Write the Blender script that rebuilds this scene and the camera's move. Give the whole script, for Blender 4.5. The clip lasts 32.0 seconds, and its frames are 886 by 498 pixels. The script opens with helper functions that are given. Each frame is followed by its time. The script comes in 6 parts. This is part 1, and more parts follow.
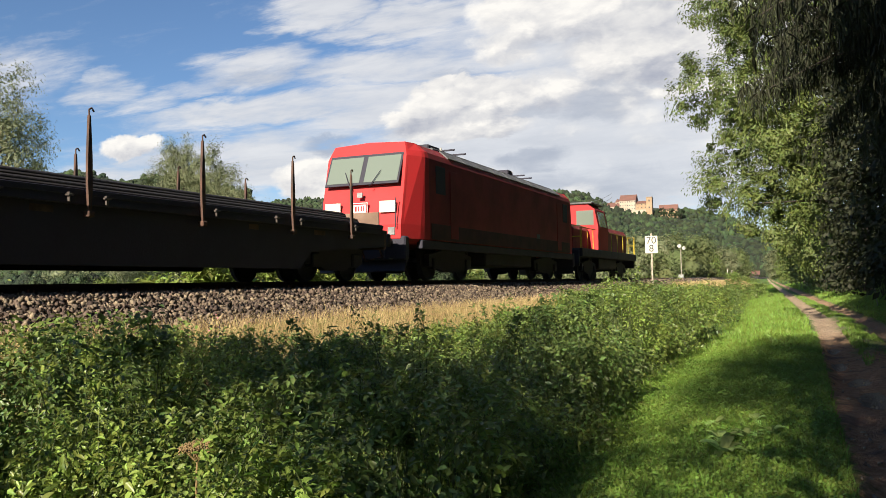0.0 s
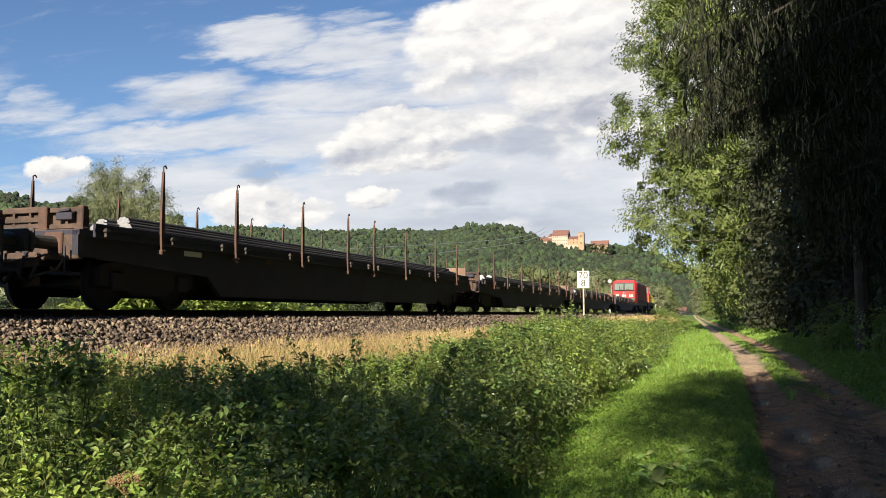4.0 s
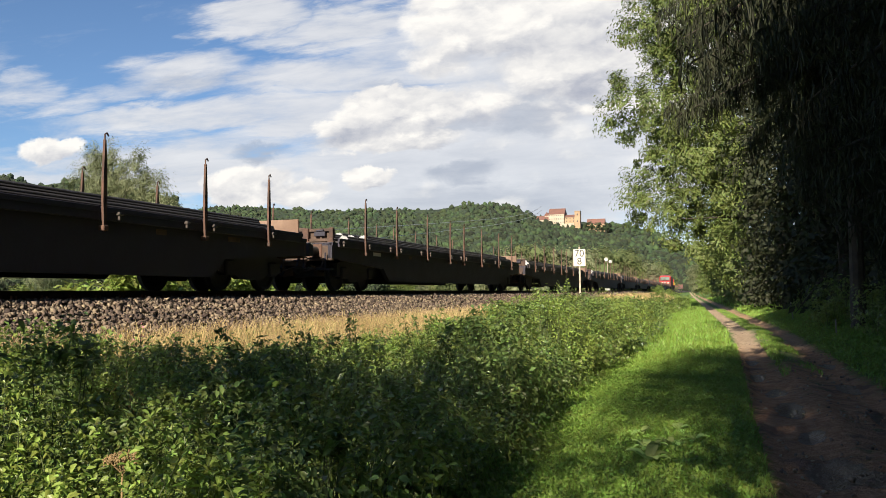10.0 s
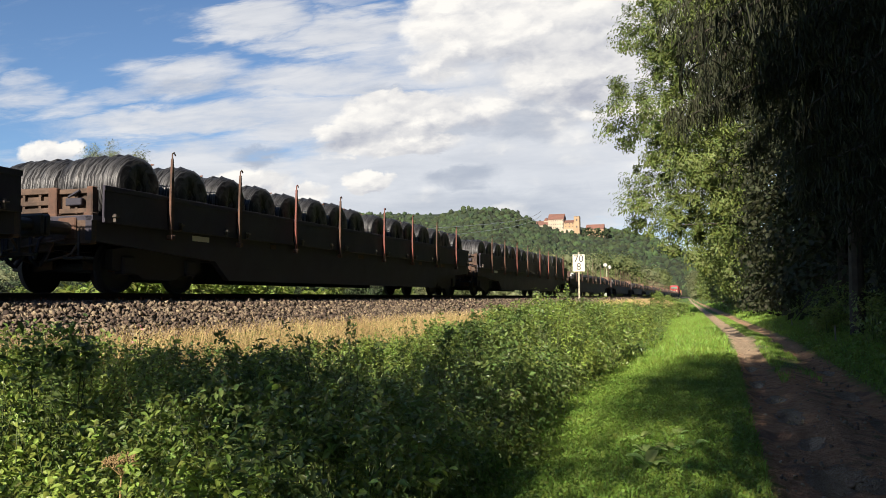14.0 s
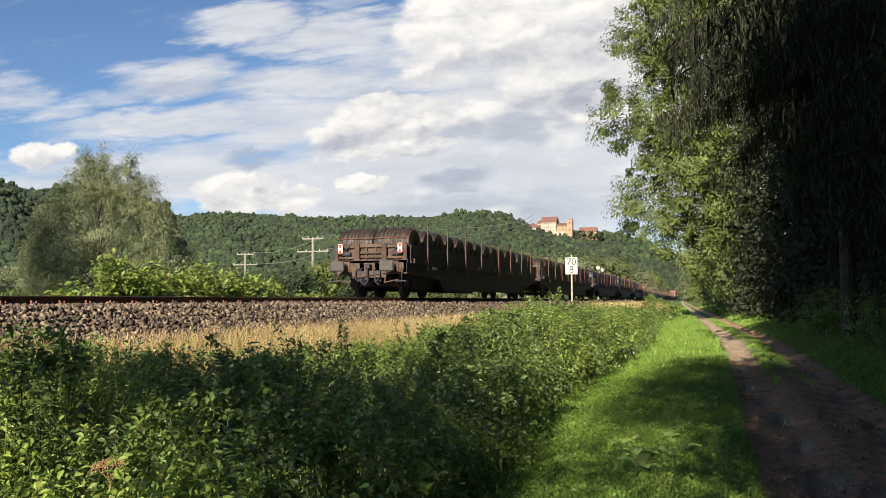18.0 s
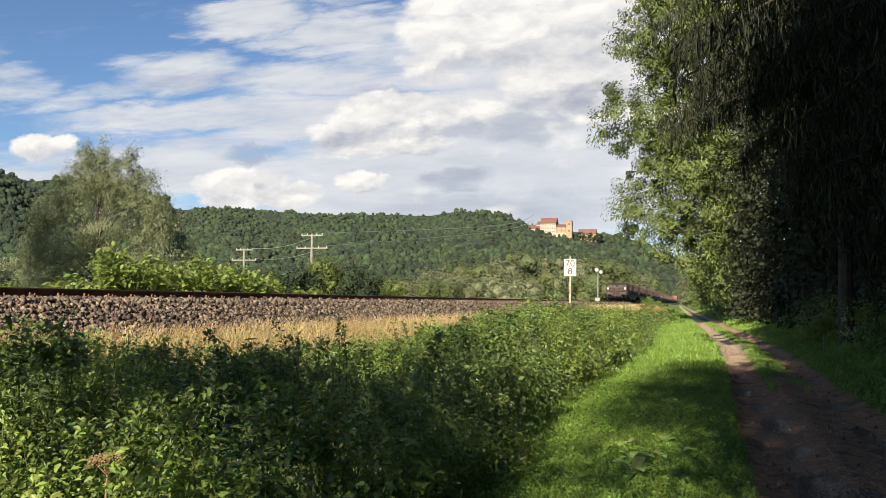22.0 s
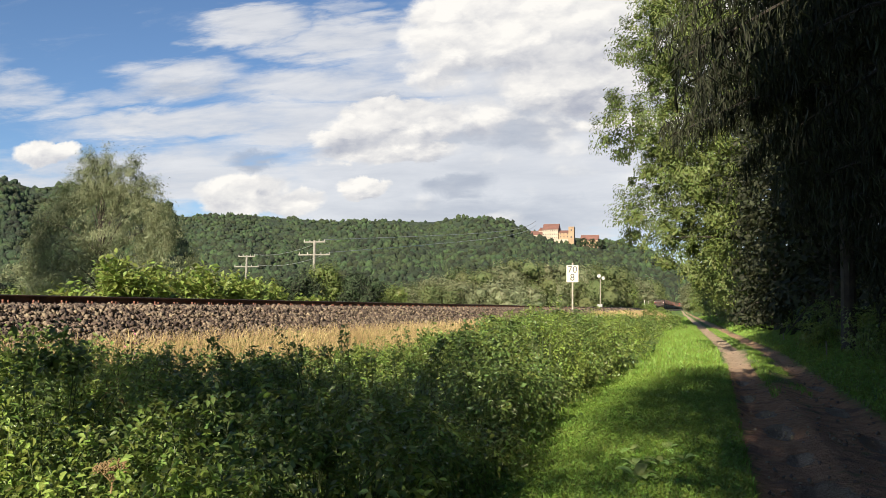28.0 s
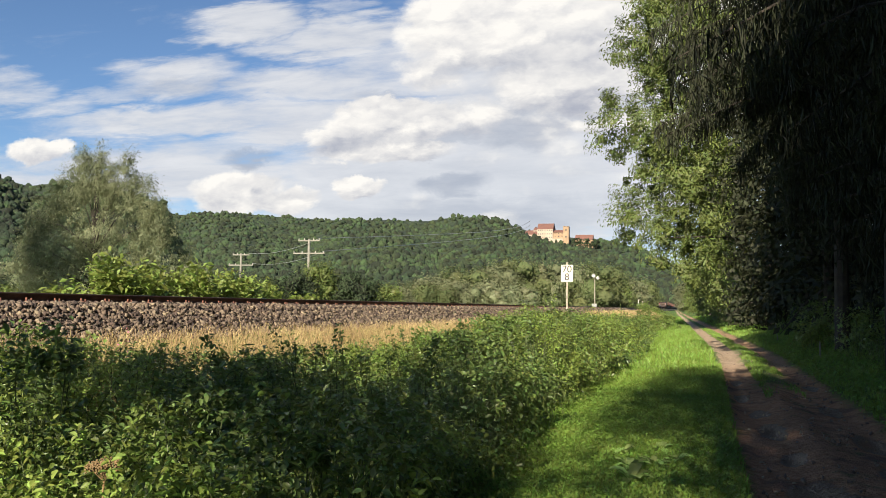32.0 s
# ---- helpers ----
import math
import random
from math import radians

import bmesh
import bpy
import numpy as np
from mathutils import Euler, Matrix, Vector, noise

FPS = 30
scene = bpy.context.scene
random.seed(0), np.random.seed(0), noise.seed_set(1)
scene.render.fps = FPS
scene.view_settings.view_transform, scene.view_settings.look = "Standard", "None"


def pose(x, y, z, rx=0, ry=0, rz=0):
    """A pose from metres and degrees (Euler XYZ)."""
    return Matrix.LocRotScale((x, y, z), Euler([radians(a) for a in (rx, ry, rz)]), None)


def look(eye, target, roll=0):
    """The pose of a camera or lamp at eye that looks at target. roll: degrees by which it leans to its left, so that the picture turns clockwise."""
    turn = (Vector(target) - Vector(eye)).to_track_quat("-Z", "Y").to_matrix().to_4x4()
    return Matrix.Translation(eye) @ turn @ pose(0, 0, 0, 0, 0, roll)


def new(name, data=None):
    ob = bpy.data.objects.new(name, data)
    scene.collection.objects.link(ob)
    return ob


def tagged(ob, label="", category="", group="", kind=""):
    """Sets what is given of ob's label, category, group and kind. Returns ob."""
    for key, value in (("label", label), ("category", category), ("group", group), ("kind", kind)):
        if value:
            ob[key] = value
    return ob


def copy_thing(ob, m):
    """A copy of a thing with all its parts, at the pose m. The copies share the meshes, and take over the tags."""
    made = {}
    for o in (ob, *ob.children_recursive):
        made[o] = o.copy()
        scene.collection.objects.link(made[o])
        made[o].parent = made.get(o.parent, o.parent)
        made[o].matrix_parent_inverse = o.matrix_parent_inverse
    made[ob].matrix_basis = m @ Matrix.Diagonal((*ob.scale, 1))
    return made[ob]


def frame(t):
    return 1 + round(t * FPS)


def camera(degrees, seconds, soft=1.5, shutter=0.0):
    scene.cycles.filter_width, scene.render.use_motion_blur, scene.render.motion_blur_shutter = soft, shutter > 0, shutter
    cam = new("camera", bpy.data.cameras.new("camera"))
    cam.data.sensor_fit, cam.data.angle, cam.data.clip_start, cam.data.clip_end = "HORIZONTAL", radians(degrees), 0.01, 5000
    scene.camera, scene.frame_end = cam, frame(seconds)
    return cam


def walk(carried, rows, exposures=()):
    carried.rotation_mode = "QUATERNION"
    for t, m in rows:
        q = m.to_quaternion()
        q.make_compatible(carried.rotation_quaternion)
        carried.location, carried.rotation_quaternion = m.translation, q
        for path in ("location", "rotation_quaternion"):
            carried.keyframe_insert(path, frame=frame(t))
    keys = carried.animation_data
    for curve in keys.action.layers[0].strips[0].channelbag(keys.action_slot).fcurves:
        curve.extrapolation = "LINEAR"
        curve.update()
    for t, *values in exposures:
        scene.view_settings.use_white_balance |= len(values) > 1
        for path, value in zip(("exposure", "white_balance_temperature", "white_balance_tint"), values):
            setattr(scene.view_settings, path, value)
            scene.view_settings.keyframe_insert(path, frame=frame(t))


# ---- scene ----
import itertools

cam = camera(55.48, 32.0, soft=0.65)


def view(x, y, z, yaw, pitch, roll):
    """A camera pose from a place and three angles in degrees; yaw turns to the left of the track's line."""
    a, e = radians(yaw), radians(pitch)
    d = Vector((-math.sin(a) * math.cos(e), math.cos(a) * math.cos(e), math.sin(e)))
    return look((x, y, z), Vector((x, y, z)) + d * 10, roll)


walk(cam, [
    (0.0, view(0.024, 0.036, 1.605, 23.04, 2.34, -1.13)),
    (0.5, view(-0.016, 0.000, 1.571, 20.76, 2.15, -0.40)),
    (1.0, view(-0.029, -0.006, 1.570, 20.02, 2.43, -0.21)),
    (1.5, view(-0.036, 0.003, 1.595, 19.63, 2.99, -1.05)),
    (2.0, view(-0.042, 0.005, 1.610, 19.44, 3.77, -0.79)),
    (2.5, view(-0.039, 0.004, 1.609, 19.20, 4.40, -0.62)),
    (3.0, view(-0.032, 0.004, 1.606, 18.94, 4.52, -0.56)),
    (3.5, view(-0.019, 0.003, 1.606, 18.70, 4.48, -0.37)),
    (5.5, view(0.000, -0.002, 1.606, 18.30, 3.98, -0.21)),
    (6.0, view(0.009, -0.002, 1.604, 18.37, 3.61, -0.50)),
    (6.5, view(0.004, 0.009, 1.601, 18.37, 3.37, -0.40)),
    (7.0, view(-0.001, 0.015, 1.599, 18.51, 3.18, -0.27)),
    (7.5, view(-0.001, 0.013, 1.599, 18.63, 3.17, -0.33)),
    (8.0, view(0.000, 0.011, 1.598, 18.65, 3.15, -0.18)),
    (8.5, view(0.002, 0.007, 1.597, 18.60, 3.19, -0.35)),
    (9.0, view(0.003, 0.002, 1.598, 18.53, 3.14, -0.34)),
    (9.5, view(0.006, 0.000, 1.597, 18.36, 3.13, -0.43)),
    (10.0, view(0.010, 0.001, 1.597, 18.31, 3.02, -0.62)),
    (10.5, view(0.007, 0.006, 1.595, 18.39, 3.06, -0.41)),
    (11.0, view(0.002, 0.013, 1.591, 18.42, 3.25, -0.25)),
    (11.5, view(-0.001, 0.015, 1.591, 18.48, 3.30, -0.18)),
    (12.0, view(-0.003, 0.012, 1.592, 18.44, 3.34, -0.33)),
    (12.5, view(0.001, 0.006, 1.593, 18.41, 3.41, -0.36)),
    (13.0, view(0.004, -0.000, 1.594, 18.30, 3.45, -0.73)),
    (13.5, view(0.001, -0.000, 1.592, 18.26, 3.36, -0.29)),
    (14.0, view(-0.004, 0.008, 1.589, 18.25, 3.34, -0.31)),
    (14.5, view(-0.004, 0.018, 1.587, 18.02, 3.23, -0.24)),
    (16.5, view(-0.002, 0.021, 1.586, 17.86, 3.12, -0.16)),
    (17.0, view(-0.002, 0.018, 1.588, 17.75, 3.23, -0.15)),
    (17.5, view(0.001, 0.016, 1.594, 17.71, 3.37, -0.09)),
    (18.0, view(0.007, 0.011, 1.597, 17.78, 3.52, -0.29)),
    (18.5, view(0.009, 0.002, 1.596, 17.78, 3.53, -0.17)),
    (19.0, view(0.007, -0.000, 1.593, 17.71, 3.49, 0.04)),
    (19.5, view(0.004, 0.004, 1.591, 17.66, 3.38, 0.42)),
    (20.0, view(0.004, 0.008, 1.592, 17.77, 3.31, 0.53)),
    (20.5, view(0.004, 0.006, 1.596, 17.70, 3.32, 0.62)),
    (21.0, view(0.002, 0.005, 1.598, 17.67, 3.39, 0.72)),
    (21.5, view(0.001, 0.007, 1.600, 17.67, 3.41, 0.75)),
    (22.0, view(0.004, 0.001, 1.603, 17.71, 3.46, 0.76)),
    (22.5, view(0.006, -0.005, 1.605, 17.71, 3.51, 0.72)),
    (23.0, view(0.007, -0.007, 1.606, 17.71, 3.51, 0.72)),
    (23.5, view(0.009, -0.012, 1.607, 17.70, 3.55, 0.79)),
    (24.0, view(0.008, -0.015, 1.608, 17.67, 3.51, 0.74)),
    (24.5, view(0.007, -0.010, 1.608, 17.71, 3.51, 0.72)),
    (25.0, view(0.007, -0.011, 1.611, 17.76, 3.50, 0.71)),
    (25.5, view(0.008, -0.021, 1.615, 17.81, 3.57, 0.65)),
    (27.5, view(0.011, -0.030, 1.615, 17.88, 3.85, 0.71)),
    (28.0, view(0.013, -0.031, 1.614, 17.87, 3.88, 0.70)),
    (28.5, view(0.011, -0.024, 1.611, 17.82, 3.80, 0.75)),
    (29.0, view(0.008, -0.014, 1.607, 17.87, 3.77, 0.86)),
    (29.5, view(0.007, -0.011, 1.607, 17.82, 3.79, 0.83)),
    (30.0, view(0.006, -0.015, 1.609, 17.78, 3.87, 0.78)),
    (30.5, view(0.003, -0.017, 1.611, 17.72, 3.90, 0.81)),
    (31.0, view(0.001, -0.014, 1.612, 17.67, 3.85, 0.92)),
    (31.5, view(0.003, -0.015, 1.613, 17.55, 3.80, 0.96)),
    (32.0, view(0.006, -0.013, 1.611, 17.51, 3.83, 0.89)),
], exposures=[(0, 1.12), (0.5, 1.0), (1, 0.92), (1.5, 1.03), (2, 1.16), (3, 1.19), (6, 1.17), (10, 1.15), (14, 1.13), (32, 1.12)])

# ---- world, sun, exposure ----
SUN_FROM = Vector((-0.07, -1.0, 0.56)).normalized()
sun_data = bpy.data.lights.new("sun", "SUN")
sun_data.energy, sun_data.angle, sun_data.color = 5.0, radians(0.5), (1.0, 0.89, 0.73)
sun = new("sun", sun_data)
sun.matrix_world = look(SUN_FROM * 200, (0, 0, 0))


class Nodes:
    """Short hand for building a node tree."""

    def __init__(self, tree):
        self.tree, self.n, self.l = tree, tree.nodes, tree.links

    def put(self, sock, value):
        if isinstance(value, bpy.types.NodeSocket):
            self.l.new(value, sock)
        elif value is not None:
            sock.default_value = value

    def node(self, kind):
        return self.n.new(kind)

    def math(self, op, a, b=None, c=None, clamp=False):
        m = self.node("ShaderNodeMath")
        m.operation, m.use_clamp = op, clamp
        for i, v in enumerate((a, b, c)):
            self.put(m.inputs[i], v)
        return m.outputs[0]

    def smooth(self, x, lo, hi, a=0.0, b=1.0):
        m = self.node("ShaderNodeMapRange")
        m.interpolation_type = "SMOOTHSTEP"
        for i, v in enumerate((x, lo, hi, a, b)):
            self.put(m.inputs[i], v)
        return m.outputs[0]

    def noise(self, vec, scale, detail=4.0, rough=0.55, dist=0.0):
        m = self.node("ShaderNodeTexNoise")
        self.put(m.inputs["Vector"], vec)
        for key, v in (("Scale", scale), ("Detail", detail), ("Roughness", rough), ("Distortion", dist)):
            m.inputs[key].default_value = v
        return m.outputs["Fac"]

    def mix(self, fac, a, b):
        m = self.node("ShaderNodeMix")
        m.data_type = "RGBA"
        self.put(m.inputs[0], fac)
        self.put(m.inputs[6], a if isinstance(a, bpy.types.NodeSocket) else (*a, 1))
        self.put(m.inputs[7], b if isinstance(b, bpy.types.NodeSocket) else (*b, 1))
        return m.outputs[2]


# thin streaked veils: bearing, height, half width, half height, thickness
VEILS = [(-1.013, .314, .070, .028, .62), (-.916, .286, .070, .017, .50), (-.722, .319, .105, .032, .80), (-.812, .298, .075, .016, .55), (-.501, .292, .150, .028, .85),
         (-.598, .389, .085, .028, .95), (-.478, .350, .115, .028, .95), (-.454, .392, .050, .012, .50), (-.690, .252, .230, .022, .80), (-.760, .205, .240, .022, .62),
         (-.700, .170, .160, .024, .70), (-.499, .235, .120, .034, .85), (-.270, .163, .260, .075, 1.1), (-.150, .290, .240, .120, 1.1), (-.390, .300, .075, .050, .75),
         (-1.30, .36, .22, .06, .7), (-.30, .56, .50, .07, .8), (-.97, .165, .20, .030, .55)]
# heaped clouds: bearing, height of the middle, half width, half height, thickness
HEAPS = [(-.949, .222, .062, .021, 1.0), (-.225, .352, .160, .062, 1.2), (-.150, .275, .120, .045, 1.0), (-.330, .300, .060, .026, .7), (-.10, .215, .07, .016, .8), (-.385, .236, .100, .030, 1.2), (-.455, .216, .050, .020, 1.0),
         (-.394, .196, .125, .016, .9), (-.605, .148, .075, .030, 1.1), (-.540, .136, .055, .020, 1.0), (-.435, .153, .036, .013, 1.0), (-.280, .236, .060, .030, .8), (.15, .36, .22, .20, 1.1)]
# grey undersides
GREYS = [(-.310, .150, .050, .015, 1.0), (-.591, .193, .045, .011, 1.0), (-.210, .212, .050, .022, .9), (-.165, .243, .085, .018, .9), (-.396, .264, .050, .010, .5),
         (-.466, .207, .075, .010, .5), (-.258, .112, .16, .022, .6), (-.330, .212, .080, .010, .7), (-.700, .300, .090, .012, .5), (-.570, .140, .030, .012, .6)]


def make_world():
    w = bpy.data.worlds.new("sky")
    scene.world = w
    w.use_nodes = True
    w.node_tree.nodes.clear()
    k = Nodes(w.node_tree)
    sky = k.node("ShaderNodeTexSky")
    sky.sky_type, sky.sun_disc = "NISHITA", False
    sky.sun_elevation, sky.sun_rotation = math.asin(SUN_FROM.z), math.atan2(SUN_FROM.x, SUN_FROM.y)
    sky.air_density, sky.dust_density, sky.ozone_density = 0.9, 0.1, 5.0
    co = k.node("ShaderNodeTexCoord").outputs["Generated"]
    sep = k.node("ShaderNodeSeparateXYZ")
    k.put(sep.inputs[0], co)
    x, y, z = sep.outputs
    # plane coordinates ahead of the track; the same clouds go on over the head
    deep = k.math("MAXIMUM", k.math("ABSOLUTE", y), 0.18)
    u, v = k.math("DIVIDE", x, deep), k.math("DIVIDE", z, deep)

    def stretched(a, b, c=3.0):
        flat = k.node("ShaderNodeCombineXYZ")
        k.put(flat.inputs[0], k.math("MULTIPLY", u, a))
        k.put(flat.inputs[1], k.math("MULTIPLY", v, b))
        k.put(flat.inputs[2], k.math("MULTIPLY", k.math("SIGN", y), c))
        return flat.outputs[0]

    def field(rows, uu, vv, lo, hi):
        total = None
        for u0, v0, a, b, thick in rows:
            du = k.math("DIVIDE", k.math("SUBTRACT", uu, u0), a)
            dv = k.math("DIVIDE", k.math("SUBTRACT", vv, v0), b)
            r2 = k.math("ADD", k.math("MULTIPLY", du, du), k.math("MULTIPLY", dv, dv))
            g = k.math("MULTIPLY", k.smooth(r2, lo, hi, 1.0, 0.0), thick)
            total = g if total is None else k.math("MAXIMUM", total, g)
        return total

    def foot(rows, uu, vv):
        """The lower part of each heap."""
        total = None
        for u0, v0, a, b, thick in rows:
            du = k.math("DIVIDE", k.math("SUBTRACT", uu, u0), a)
            dv = k.math("DIVIDE", k.math("SUBTRACT", vv, v0), b)
            near = k.math("MULTIPLY", k.smooth(k.math("MULTIPLY", du, du), 0.2, 1.6, 1.0, 0.0), k.smooth(k.math("ABSOLUTE", dv), 0.9, 1.6, 1.0, 0.0))
            g = k.math("MULTIPLY", near, k.smooth(dv, -0.75, 0.15, 1.0, 0.0))
            total = g if total is None else k.math("MAXIMUM", total, g)
        return total

    def warped(p, scale, a, b):
        wx = k.math("MULTIPLY", k.math("SUBTRACT", k.noise(p, scale, 5.0, 0.6), 0.5), a)
        wy = k.math("MULTIPLY", k.math("SUBTRACT", k.noise(p, scale * 1.3, 5.0, 0.6, 0.4), 0.5), b)
        return k.math("ADD", u, wx), k.math("ADD", v, wy)
    p, streak = stretched(1.0, 1.8), stretched(1.0, 5.5, 5.0)
    # veils
    uu, vv = warped(streak, 4.5, 0.22, 0.075)
    thin = field(VEILS, uu, vv, 0.0, 2.1)
    s1, s2 = k.noise(streak, 7.0, 7.0, 0.62, 0.35), k.noise(p, 26.0, 5.0, 0.6)
    haze = k.smooth(v, 0.05, 0.32, 0.55, 0.0)
    dens = k.math("ADD", k.math("ADD", thin, haze), k.math("MULTIPLY", k.math("SUBTRACT", s1, 0.5), 1.25))
    dens = k.math("ADD", dens, k.math("MULTIPLY", k.math("SUBTRACT", s2, 0.5), 0.25))
    veil = k.math("MULTIPLY", k.smooth(dens, 0.02, 1.0), 0.94)
    # heaps
    uu2, vv2 = warped(p, 13.0, 0.075, 0.045)
    heap = field(HEAPS, uu2, vv2, 0.1, 1.9)
    heap = k.math("MAXIMUM", heap, k.math("MULTIPLY", thin, k.smooth(u, -0.52, -0.30, 0.0, 0.40)))
    bend = k.node("ShaderNodeVectorMath")
    k.put(bend.inputs[0], p)
    tilt = k.node("ShaderNodeCombineXYZ")
    k.put(tilt.inputs[0], k.math("MULTIPLY", k.math("SUBTRACT", k.noise(p, 22.0, 4.0, 0.6), 0.5), 0.07))
    k.put(tilt.inputs[1], k.math("MULTIPLY", k.math("SUBTRACT", k.noise(p, 19.0, 4.0, 0.6, 0.3), 0.5), 0.07))
    k.put(bend.inputs[1], tilt.outputs[0])

    def puff(scale, at):
        m = k.node("ShaderNodeTexVoronoi")
        m.feature = "SMOOTH_F1"
        m.inputs["Scale"].default_value, m.inputs["Smoothness"].default_value = scale, 0.5
        k.put(m.inputs["Vector"], at)
        return k.math("SUBTRACT", 0.45, m.outputs["Distance"])
    raised = k.node("ShaderNodeVectorMath")
    k.put(raised.inputs[0], bend.outputs[0])
    raised.inputs[1].default_value = (-0.004, 0.016, 0)
    b1, b2 = puff(16.0, bend.outputs[0]), puff(38.0, bend.outputs[0])
    n1, n2 = k.noise(p, 9.0, 8.0, 0.55, 0.15), k.noise(raised.outputs[0], 9.0, 8.0, 0.55, 0.15)
    body = k.math("ADD", heap, k.math("MULTIPLY", k.math("SUBTRACT", n1, 0.5), 0.75))
    body = k.math("ADD", body, k.math("ADD", k.math("MULTIPLY", b1, 0.30), k.math("MULTIPLY", b2, 0.16)))
    mask = k.smooth(body, 0.32, 0.80)
    # light: tops bright, undersides grey
    grey = k.math("ADD", field(GREYS, uu2, vv2, 0.0, 1.8), 0.0)
    slope = k.math("ADD", k.math("MULTIPLY", k.math("SUBTRACT", n1, n2), 2.2), k.math("MULTIPLY", k.math("SUBTRACT", b1, puff(16.0, raised.outputs[0])), 0.9))
    lit = k.math("ADD", k.math("MULTIPLY_ADD", slope, 0.8, 0.93), k.math("ADD", k.math("MULTIPLY", b2, 0.22), k.math("MULTIPLY", b1, 0.25)))
    lit = k.math("SUBTRACT", lit, k.math("MULTIPLY", foot(HEAPS, uu2, vv2), 0.36))
    lit = k.math("SUBTRACT", lit, k.math("MULTIPLY", grey, 0.42), clamp=True)
    shade = k.math("SUBTRACT", k.math("MULTIPLY_ADD", k.math("SUBTRACT", s1, 0.5), 0.9, 0.55), k.math("MULTIPLY", grey, 0.55), clamp=True)
    veil_tone = k.mix(shade, (0.49, 0.525, 0.60), (0.95, 0.95, 0.96))
    heap_tone = k.mix(lit, (0.40, 0.43, 0.52), (1.0, 0.97, 0.92))
    back = [k.node("ShaderNodeBackground") for _ in range(3)]
    for b, colour, power in zip(back, (sky.outputs[0], veil_tone, heap_tone), (0.054, 0.445, 0.465)):
        k.put(b.inputs[0], colour)
        b.inputs[1].default_value = power
    last = back[0].outputs[0]
    for fac, b in ((veil, back[1]), (mask, back[2])):
        both = k.node("ShaderNodeMixShader")
        k.put(both.inputs[0], fac)
        k.put(both.inputs[1], last)
        k.put(both.inputs[2], b.outputs[0])
        last = both.outputs[0]
    out = k.node("ShaderNodeOutputWorld")
    k.put(out.inputs[0], last)


make_world()

# ---- materials ----
def material(name, colour, rough=0.7, metal=0.0, other=None, scale=3.0, fine=40.0, bump=0.15, vary=0.25, translucent=0.0, per="", depth=0.02, island=0.75):
    """A procedural surface: two scales of noise between colour and other, roughness wear, bump; per: object or island."""
    m = bpy.data.materials.new(name)
    m.use_nodes = True
    k = Nodes(m.node_tree)
    bsdf = m.node_tree.nodes["Principled BSDF"]
    co = k.node("ShaderNodeTexCoord").outputs["Object"]
    big = k.noise(co, scale, 5.0, 0.6, 0.3)
    small = k.noise(co, fine, 4.0, 0.65)
    other = other or tuple(c * 0.55 for c in colour)
    col = k.mix(k.smooth(big, 0.35, 0.68), colour, other)
    val = k.math("MULTIPLY_ADD", k.math("SUBTRACT", small, 0.5), 2 * vary, 1.0)
    if per:
        if per == "object":
            r = k.node("ShaderNodeObjectInfo").outputs["Random"]
        else:
            r = k.node("ShaderNodeNewGeometry").outputs["Random Per Island"]
        val = k.math("MULTIPLY", val, k.math("MULTIPLY_ADD", r, island, 1.0 - island / 2))
        hsv = k.node("ShaderNodeHueSaturation")
        k.put(hsv.inputs["Hue"], k.math("MULTIPLY_ADD", r, 0.05, 0.475))
        k.put(hsv.inputs["Color"], col)
        col = hsv.outputs[0]
    mul = k.node("ShaderNodeVectorMath")
    mul.operation = "SCALE"
    k.put(mul.inputs[0], col)
    k.put(mul.inputs[3], val)
    col = mul.outputs[0]
    k.put(bsdf.inputs["Base Color"], col)
    k.put(bsdf.inputs["Roughness"], k.math("MULTIPLY_ADD", k.math("SUBTRACT", big, 0.5), 0.3, rough))
    bsdf.inputs["Metallic"].default_value = metal
    if bump:
        b = k.node("ShaderNodeBump")
        b.inputs["Strength"].default_value, b.inputs["Distance"].default_value = bump, depth
        k.put(b.inputs["Height"], k.math("ADD", small, k.math("MULTIPLY", big, 1.5)))
        k.put(bsdf.inputs["Normal"], b.outputs[0])
    if translucent:
        t = k.node("ShaderNodeBsdfTranslucent")
        k.put(t.inputs[0], col)
        mix = k.node("ShaderNodeMixShader")
        mix.inputs[0].default_value = translucent
        k.put(mix.inputs[1], bsdf.outputs[0])
        k.put(mix.inputs[2], t.outputs[0])
        k.put(m.node_tree.nodes["Material Output"].inputs[0], mix.outputs[0])
    return m


def glass_material():
    m = bpy.data.materials.new("cab_glass")
    m.use_nodes = True
    b = m.node_tree.nodes["Principled BSDF"]
    b.inputs["Base Color"].default_value = (0.15, 0.18, 0.15, 1)
    b.inputs["Roughness"].default_value = 0.08
    b.inputs["Specular IOR Level"].default_value = 0.9
    return m


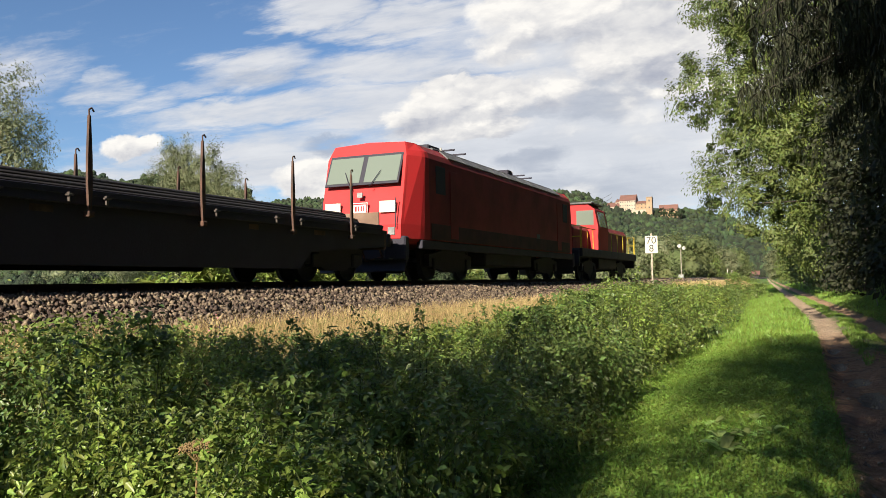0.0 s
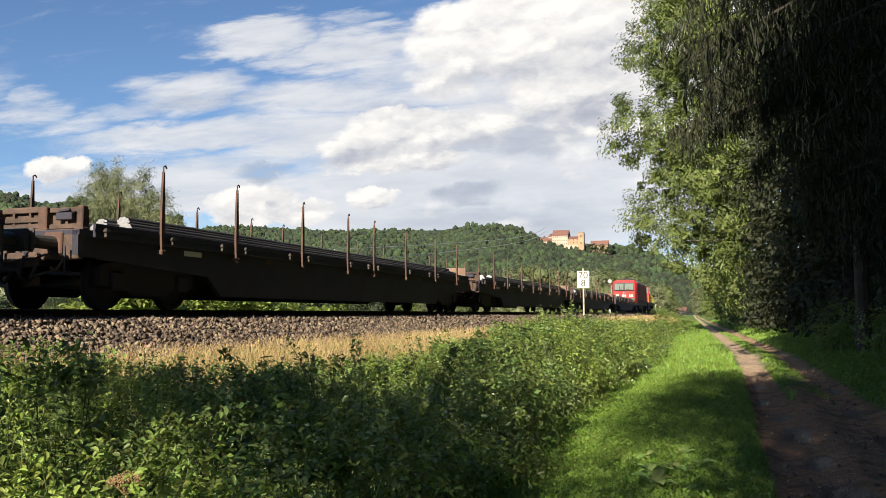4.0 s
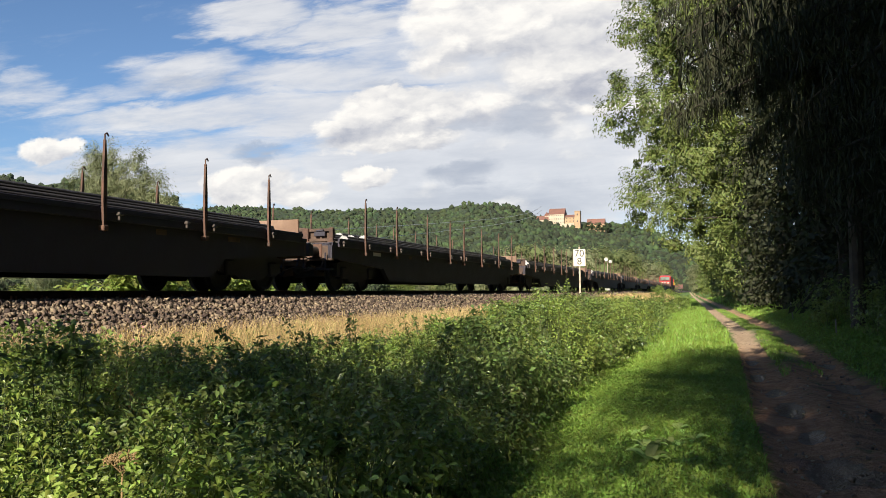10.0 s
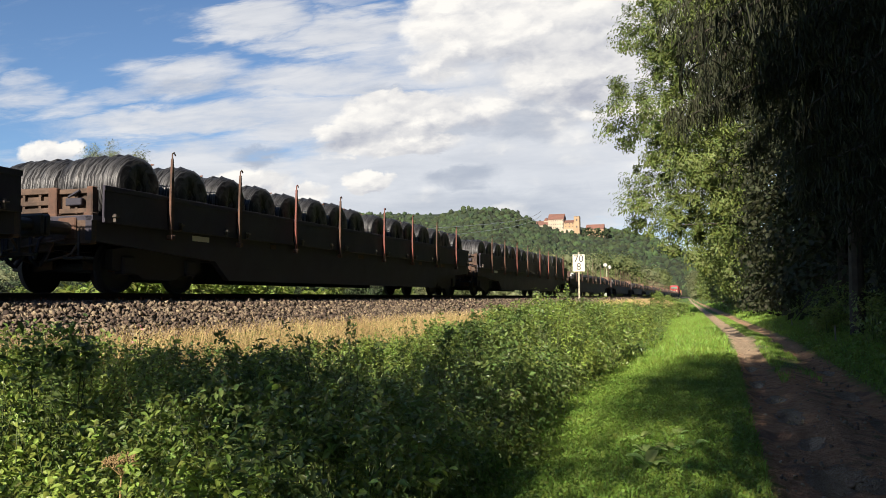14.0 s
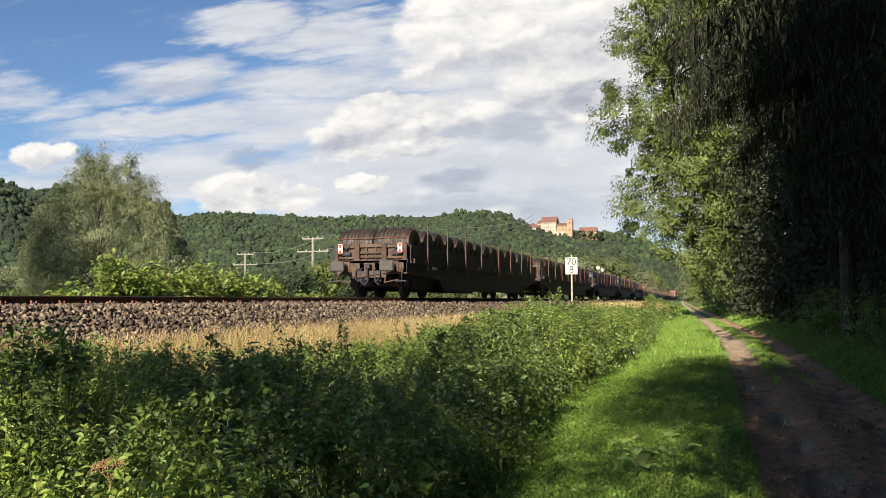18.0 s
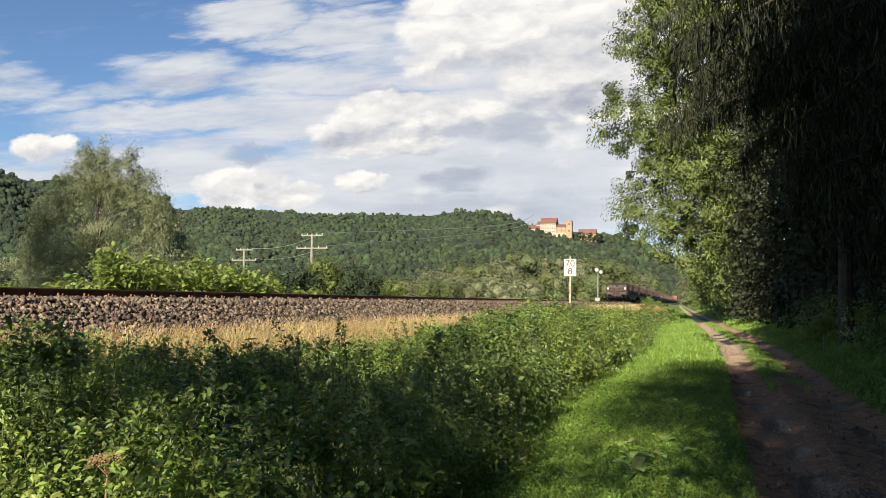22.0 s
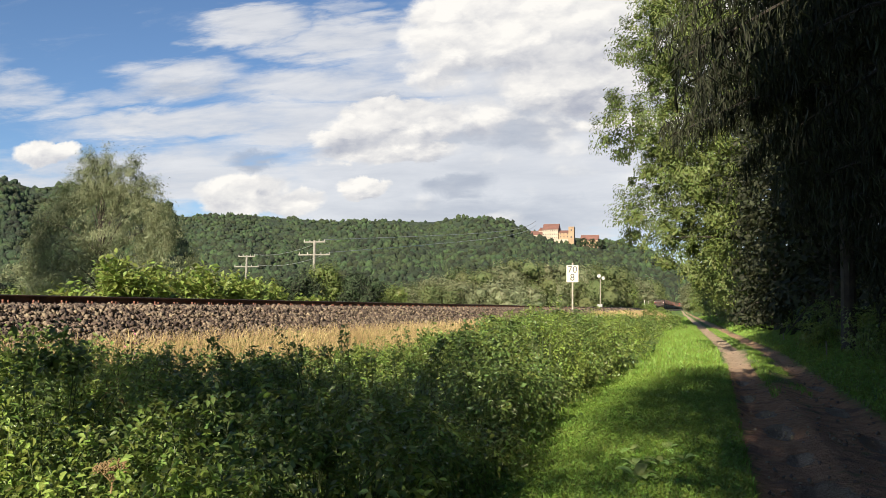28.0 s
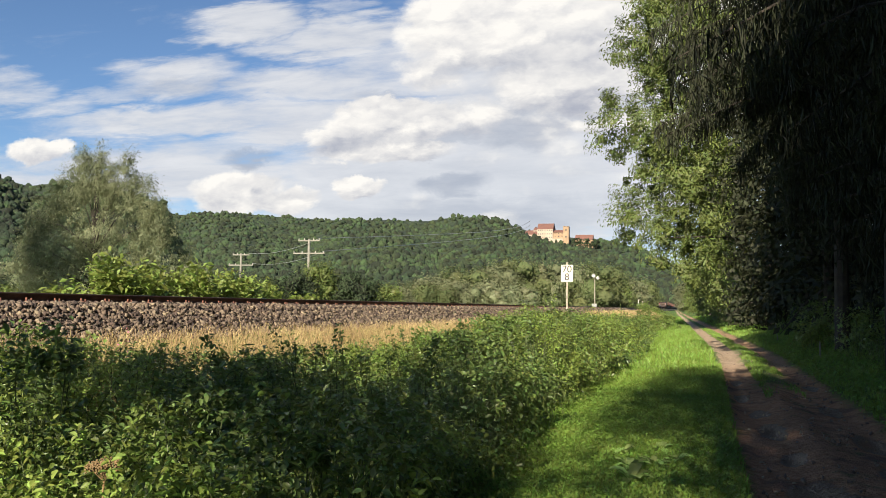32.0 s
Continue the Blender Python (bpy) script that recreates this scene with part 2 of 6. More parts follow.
def wire_material(name, colour, gap, metal):
    """Turns of wire rod: light and dark bands round the coil, uneven, with shallow grooves."""
    m = bpy.data.materials.new(name)
    m.use_nodes = True
    k = Nodes(m.node_tree)
    bsdf = m.node_tree.nodes["Principled BSDF"]
    co = k.node("ShaderNodeTexCoord").outputs["Object"]
    sep, com = k.node("ShaderNodeSeparateXYZ"), k.node("ShaderNodeCombineXYZ")
    k.put(sep.inputs[0], co)
    wob = k.math("MULTIPLY", k.math("SUBTRACT", k.noise(co, 2.0, 3.0), 0.5), 0.09)
    k.put(com.inputs[0], k.math("MULTIPLY", k.math("ADD", sep.outputs[0], wob), 52.0))
    k.put(com.inputs[1], k.math("MULTIPLY", sep.outputs[1], 1.2))
    k.put(com.inputs[2], k.math("MULTIPLY", sep.outputs[2], 1.2))
    turns = k.noise(com.outputs[0], 1.0, 4.0, 0.6)
    # dark bands paint the shade in the gaps between the wires
    band = k.smooth(turns, 0.42, 0.60)
    k.put(bsdf.inputs["Base Color"], k.mix(band, gap, colour))
    bsdf.inputs["Metallic"].default_value = metal
    bsdf.inputs["Roughness"].default_value = 0.5
    b = k.node("ShaderNodeBump")
    b.inputs["Strength"].default_value, b.inputs["Distance"].default_value = 0.9, 0.03
    k.put(b.inputs["Height"], turns)
    k.put(bsdf.inputs["Normal"], b.outputs[0])
    return m


M = {
    "leaf": material("leaf_green", (0.220, 0.275, 0.068), 0.38, other=(0.115, 0.185, 0.040), scale=1.2, fine=30, bump=0, vary=0.2, translucent=0.35, per="island"),
    "leaf_nettle": material("leaf_nettle", (0.145, 0.200, 0.058), 0.38, other=(0.092, 0.155, 0.040), scale=1.2, fine=30, bump=0, vary=0.2, translucent=0.35, per="island"),
    "leaf_young": material("leaf_young", (0.285, 0.360, 0.080), 0.38, other=(0.185, 0.265, 0.054), scale=1.2, fine=30, bump=0, vary=0.2, translucent=0.4, per="island"),
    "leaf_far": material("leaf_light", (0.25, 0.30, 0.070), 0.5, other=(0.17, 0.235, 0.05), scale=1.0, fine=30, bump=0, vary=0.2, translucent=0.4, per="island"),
    "leaf_ash": material("leaf_broad", (0.165, 0.208, 0.050), 0.55, other=(0.078, 0.106, 0.026), scale=0.6, fine=20, bump=0, vary=0.2, translucent=0.3, per="island", island=0.5),
    # darker than the other leaves, with the wood's shade in the colour
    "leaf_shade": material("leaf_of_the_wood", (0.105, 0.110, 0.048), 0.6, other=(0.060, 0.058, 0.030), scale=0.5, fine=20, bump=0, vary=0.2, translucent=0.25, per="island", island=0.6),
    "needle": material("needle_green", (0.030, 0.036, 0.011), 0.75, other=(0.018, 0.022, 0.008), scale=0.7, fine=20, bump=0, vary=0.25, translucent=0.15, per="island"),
    "willow": material("willow_leaf", (0.230, 0.250, 0.130), 0.55, other=(0.115, 0.135, 0.064), scale=0.25, fine=15, bump=0, vary=0.2, translucent=0.3, per="island", island=0.45),
    "willow_pale": material("pale_willow_leaf", (0.185, 0.198, 0.100), 0.7, other=(0.110, 0.125, 0.058), scale=0.3, fine=3, bump=0.9, vary=0.3, translucent=0.25, per="island", depth=0.3, island=0.2),
    "olive": material("olive_leaf", (0.140, 0.165, 0.056), 0.7, other=(0.075, 0.098, 0.033), scale=0.3, fine=3, bump=0.9, vary=0.3, translucent=0.25, per="island", depth=0.3, island=0.2),
    "woods": material("woods_green", (0.041, 0.063, 0.021), 0.9, other=(0.016, 0.029, 0.014), scale=0.02, fine=0.6, bump=0.9, vary=0.5, per="island", depth=3.0, island=1.1),
    "grass": material("grass_green", (0.220, 0.325, 0.054), 0.55, other=(0.155, 0.260, 0.040), scale=0.8, fine=20, bump=0, vary=0.2, translucent=0.35, per="island"),
    "dry": material("dry_grass", (0.54, 0.405, 0.200), 0.7, other=(0.42, 0.300, 0.140), scale=0.8, fine=20, bump=0, vary=0.2, translucent=0.3, per="island"),
    "bark": material("bark", (0.062, 0.050, 0.038), 0.9, other=(0.034, 0.028, 0.023), scale=2, fine=25, bump=0.8),
    "stem": material("stem", (0.10, 0.13, 0.045), 0.7, bump=0.2),
    "stone": material("ballast_stone", (0.178, 0.130, 0.092), 0.9, other=(0.065, 0.048, 0.038), scale=6, fine=60, bump=0.5, vary=0.35, per="island", depth=0.01, island=1.4),
    "stone_piece": material("ballast_piece", (0.178, 0.130, 0.092), 0.9, other=(0.065, 0.048, 0.038), scale=6, fine=60, bump=0.5, vary=0.35, per="object", depth=0.01, island=1.4),
    "pebble": material("path_pebble", (0.30, 0.23, 0.165), 0.9, other=(0.21, 0.15, 0.105), scale=6, fine=60, bump=0.4, vary=0.3, per="island", depth=0.01, island=0.8),
    # bed darkened so its colour holds the shade in the stone gaps
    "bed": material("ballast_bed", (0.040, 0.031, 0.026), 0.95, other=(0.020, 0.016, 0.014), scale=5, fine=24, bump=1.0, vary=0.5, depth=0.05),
    "rail": material("rail_steel", (0.085, 0.045, 0.03), 0.65, 0.3, other=(0.05, 0.03, 0.024), scale=3, fine=40, bump=0.3),
    "rail_top": material("rail_head", (0.45, 0.43, 0.41), 0.25, 1.0, other=(0.36, 0.34, 0.32), scale=3, fine=40, bump=0.05),
    "sleeper": material("sleeper_concrete", (0.25, 0.20, 0.17), 0.9, other=(0.16, 0.11, 0.085), scale=4, fine=50, bump=0.4),
    "clip": material("rusty_clip", (0.26, 0.11, 0.07), 0.85, other=(0.09, 0.05, 0.036), scale=8, fine=60, bump=0.3),
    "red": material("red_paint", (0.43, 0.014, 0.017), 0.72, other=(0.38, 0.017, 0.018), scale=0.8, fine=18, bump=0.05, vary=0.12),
    # the same red, darkened for the engine sides that the sun misses
    "red_side": material("shaded_red_paint", (0.215, 0.011, 0.013), 0.7, other=(0.15, 0.011, 0.012), scale=0.9, fine=18, bump=0.05, vary=0.2),
    # blackish red of the lower side band
    "red_low": material("blackish_red_paint", (0.050, 0.012, 0.012), 0.8, other=(0.028, 0.011, 0.011), scale=1.5, fine=18, bump=0.08, vary=0.25),
    "stake_red": material("red_lead_paint", (0.17, 0.040, 0.029), 0.7, other=(0.085, 0.033, 0.026), scale=3.0, fine=25, bump=0.2, vary=0.3),
    "white": material("white_paint", (0.66, 0.64, 0.60), 0.45, other=(0.58, 0.56, 0.52), scale=2, fine=20, bump=0.05, vary=0.06),
    "grey": material("grey_roof_paint", (0.115, 0.12, 0.125), 0.65, other=(0.075, 0.078, 0.08), scale=1.5, fine=20, bump=0.1),
    "black": material("black_underframe", (0.022, 0.021, 0.035), 0.75, other=(0.024, 0.022, 0.034), scale=1.5, fine=25, bump=0.25),
    "wagon": material("wagon_brown_paint", (0.026, 0.024, 0.040), 0.7, other=(0.021, 0.019, 0.033), scale=1.2, fine=18, bump=0.25, vary=0.3),
    "rust": material("rusty_steel", (0.100, 0.050, 0.033), 0.85, other=(0.036, 0.026, 0.022), scale=2.0, fine=22, bump=0.35, vary=0.3),
    "board": material("tan_end_board", (0.205, 0.135, 0.095), 0.85, other=(0.150, 0.095, 0.066), scale=1.5, fine=20, bump=0.3, vary=0.2),
    "end": material("wagon_end_brown", (0.092, 0.057, 0.040), 0.85, other=(0.042, 0.028, 0.021), scale=2.5, fine=25, bump=0.35, vary=0.3),
    "steel_bar": material("steel_bar", (0.050, 0.044, 0.040), 0.6, 0.4, other=(0.032, 0.03, 0.03), scale=1.0, fine=20, bump=0.2),
    "wire": wire_material("coiled_wire", (0.105, 0.105, 0.11), (0.010, 0.010, 0.012), 0.6),
    "wire_rust": wire_material("rusty_wire", (0.080, 0.056, 0.043), (0.010, 0.008, 0.007), 0.3),
    "buffer": material("buffer_steel", (0.045, 0.041, 0.038), 0.65, 0.2, other=(0.07, 0.065, 0.06), scale=5, fine=40, bump=0.2),
    "lamp_grey": material("lamp_housing", (0.30, 0.31, 0.29), 0.5, bump=0.05),
    "strap": material("steel_strap", (0.24, 0.10, 0.05), 0.6, 0.4, bump=0.1),
    "glass": glass_material(),
    "latch": material("worn_latch", (0.11, 0.095, 0.085), 0.5, 0.3, other=(0.05, 0.04, 0.035), bump=0.1),
    "bar_end": material("cut_steel_end", (0.42, 0.42, 0.42), 0.4, 0.6, other=(0.30, 0.30, 0.30), scale=20, bump=0.05),
    "lens": material("lamp_lens", (0.34, 0.35, 0.35), 0.15, bump=0),
    "yellow": material("yellow_paint", (0.55, 0.42, 0.05), 0.5, bump=0.05),
    "reflex_red": material("red_reflector", (0.75, 0.05, 0.03), 0.4, bump=0),
    "sign": material("sign_white", (0.58, 0.54, 0.44), 0.65, other=(0.52, 0.48, 0.39), scale=2, fine=12, bump=0.03, vary=0.06),
    "sign_ink": material("sign_black", (0.03, 0.03, 0.03), 0.5, bump=0),
    "post": material("galvanised_post", (0.40, 0.36, 0.28), 0.6, 0.3, bump=0.1),
    "wood_pole": material("weathered_pole", (0.26, 0.245, 0.21), 0.85, other=(0.18, 0.17, 0.145), bump=0.3),
    "insulator": material("insulator", (0.45, 0.42, 0.38), 0.3, bump=0),
    "cable": material("cable", (0.36, 0.37, 0.37), 0.5, 0.3, bump=0),
    "plaster": material("castle_plaster", (0.38, 0.325, 0.255), 0.9, other=(0.33, 0.275, 0.21), scale=0.1, fine=1.5, bump=0.1, vary=0.1),
    "sandstone": material("castle_sandstone", (0.33, 0.235, 0.145), 0.9, other=(0.28, 0.195, 0.12), scale=0.1, fine=1.5, bump=0.1, vary=0.12),
    "tiles": material("roof_tiles", (0.13, 0.066, 0.052), 0.85, other=(0.17, 0.08, 0.06), scale=0.15, fine=2.0, bump=0.3, vary=0.2),
    "window": material("window_dark", (0.05, 0.05, 0.055), 0.3, bump=0),
    "umbel": material("dry_umbel", (0.30, 0.20, 0.09), 0.85, bump=0.2),
    "petal": material("pink_petal", (0.55, 0.22, 0.32), 0.6, bump=0, per="island"),
    "dock": material("broad_leaf", (0.30, 0.45, 0.11), 0.8, other=(0.42, 0.52, 0.20), scale=4, fine=30, bump=0.1, vary=0.15, translucent=0.45, per="object"),
}


# shallow wet hollows of the path: middle and half lengths across and along
PUDDLES = [(0.80, 14.9, 0.17, 0.55), (0.84, 12.6, 0.19, 0.75), (0.92, 10.4, 0.15, 0.35), (0.95, 8.4, 0.26, 0.60), (2.0, 12.1, 0.20, 0.9), (1.95, 15.6, 0.17, 0.8), (1.25, 8.0, 0.16, 0.4), (0.60, 17.6, 0.14, 0.8),
           (1.9, 9.6, 0.22, 0.7), (2.1, 20.0, 0.15, 0.9), (0.62, 21.0, 0.14, 0.7), (0.74, 6.6, 0.2, 0.5)]


def ground_material():
    """Bare soil of the ruts, trodden grass between, meadow beyond: by the place across the path."""
    m = bpy.data.materials.new("ground_soil_and_grass")
    m.use_nodes = True
    k = Nodes(m.node_tree)
    bsdf = m.node_tree.nodes["Principled BSDF"]
    co = k.node("ShaderNodeTexCoord").outputs["Object"]
    sep = k.node("ShaderNodeSeparateXYZ")
    k.put(sep.inputs[0], co)
    x, y = sep.outputs[0], sep.outputs[1]
    wob = k.math("MULTIPLY", k.math("SUBTRACT", k.noise(co, 0.7, 5.0, 0.65), 0.5), 0.9)
    small, fine = k.noise(co, 9.0, 6.0, 0.7), k.noise(co, 60.0, 3.0, 0.6)
    pebbles = k.node("ShaderNodeTexVoronoi")
    pebbles.inputs["Scale"].default_value = 26.0
    k.put(pebbles.inputs["Vector"], co)
    drift = k.math("MULTIPLY", k.math("MAXIMUM", k.math("SUBTRACT", y, 33.0), 0.0), 0.04)
    off = k.math("ADD", k.math("ADD", k.math("SUBTRACT", x, PATH_X), drift), wob)
    off = k.math("ADD", off, k.math("MULTIPLY", k.math("SUBTRACT", small, 0.5), 0.55))
    soil_band = k.math("MULTIPLY", k.smooth(off, -1.15, -0.85), k.smooth(off, 0.85, 1.25, 1.0, 0.0))
    mid = k.math("MULTIPLY", k.math("MULTIPLY", k.smooth(off, -0.40, -0.10), k.smooth(off, 0.30, 0.60, 1.0, 0.0)), k.smooth(k.math("ADD", y, k.math("MULTIPLY", wob, 14.0)), 17.0, 24.0))
    soil_fac = k.math("SUBTRACT", soil_band, mid, clamp=True)
    soil = k.mix(k.smooth(small, 0.35, 0.7), (0.300, 0.146, 0.070), (0.480, 0.270, 0.145))
    soil = k.mix(k.smooth(k.noise(co, 1.3, 4.0, 0.6), 0.50, 0.66), soil, (0.175, 0.095, 0.056))
    wet = None
    ragged = k.math("MULTIPLY", k.math("SUBTRACT", k.noise(co, 5.0, 4.0, 0.6), 0.5), 1.5)
    for cx, cy, rx, ry in PUDDLES:
        a = k.math("POWER", k.math("MULTIPLY", k.math("SUBTRACT", x, cx), 1 / rx), 2.0)
        b = k.math("POWER", k.math("MULTIPLY", k.math("SUBTRACT", y, cy), 1 / ry), 2.0)
        w = k.smooth(k.math("ADD", k.math("ADD", a, b), ragged), 0.7, 1.3, 1.0, 0.0)
        wet = w if wet is None else k.math("MAXIMUM", wet, w)
    soil = k.mix(wet, soil, (0.105, 0.058, 0.033))
    moss = k.math("MULTIPLY", k.smooth(k.noise(co, 2.2, 5.0, 0.7), 0.54, 0.66), k.math("MULTIPLY", k.smooth(off, -0.25, 0.0), k.smooth(off, 0.5, 0.75, 1.0, 0.0)))
    soil = k.mix(k.math("MULTIPLY", moss, 0.65), soil, (0.085, 0.120, 0.030))
    # paler tan soil from about 20 m ahead, weaker towards the right rut
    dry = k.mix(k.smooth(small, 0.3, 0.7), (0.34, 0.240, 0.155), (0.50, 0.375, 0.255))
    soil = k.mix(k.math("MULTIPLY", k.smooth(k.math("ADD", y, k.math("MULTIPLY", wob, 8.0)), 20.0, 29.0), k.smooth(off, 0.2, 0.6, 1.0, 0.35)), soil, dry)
    green = k.mix(k.smooth(small, 0.35, 0.65), (0.055, 0.115, 0.014), (0.10, 0.18, 0.022))
    col = k.mix(soil_fac, green, soil)
    k.put(bsdf.inputs["Base Color"], col)
    k.put(bsdf.inputs["Roughness"], k.math("SUBTRACT", 0.95, k.math("MULTIPLY", wet, 0.5)))
    b = k.node("ShaderNodeBump")
    b.inputs["Strength"].default_value, b.inputs["Distance"].default_value = 1.0, 0.08
    k.put(b.inputs["Height"], k.math("ADD", k.math("ADD", small, k.math("MULTIPLY", fine, 0.4)), k.math("MULTIPLY", pebbles.outputs["Distance"], 0.5)))
    k.put(bsdf.inputs["Normal"], b.outputs[0])
    return m


# ---- builders ----
def link_mesh(name, mesh, mat=None, parent=None, label="", smooth=False):
    if mat:
        mesh.materials.append(mat)
    if smooth:
        mesh.shade_smooth()
    ob = new(name, mesh)
    if parent:
        ob.parent = parent
    if label:
        tagged(ob, label)
    return ob


def part(name, bm, mat, parent=None, label="", smooth=False):
    """One bmesh as one mesh object under a thing or a part."""
    mesh = bpy.data.meshes.new(name)
    bm.to_mesh(mesh)
    bm.free()
    return link_mesh(name, mesh, mat, parent, label, smooth)


def numeric_mesh(name, verts, faces):
    """A mesh from arrays: verts (n, 3), faces (m, 3 or 4)."""
    mesh = bpy.data.meshes.new(name)
    n = faces.shape[1]
    mesh.vertices.add(len(verts))
    mesh.vertices.foreach_set("co", np.asarray(verts, np.float32).ravel())
    mesh.loops.add(faces.size)
    mesh.loops.foreach_set("vertex_index", np.asarray(faces, np.int32).ravel())
    mesh.polygons.add(len(faces))
    mesh.polygons.foreach_set("loop_start", np.arange(0, faces.size, n, dtype=np.int32))
    mesh.update(calc_edges=True)
    return mesh


def thing(name, m, label, category, group="", kind=""):
    ob = new(name)
    ob.empty_display_size = 0.2
    ob.matrix_world = m
    return tagged(ob, label, category, group, kind)


def box(bm, x0, x1, y0, y1, z0, z1, bevel=0.0):
    made = bmesh.ops.create_cube(bm, size=1.0, matrix=Matrix.LocRotScale(((x0 + x1) / 2, (y0 + y1) / 2, (z0 + z1) / 2), None, (x1 - x0, y1 - y0, z1 - z0)))
    if bevel:
        edges = {e for v in made["verts"] for e in v.link_edges}
        bmesh.ops.bevel(bm, geom=list(edges), offset=bevel, segments=1, affect="EDGES")
    return bm


def rod(bm, a, b, r0, r1=None, n=8):
    """A tapered round bar from a to b."""
    a, b = Vector(a), Vector(b)
    d = b - a
    m = Matrix.Translation((a + b) / 2) @ d.to_track_quat("Z", "Y").to_matrix().to_4x4()
    bmesh.ops.create_cone(bm, cap_ends=True, segments=n, radius1=r0, radius2=r0 if r1 is None else r1, depth=d.length, matrix=m)
    return bm


def prism(bm, outline, axis, lo, hi):
    """Extrude an outline of 2D points along x, y or z."""
    def place(p, t):
        return {"x": (t, p[0], p[1]), "y": (p[0], t, p[1]), "z": (p[0], p[1], t)}[axis]
    a = [bm.verts.new(place(p, lo)) for p in outline]
    b = [bm.verts.new(place(p, hi)) for p in outline]
    n = len(outline)
    bm.faces.new(a[::-1])
    bm.faces.new(b)
    for i in range(n):
        bm.faces.new((a[i], a[(i + 1) % n], b[(i + 1) % n], b[i]))
    bmesh.ops.recalc_face_normals(bm, faces=bm.faces[:])
    return bm


def plate(bm, corners, thick):
    """A slab from four corners, grown by thick against its normal."""
    c = [Vector(p) for p in corners]
    n = (c[1] - c[0]).cross(c[2] - c[0]).normalized() * thick
    a, b = [bm.verts.new(p) for p in c], [bm.verts.new(p - n) for p in c]
    bm.faces.new(a)
    bm.faces.new(b[::-1])
    for i in range(4):
        bm.faces.new((a[i], b[i], b[(i + 1) % 4], a[(i + 1) % 4]))
    return bm


def tube(points, radius, name, mat, parent=None, label="", res=2):
    """A round bar along points, as a mesh."""
    bm = bmesh.new()
    for a, b in zip(points, points[1:]):
        rod(bm, a, b, radius, radius, 6)
    return part(name, bm, mat, parent, label)


def leaves(rng, centres, size, up=0.5, long=1.9, spread=0.35, droop=0.0, out=None, fine=False):
    """Folded leaves at the centres: arrays of vertices and faces. out: the way each leaf leans away."""
    n = len(centres)
    nor = rng.normal(size=(n, 3))
    nor[:, 2] = np.abs(nor[:, 2]) + up * 2
    if out is not None:
        nor += out * 1.5
    nor /= np.linalg.norm(nor, axis=1)[:, None]
    way = rng.normal(size=(n, 3))
    way[:, 2] -= droop * 3
    way -= (way * nor).sum(1)[:, None] * nor
    way /= np.linalg.norm(way, axis=1)[:, None] + 1e-9
    side = np.cross(nor, way)
    s = (size * (1 + spread * rng.uniform(-1, 1, n)))[:, None]
    base, tip = centres - way * s * 0.5, centres + way * s * 0.5
    wide = s * 0.5 / long
    lift = nor * s * 0.10
    left, right = centres + side * wide + lift, centres - side * wide + lift
    if fine:
        curl = nor * s * 0.10
        a1, a2 = base * 0.72 + tip * 0.28, base * 0.36 + tip * 0.64
        v = np.stack([base, a1 + side * wide + lift, a2 + side * wide * 0.78 + lift * 0.8, tip - curl, a2 - side * wide * 0.78 + lift * 0.8, a1 - side * wide + lift], 1).reshape(-1, 3)
        i = np.arange(n)[:, None] * 6
        f = np.concatenate([i + np.array(q) for q in ([0, 1, 2], [0, 2, 3], [0, 3, 4], [0, 4, 5])], 0)
        return v, f
    v = np.stack([base, left, tip, right], 1).reshape(-1, 3)
    i = np.arange(n)[:, None] * 4
    f = np.concatenate([i + np.array([0, 1, 2]), i + np.array([0, 2, 3])], 0)
    return v, f


def blades(rng, feet, height, width, lean=0.35):
    """Grass blades: a bent blade of two faces at each foot."""
    n = len(feet)
    h = height * rng.uniform(0.55, 1.25, n)[:, None]
    a = rng.uniform(0, 2 * np.pi, n)
    side = np.stack([np.cos(a), np.sin(a), np.zeros(n)], 1) * width / 2
    b = rng.uniform(0, 2 * np.pi, n)
    bend = np.stack([np.cos(b), np.sin(b), np.zeros(n)], 1) * (lean * rng.uniform(0.2, 1.3, n))[:, None]
    up = np.array([0, 0, 1.0])
    mid = feet + (up * 0.6 + bend * 0.35) * h
    tip = feet + (up * 0.95 + bend) * h
    v = np.stack([feet - side, feet + side, mid + side * 0.8, mid - side * 0.8, tip], 1).reshape(-1, 3)
    i = np.arange(n)[:, None] * 5
    f = np.concatenate([i + np.array([0, 1, 2]), i + np.array([0, 2, 3]), i + np.array([3, 2, 4])], 0)
    return v, f


def joined(parts):
    vs, fs, o = [], [], 0
    for v, f in parts:
        vs.append(v)
        fs.append(f + o)
        o += len(v)
    return np.concatenate(vs), np.concatenate(fs)

# ---- the place in numbers ----
RAIL_Z = 1.71           # top of rail over the path
TRACK_X = -10.95        # middle of the track beside the camera
PATH_X = 1.33           # middle of the footpath


def track_x(s):
    """The track's middle line, which drifts to the left far ahead."""
    if s < 70:
        return TRACK_X
    if s < 90:
        return TRACK_X - 0.021 * (s - 70) ** 2 / 40
    return TRACK_X - 0.021 * (s - 80)


def path_x(y):
    return PATH_X - 0.04 * max(0.0, y - 33)


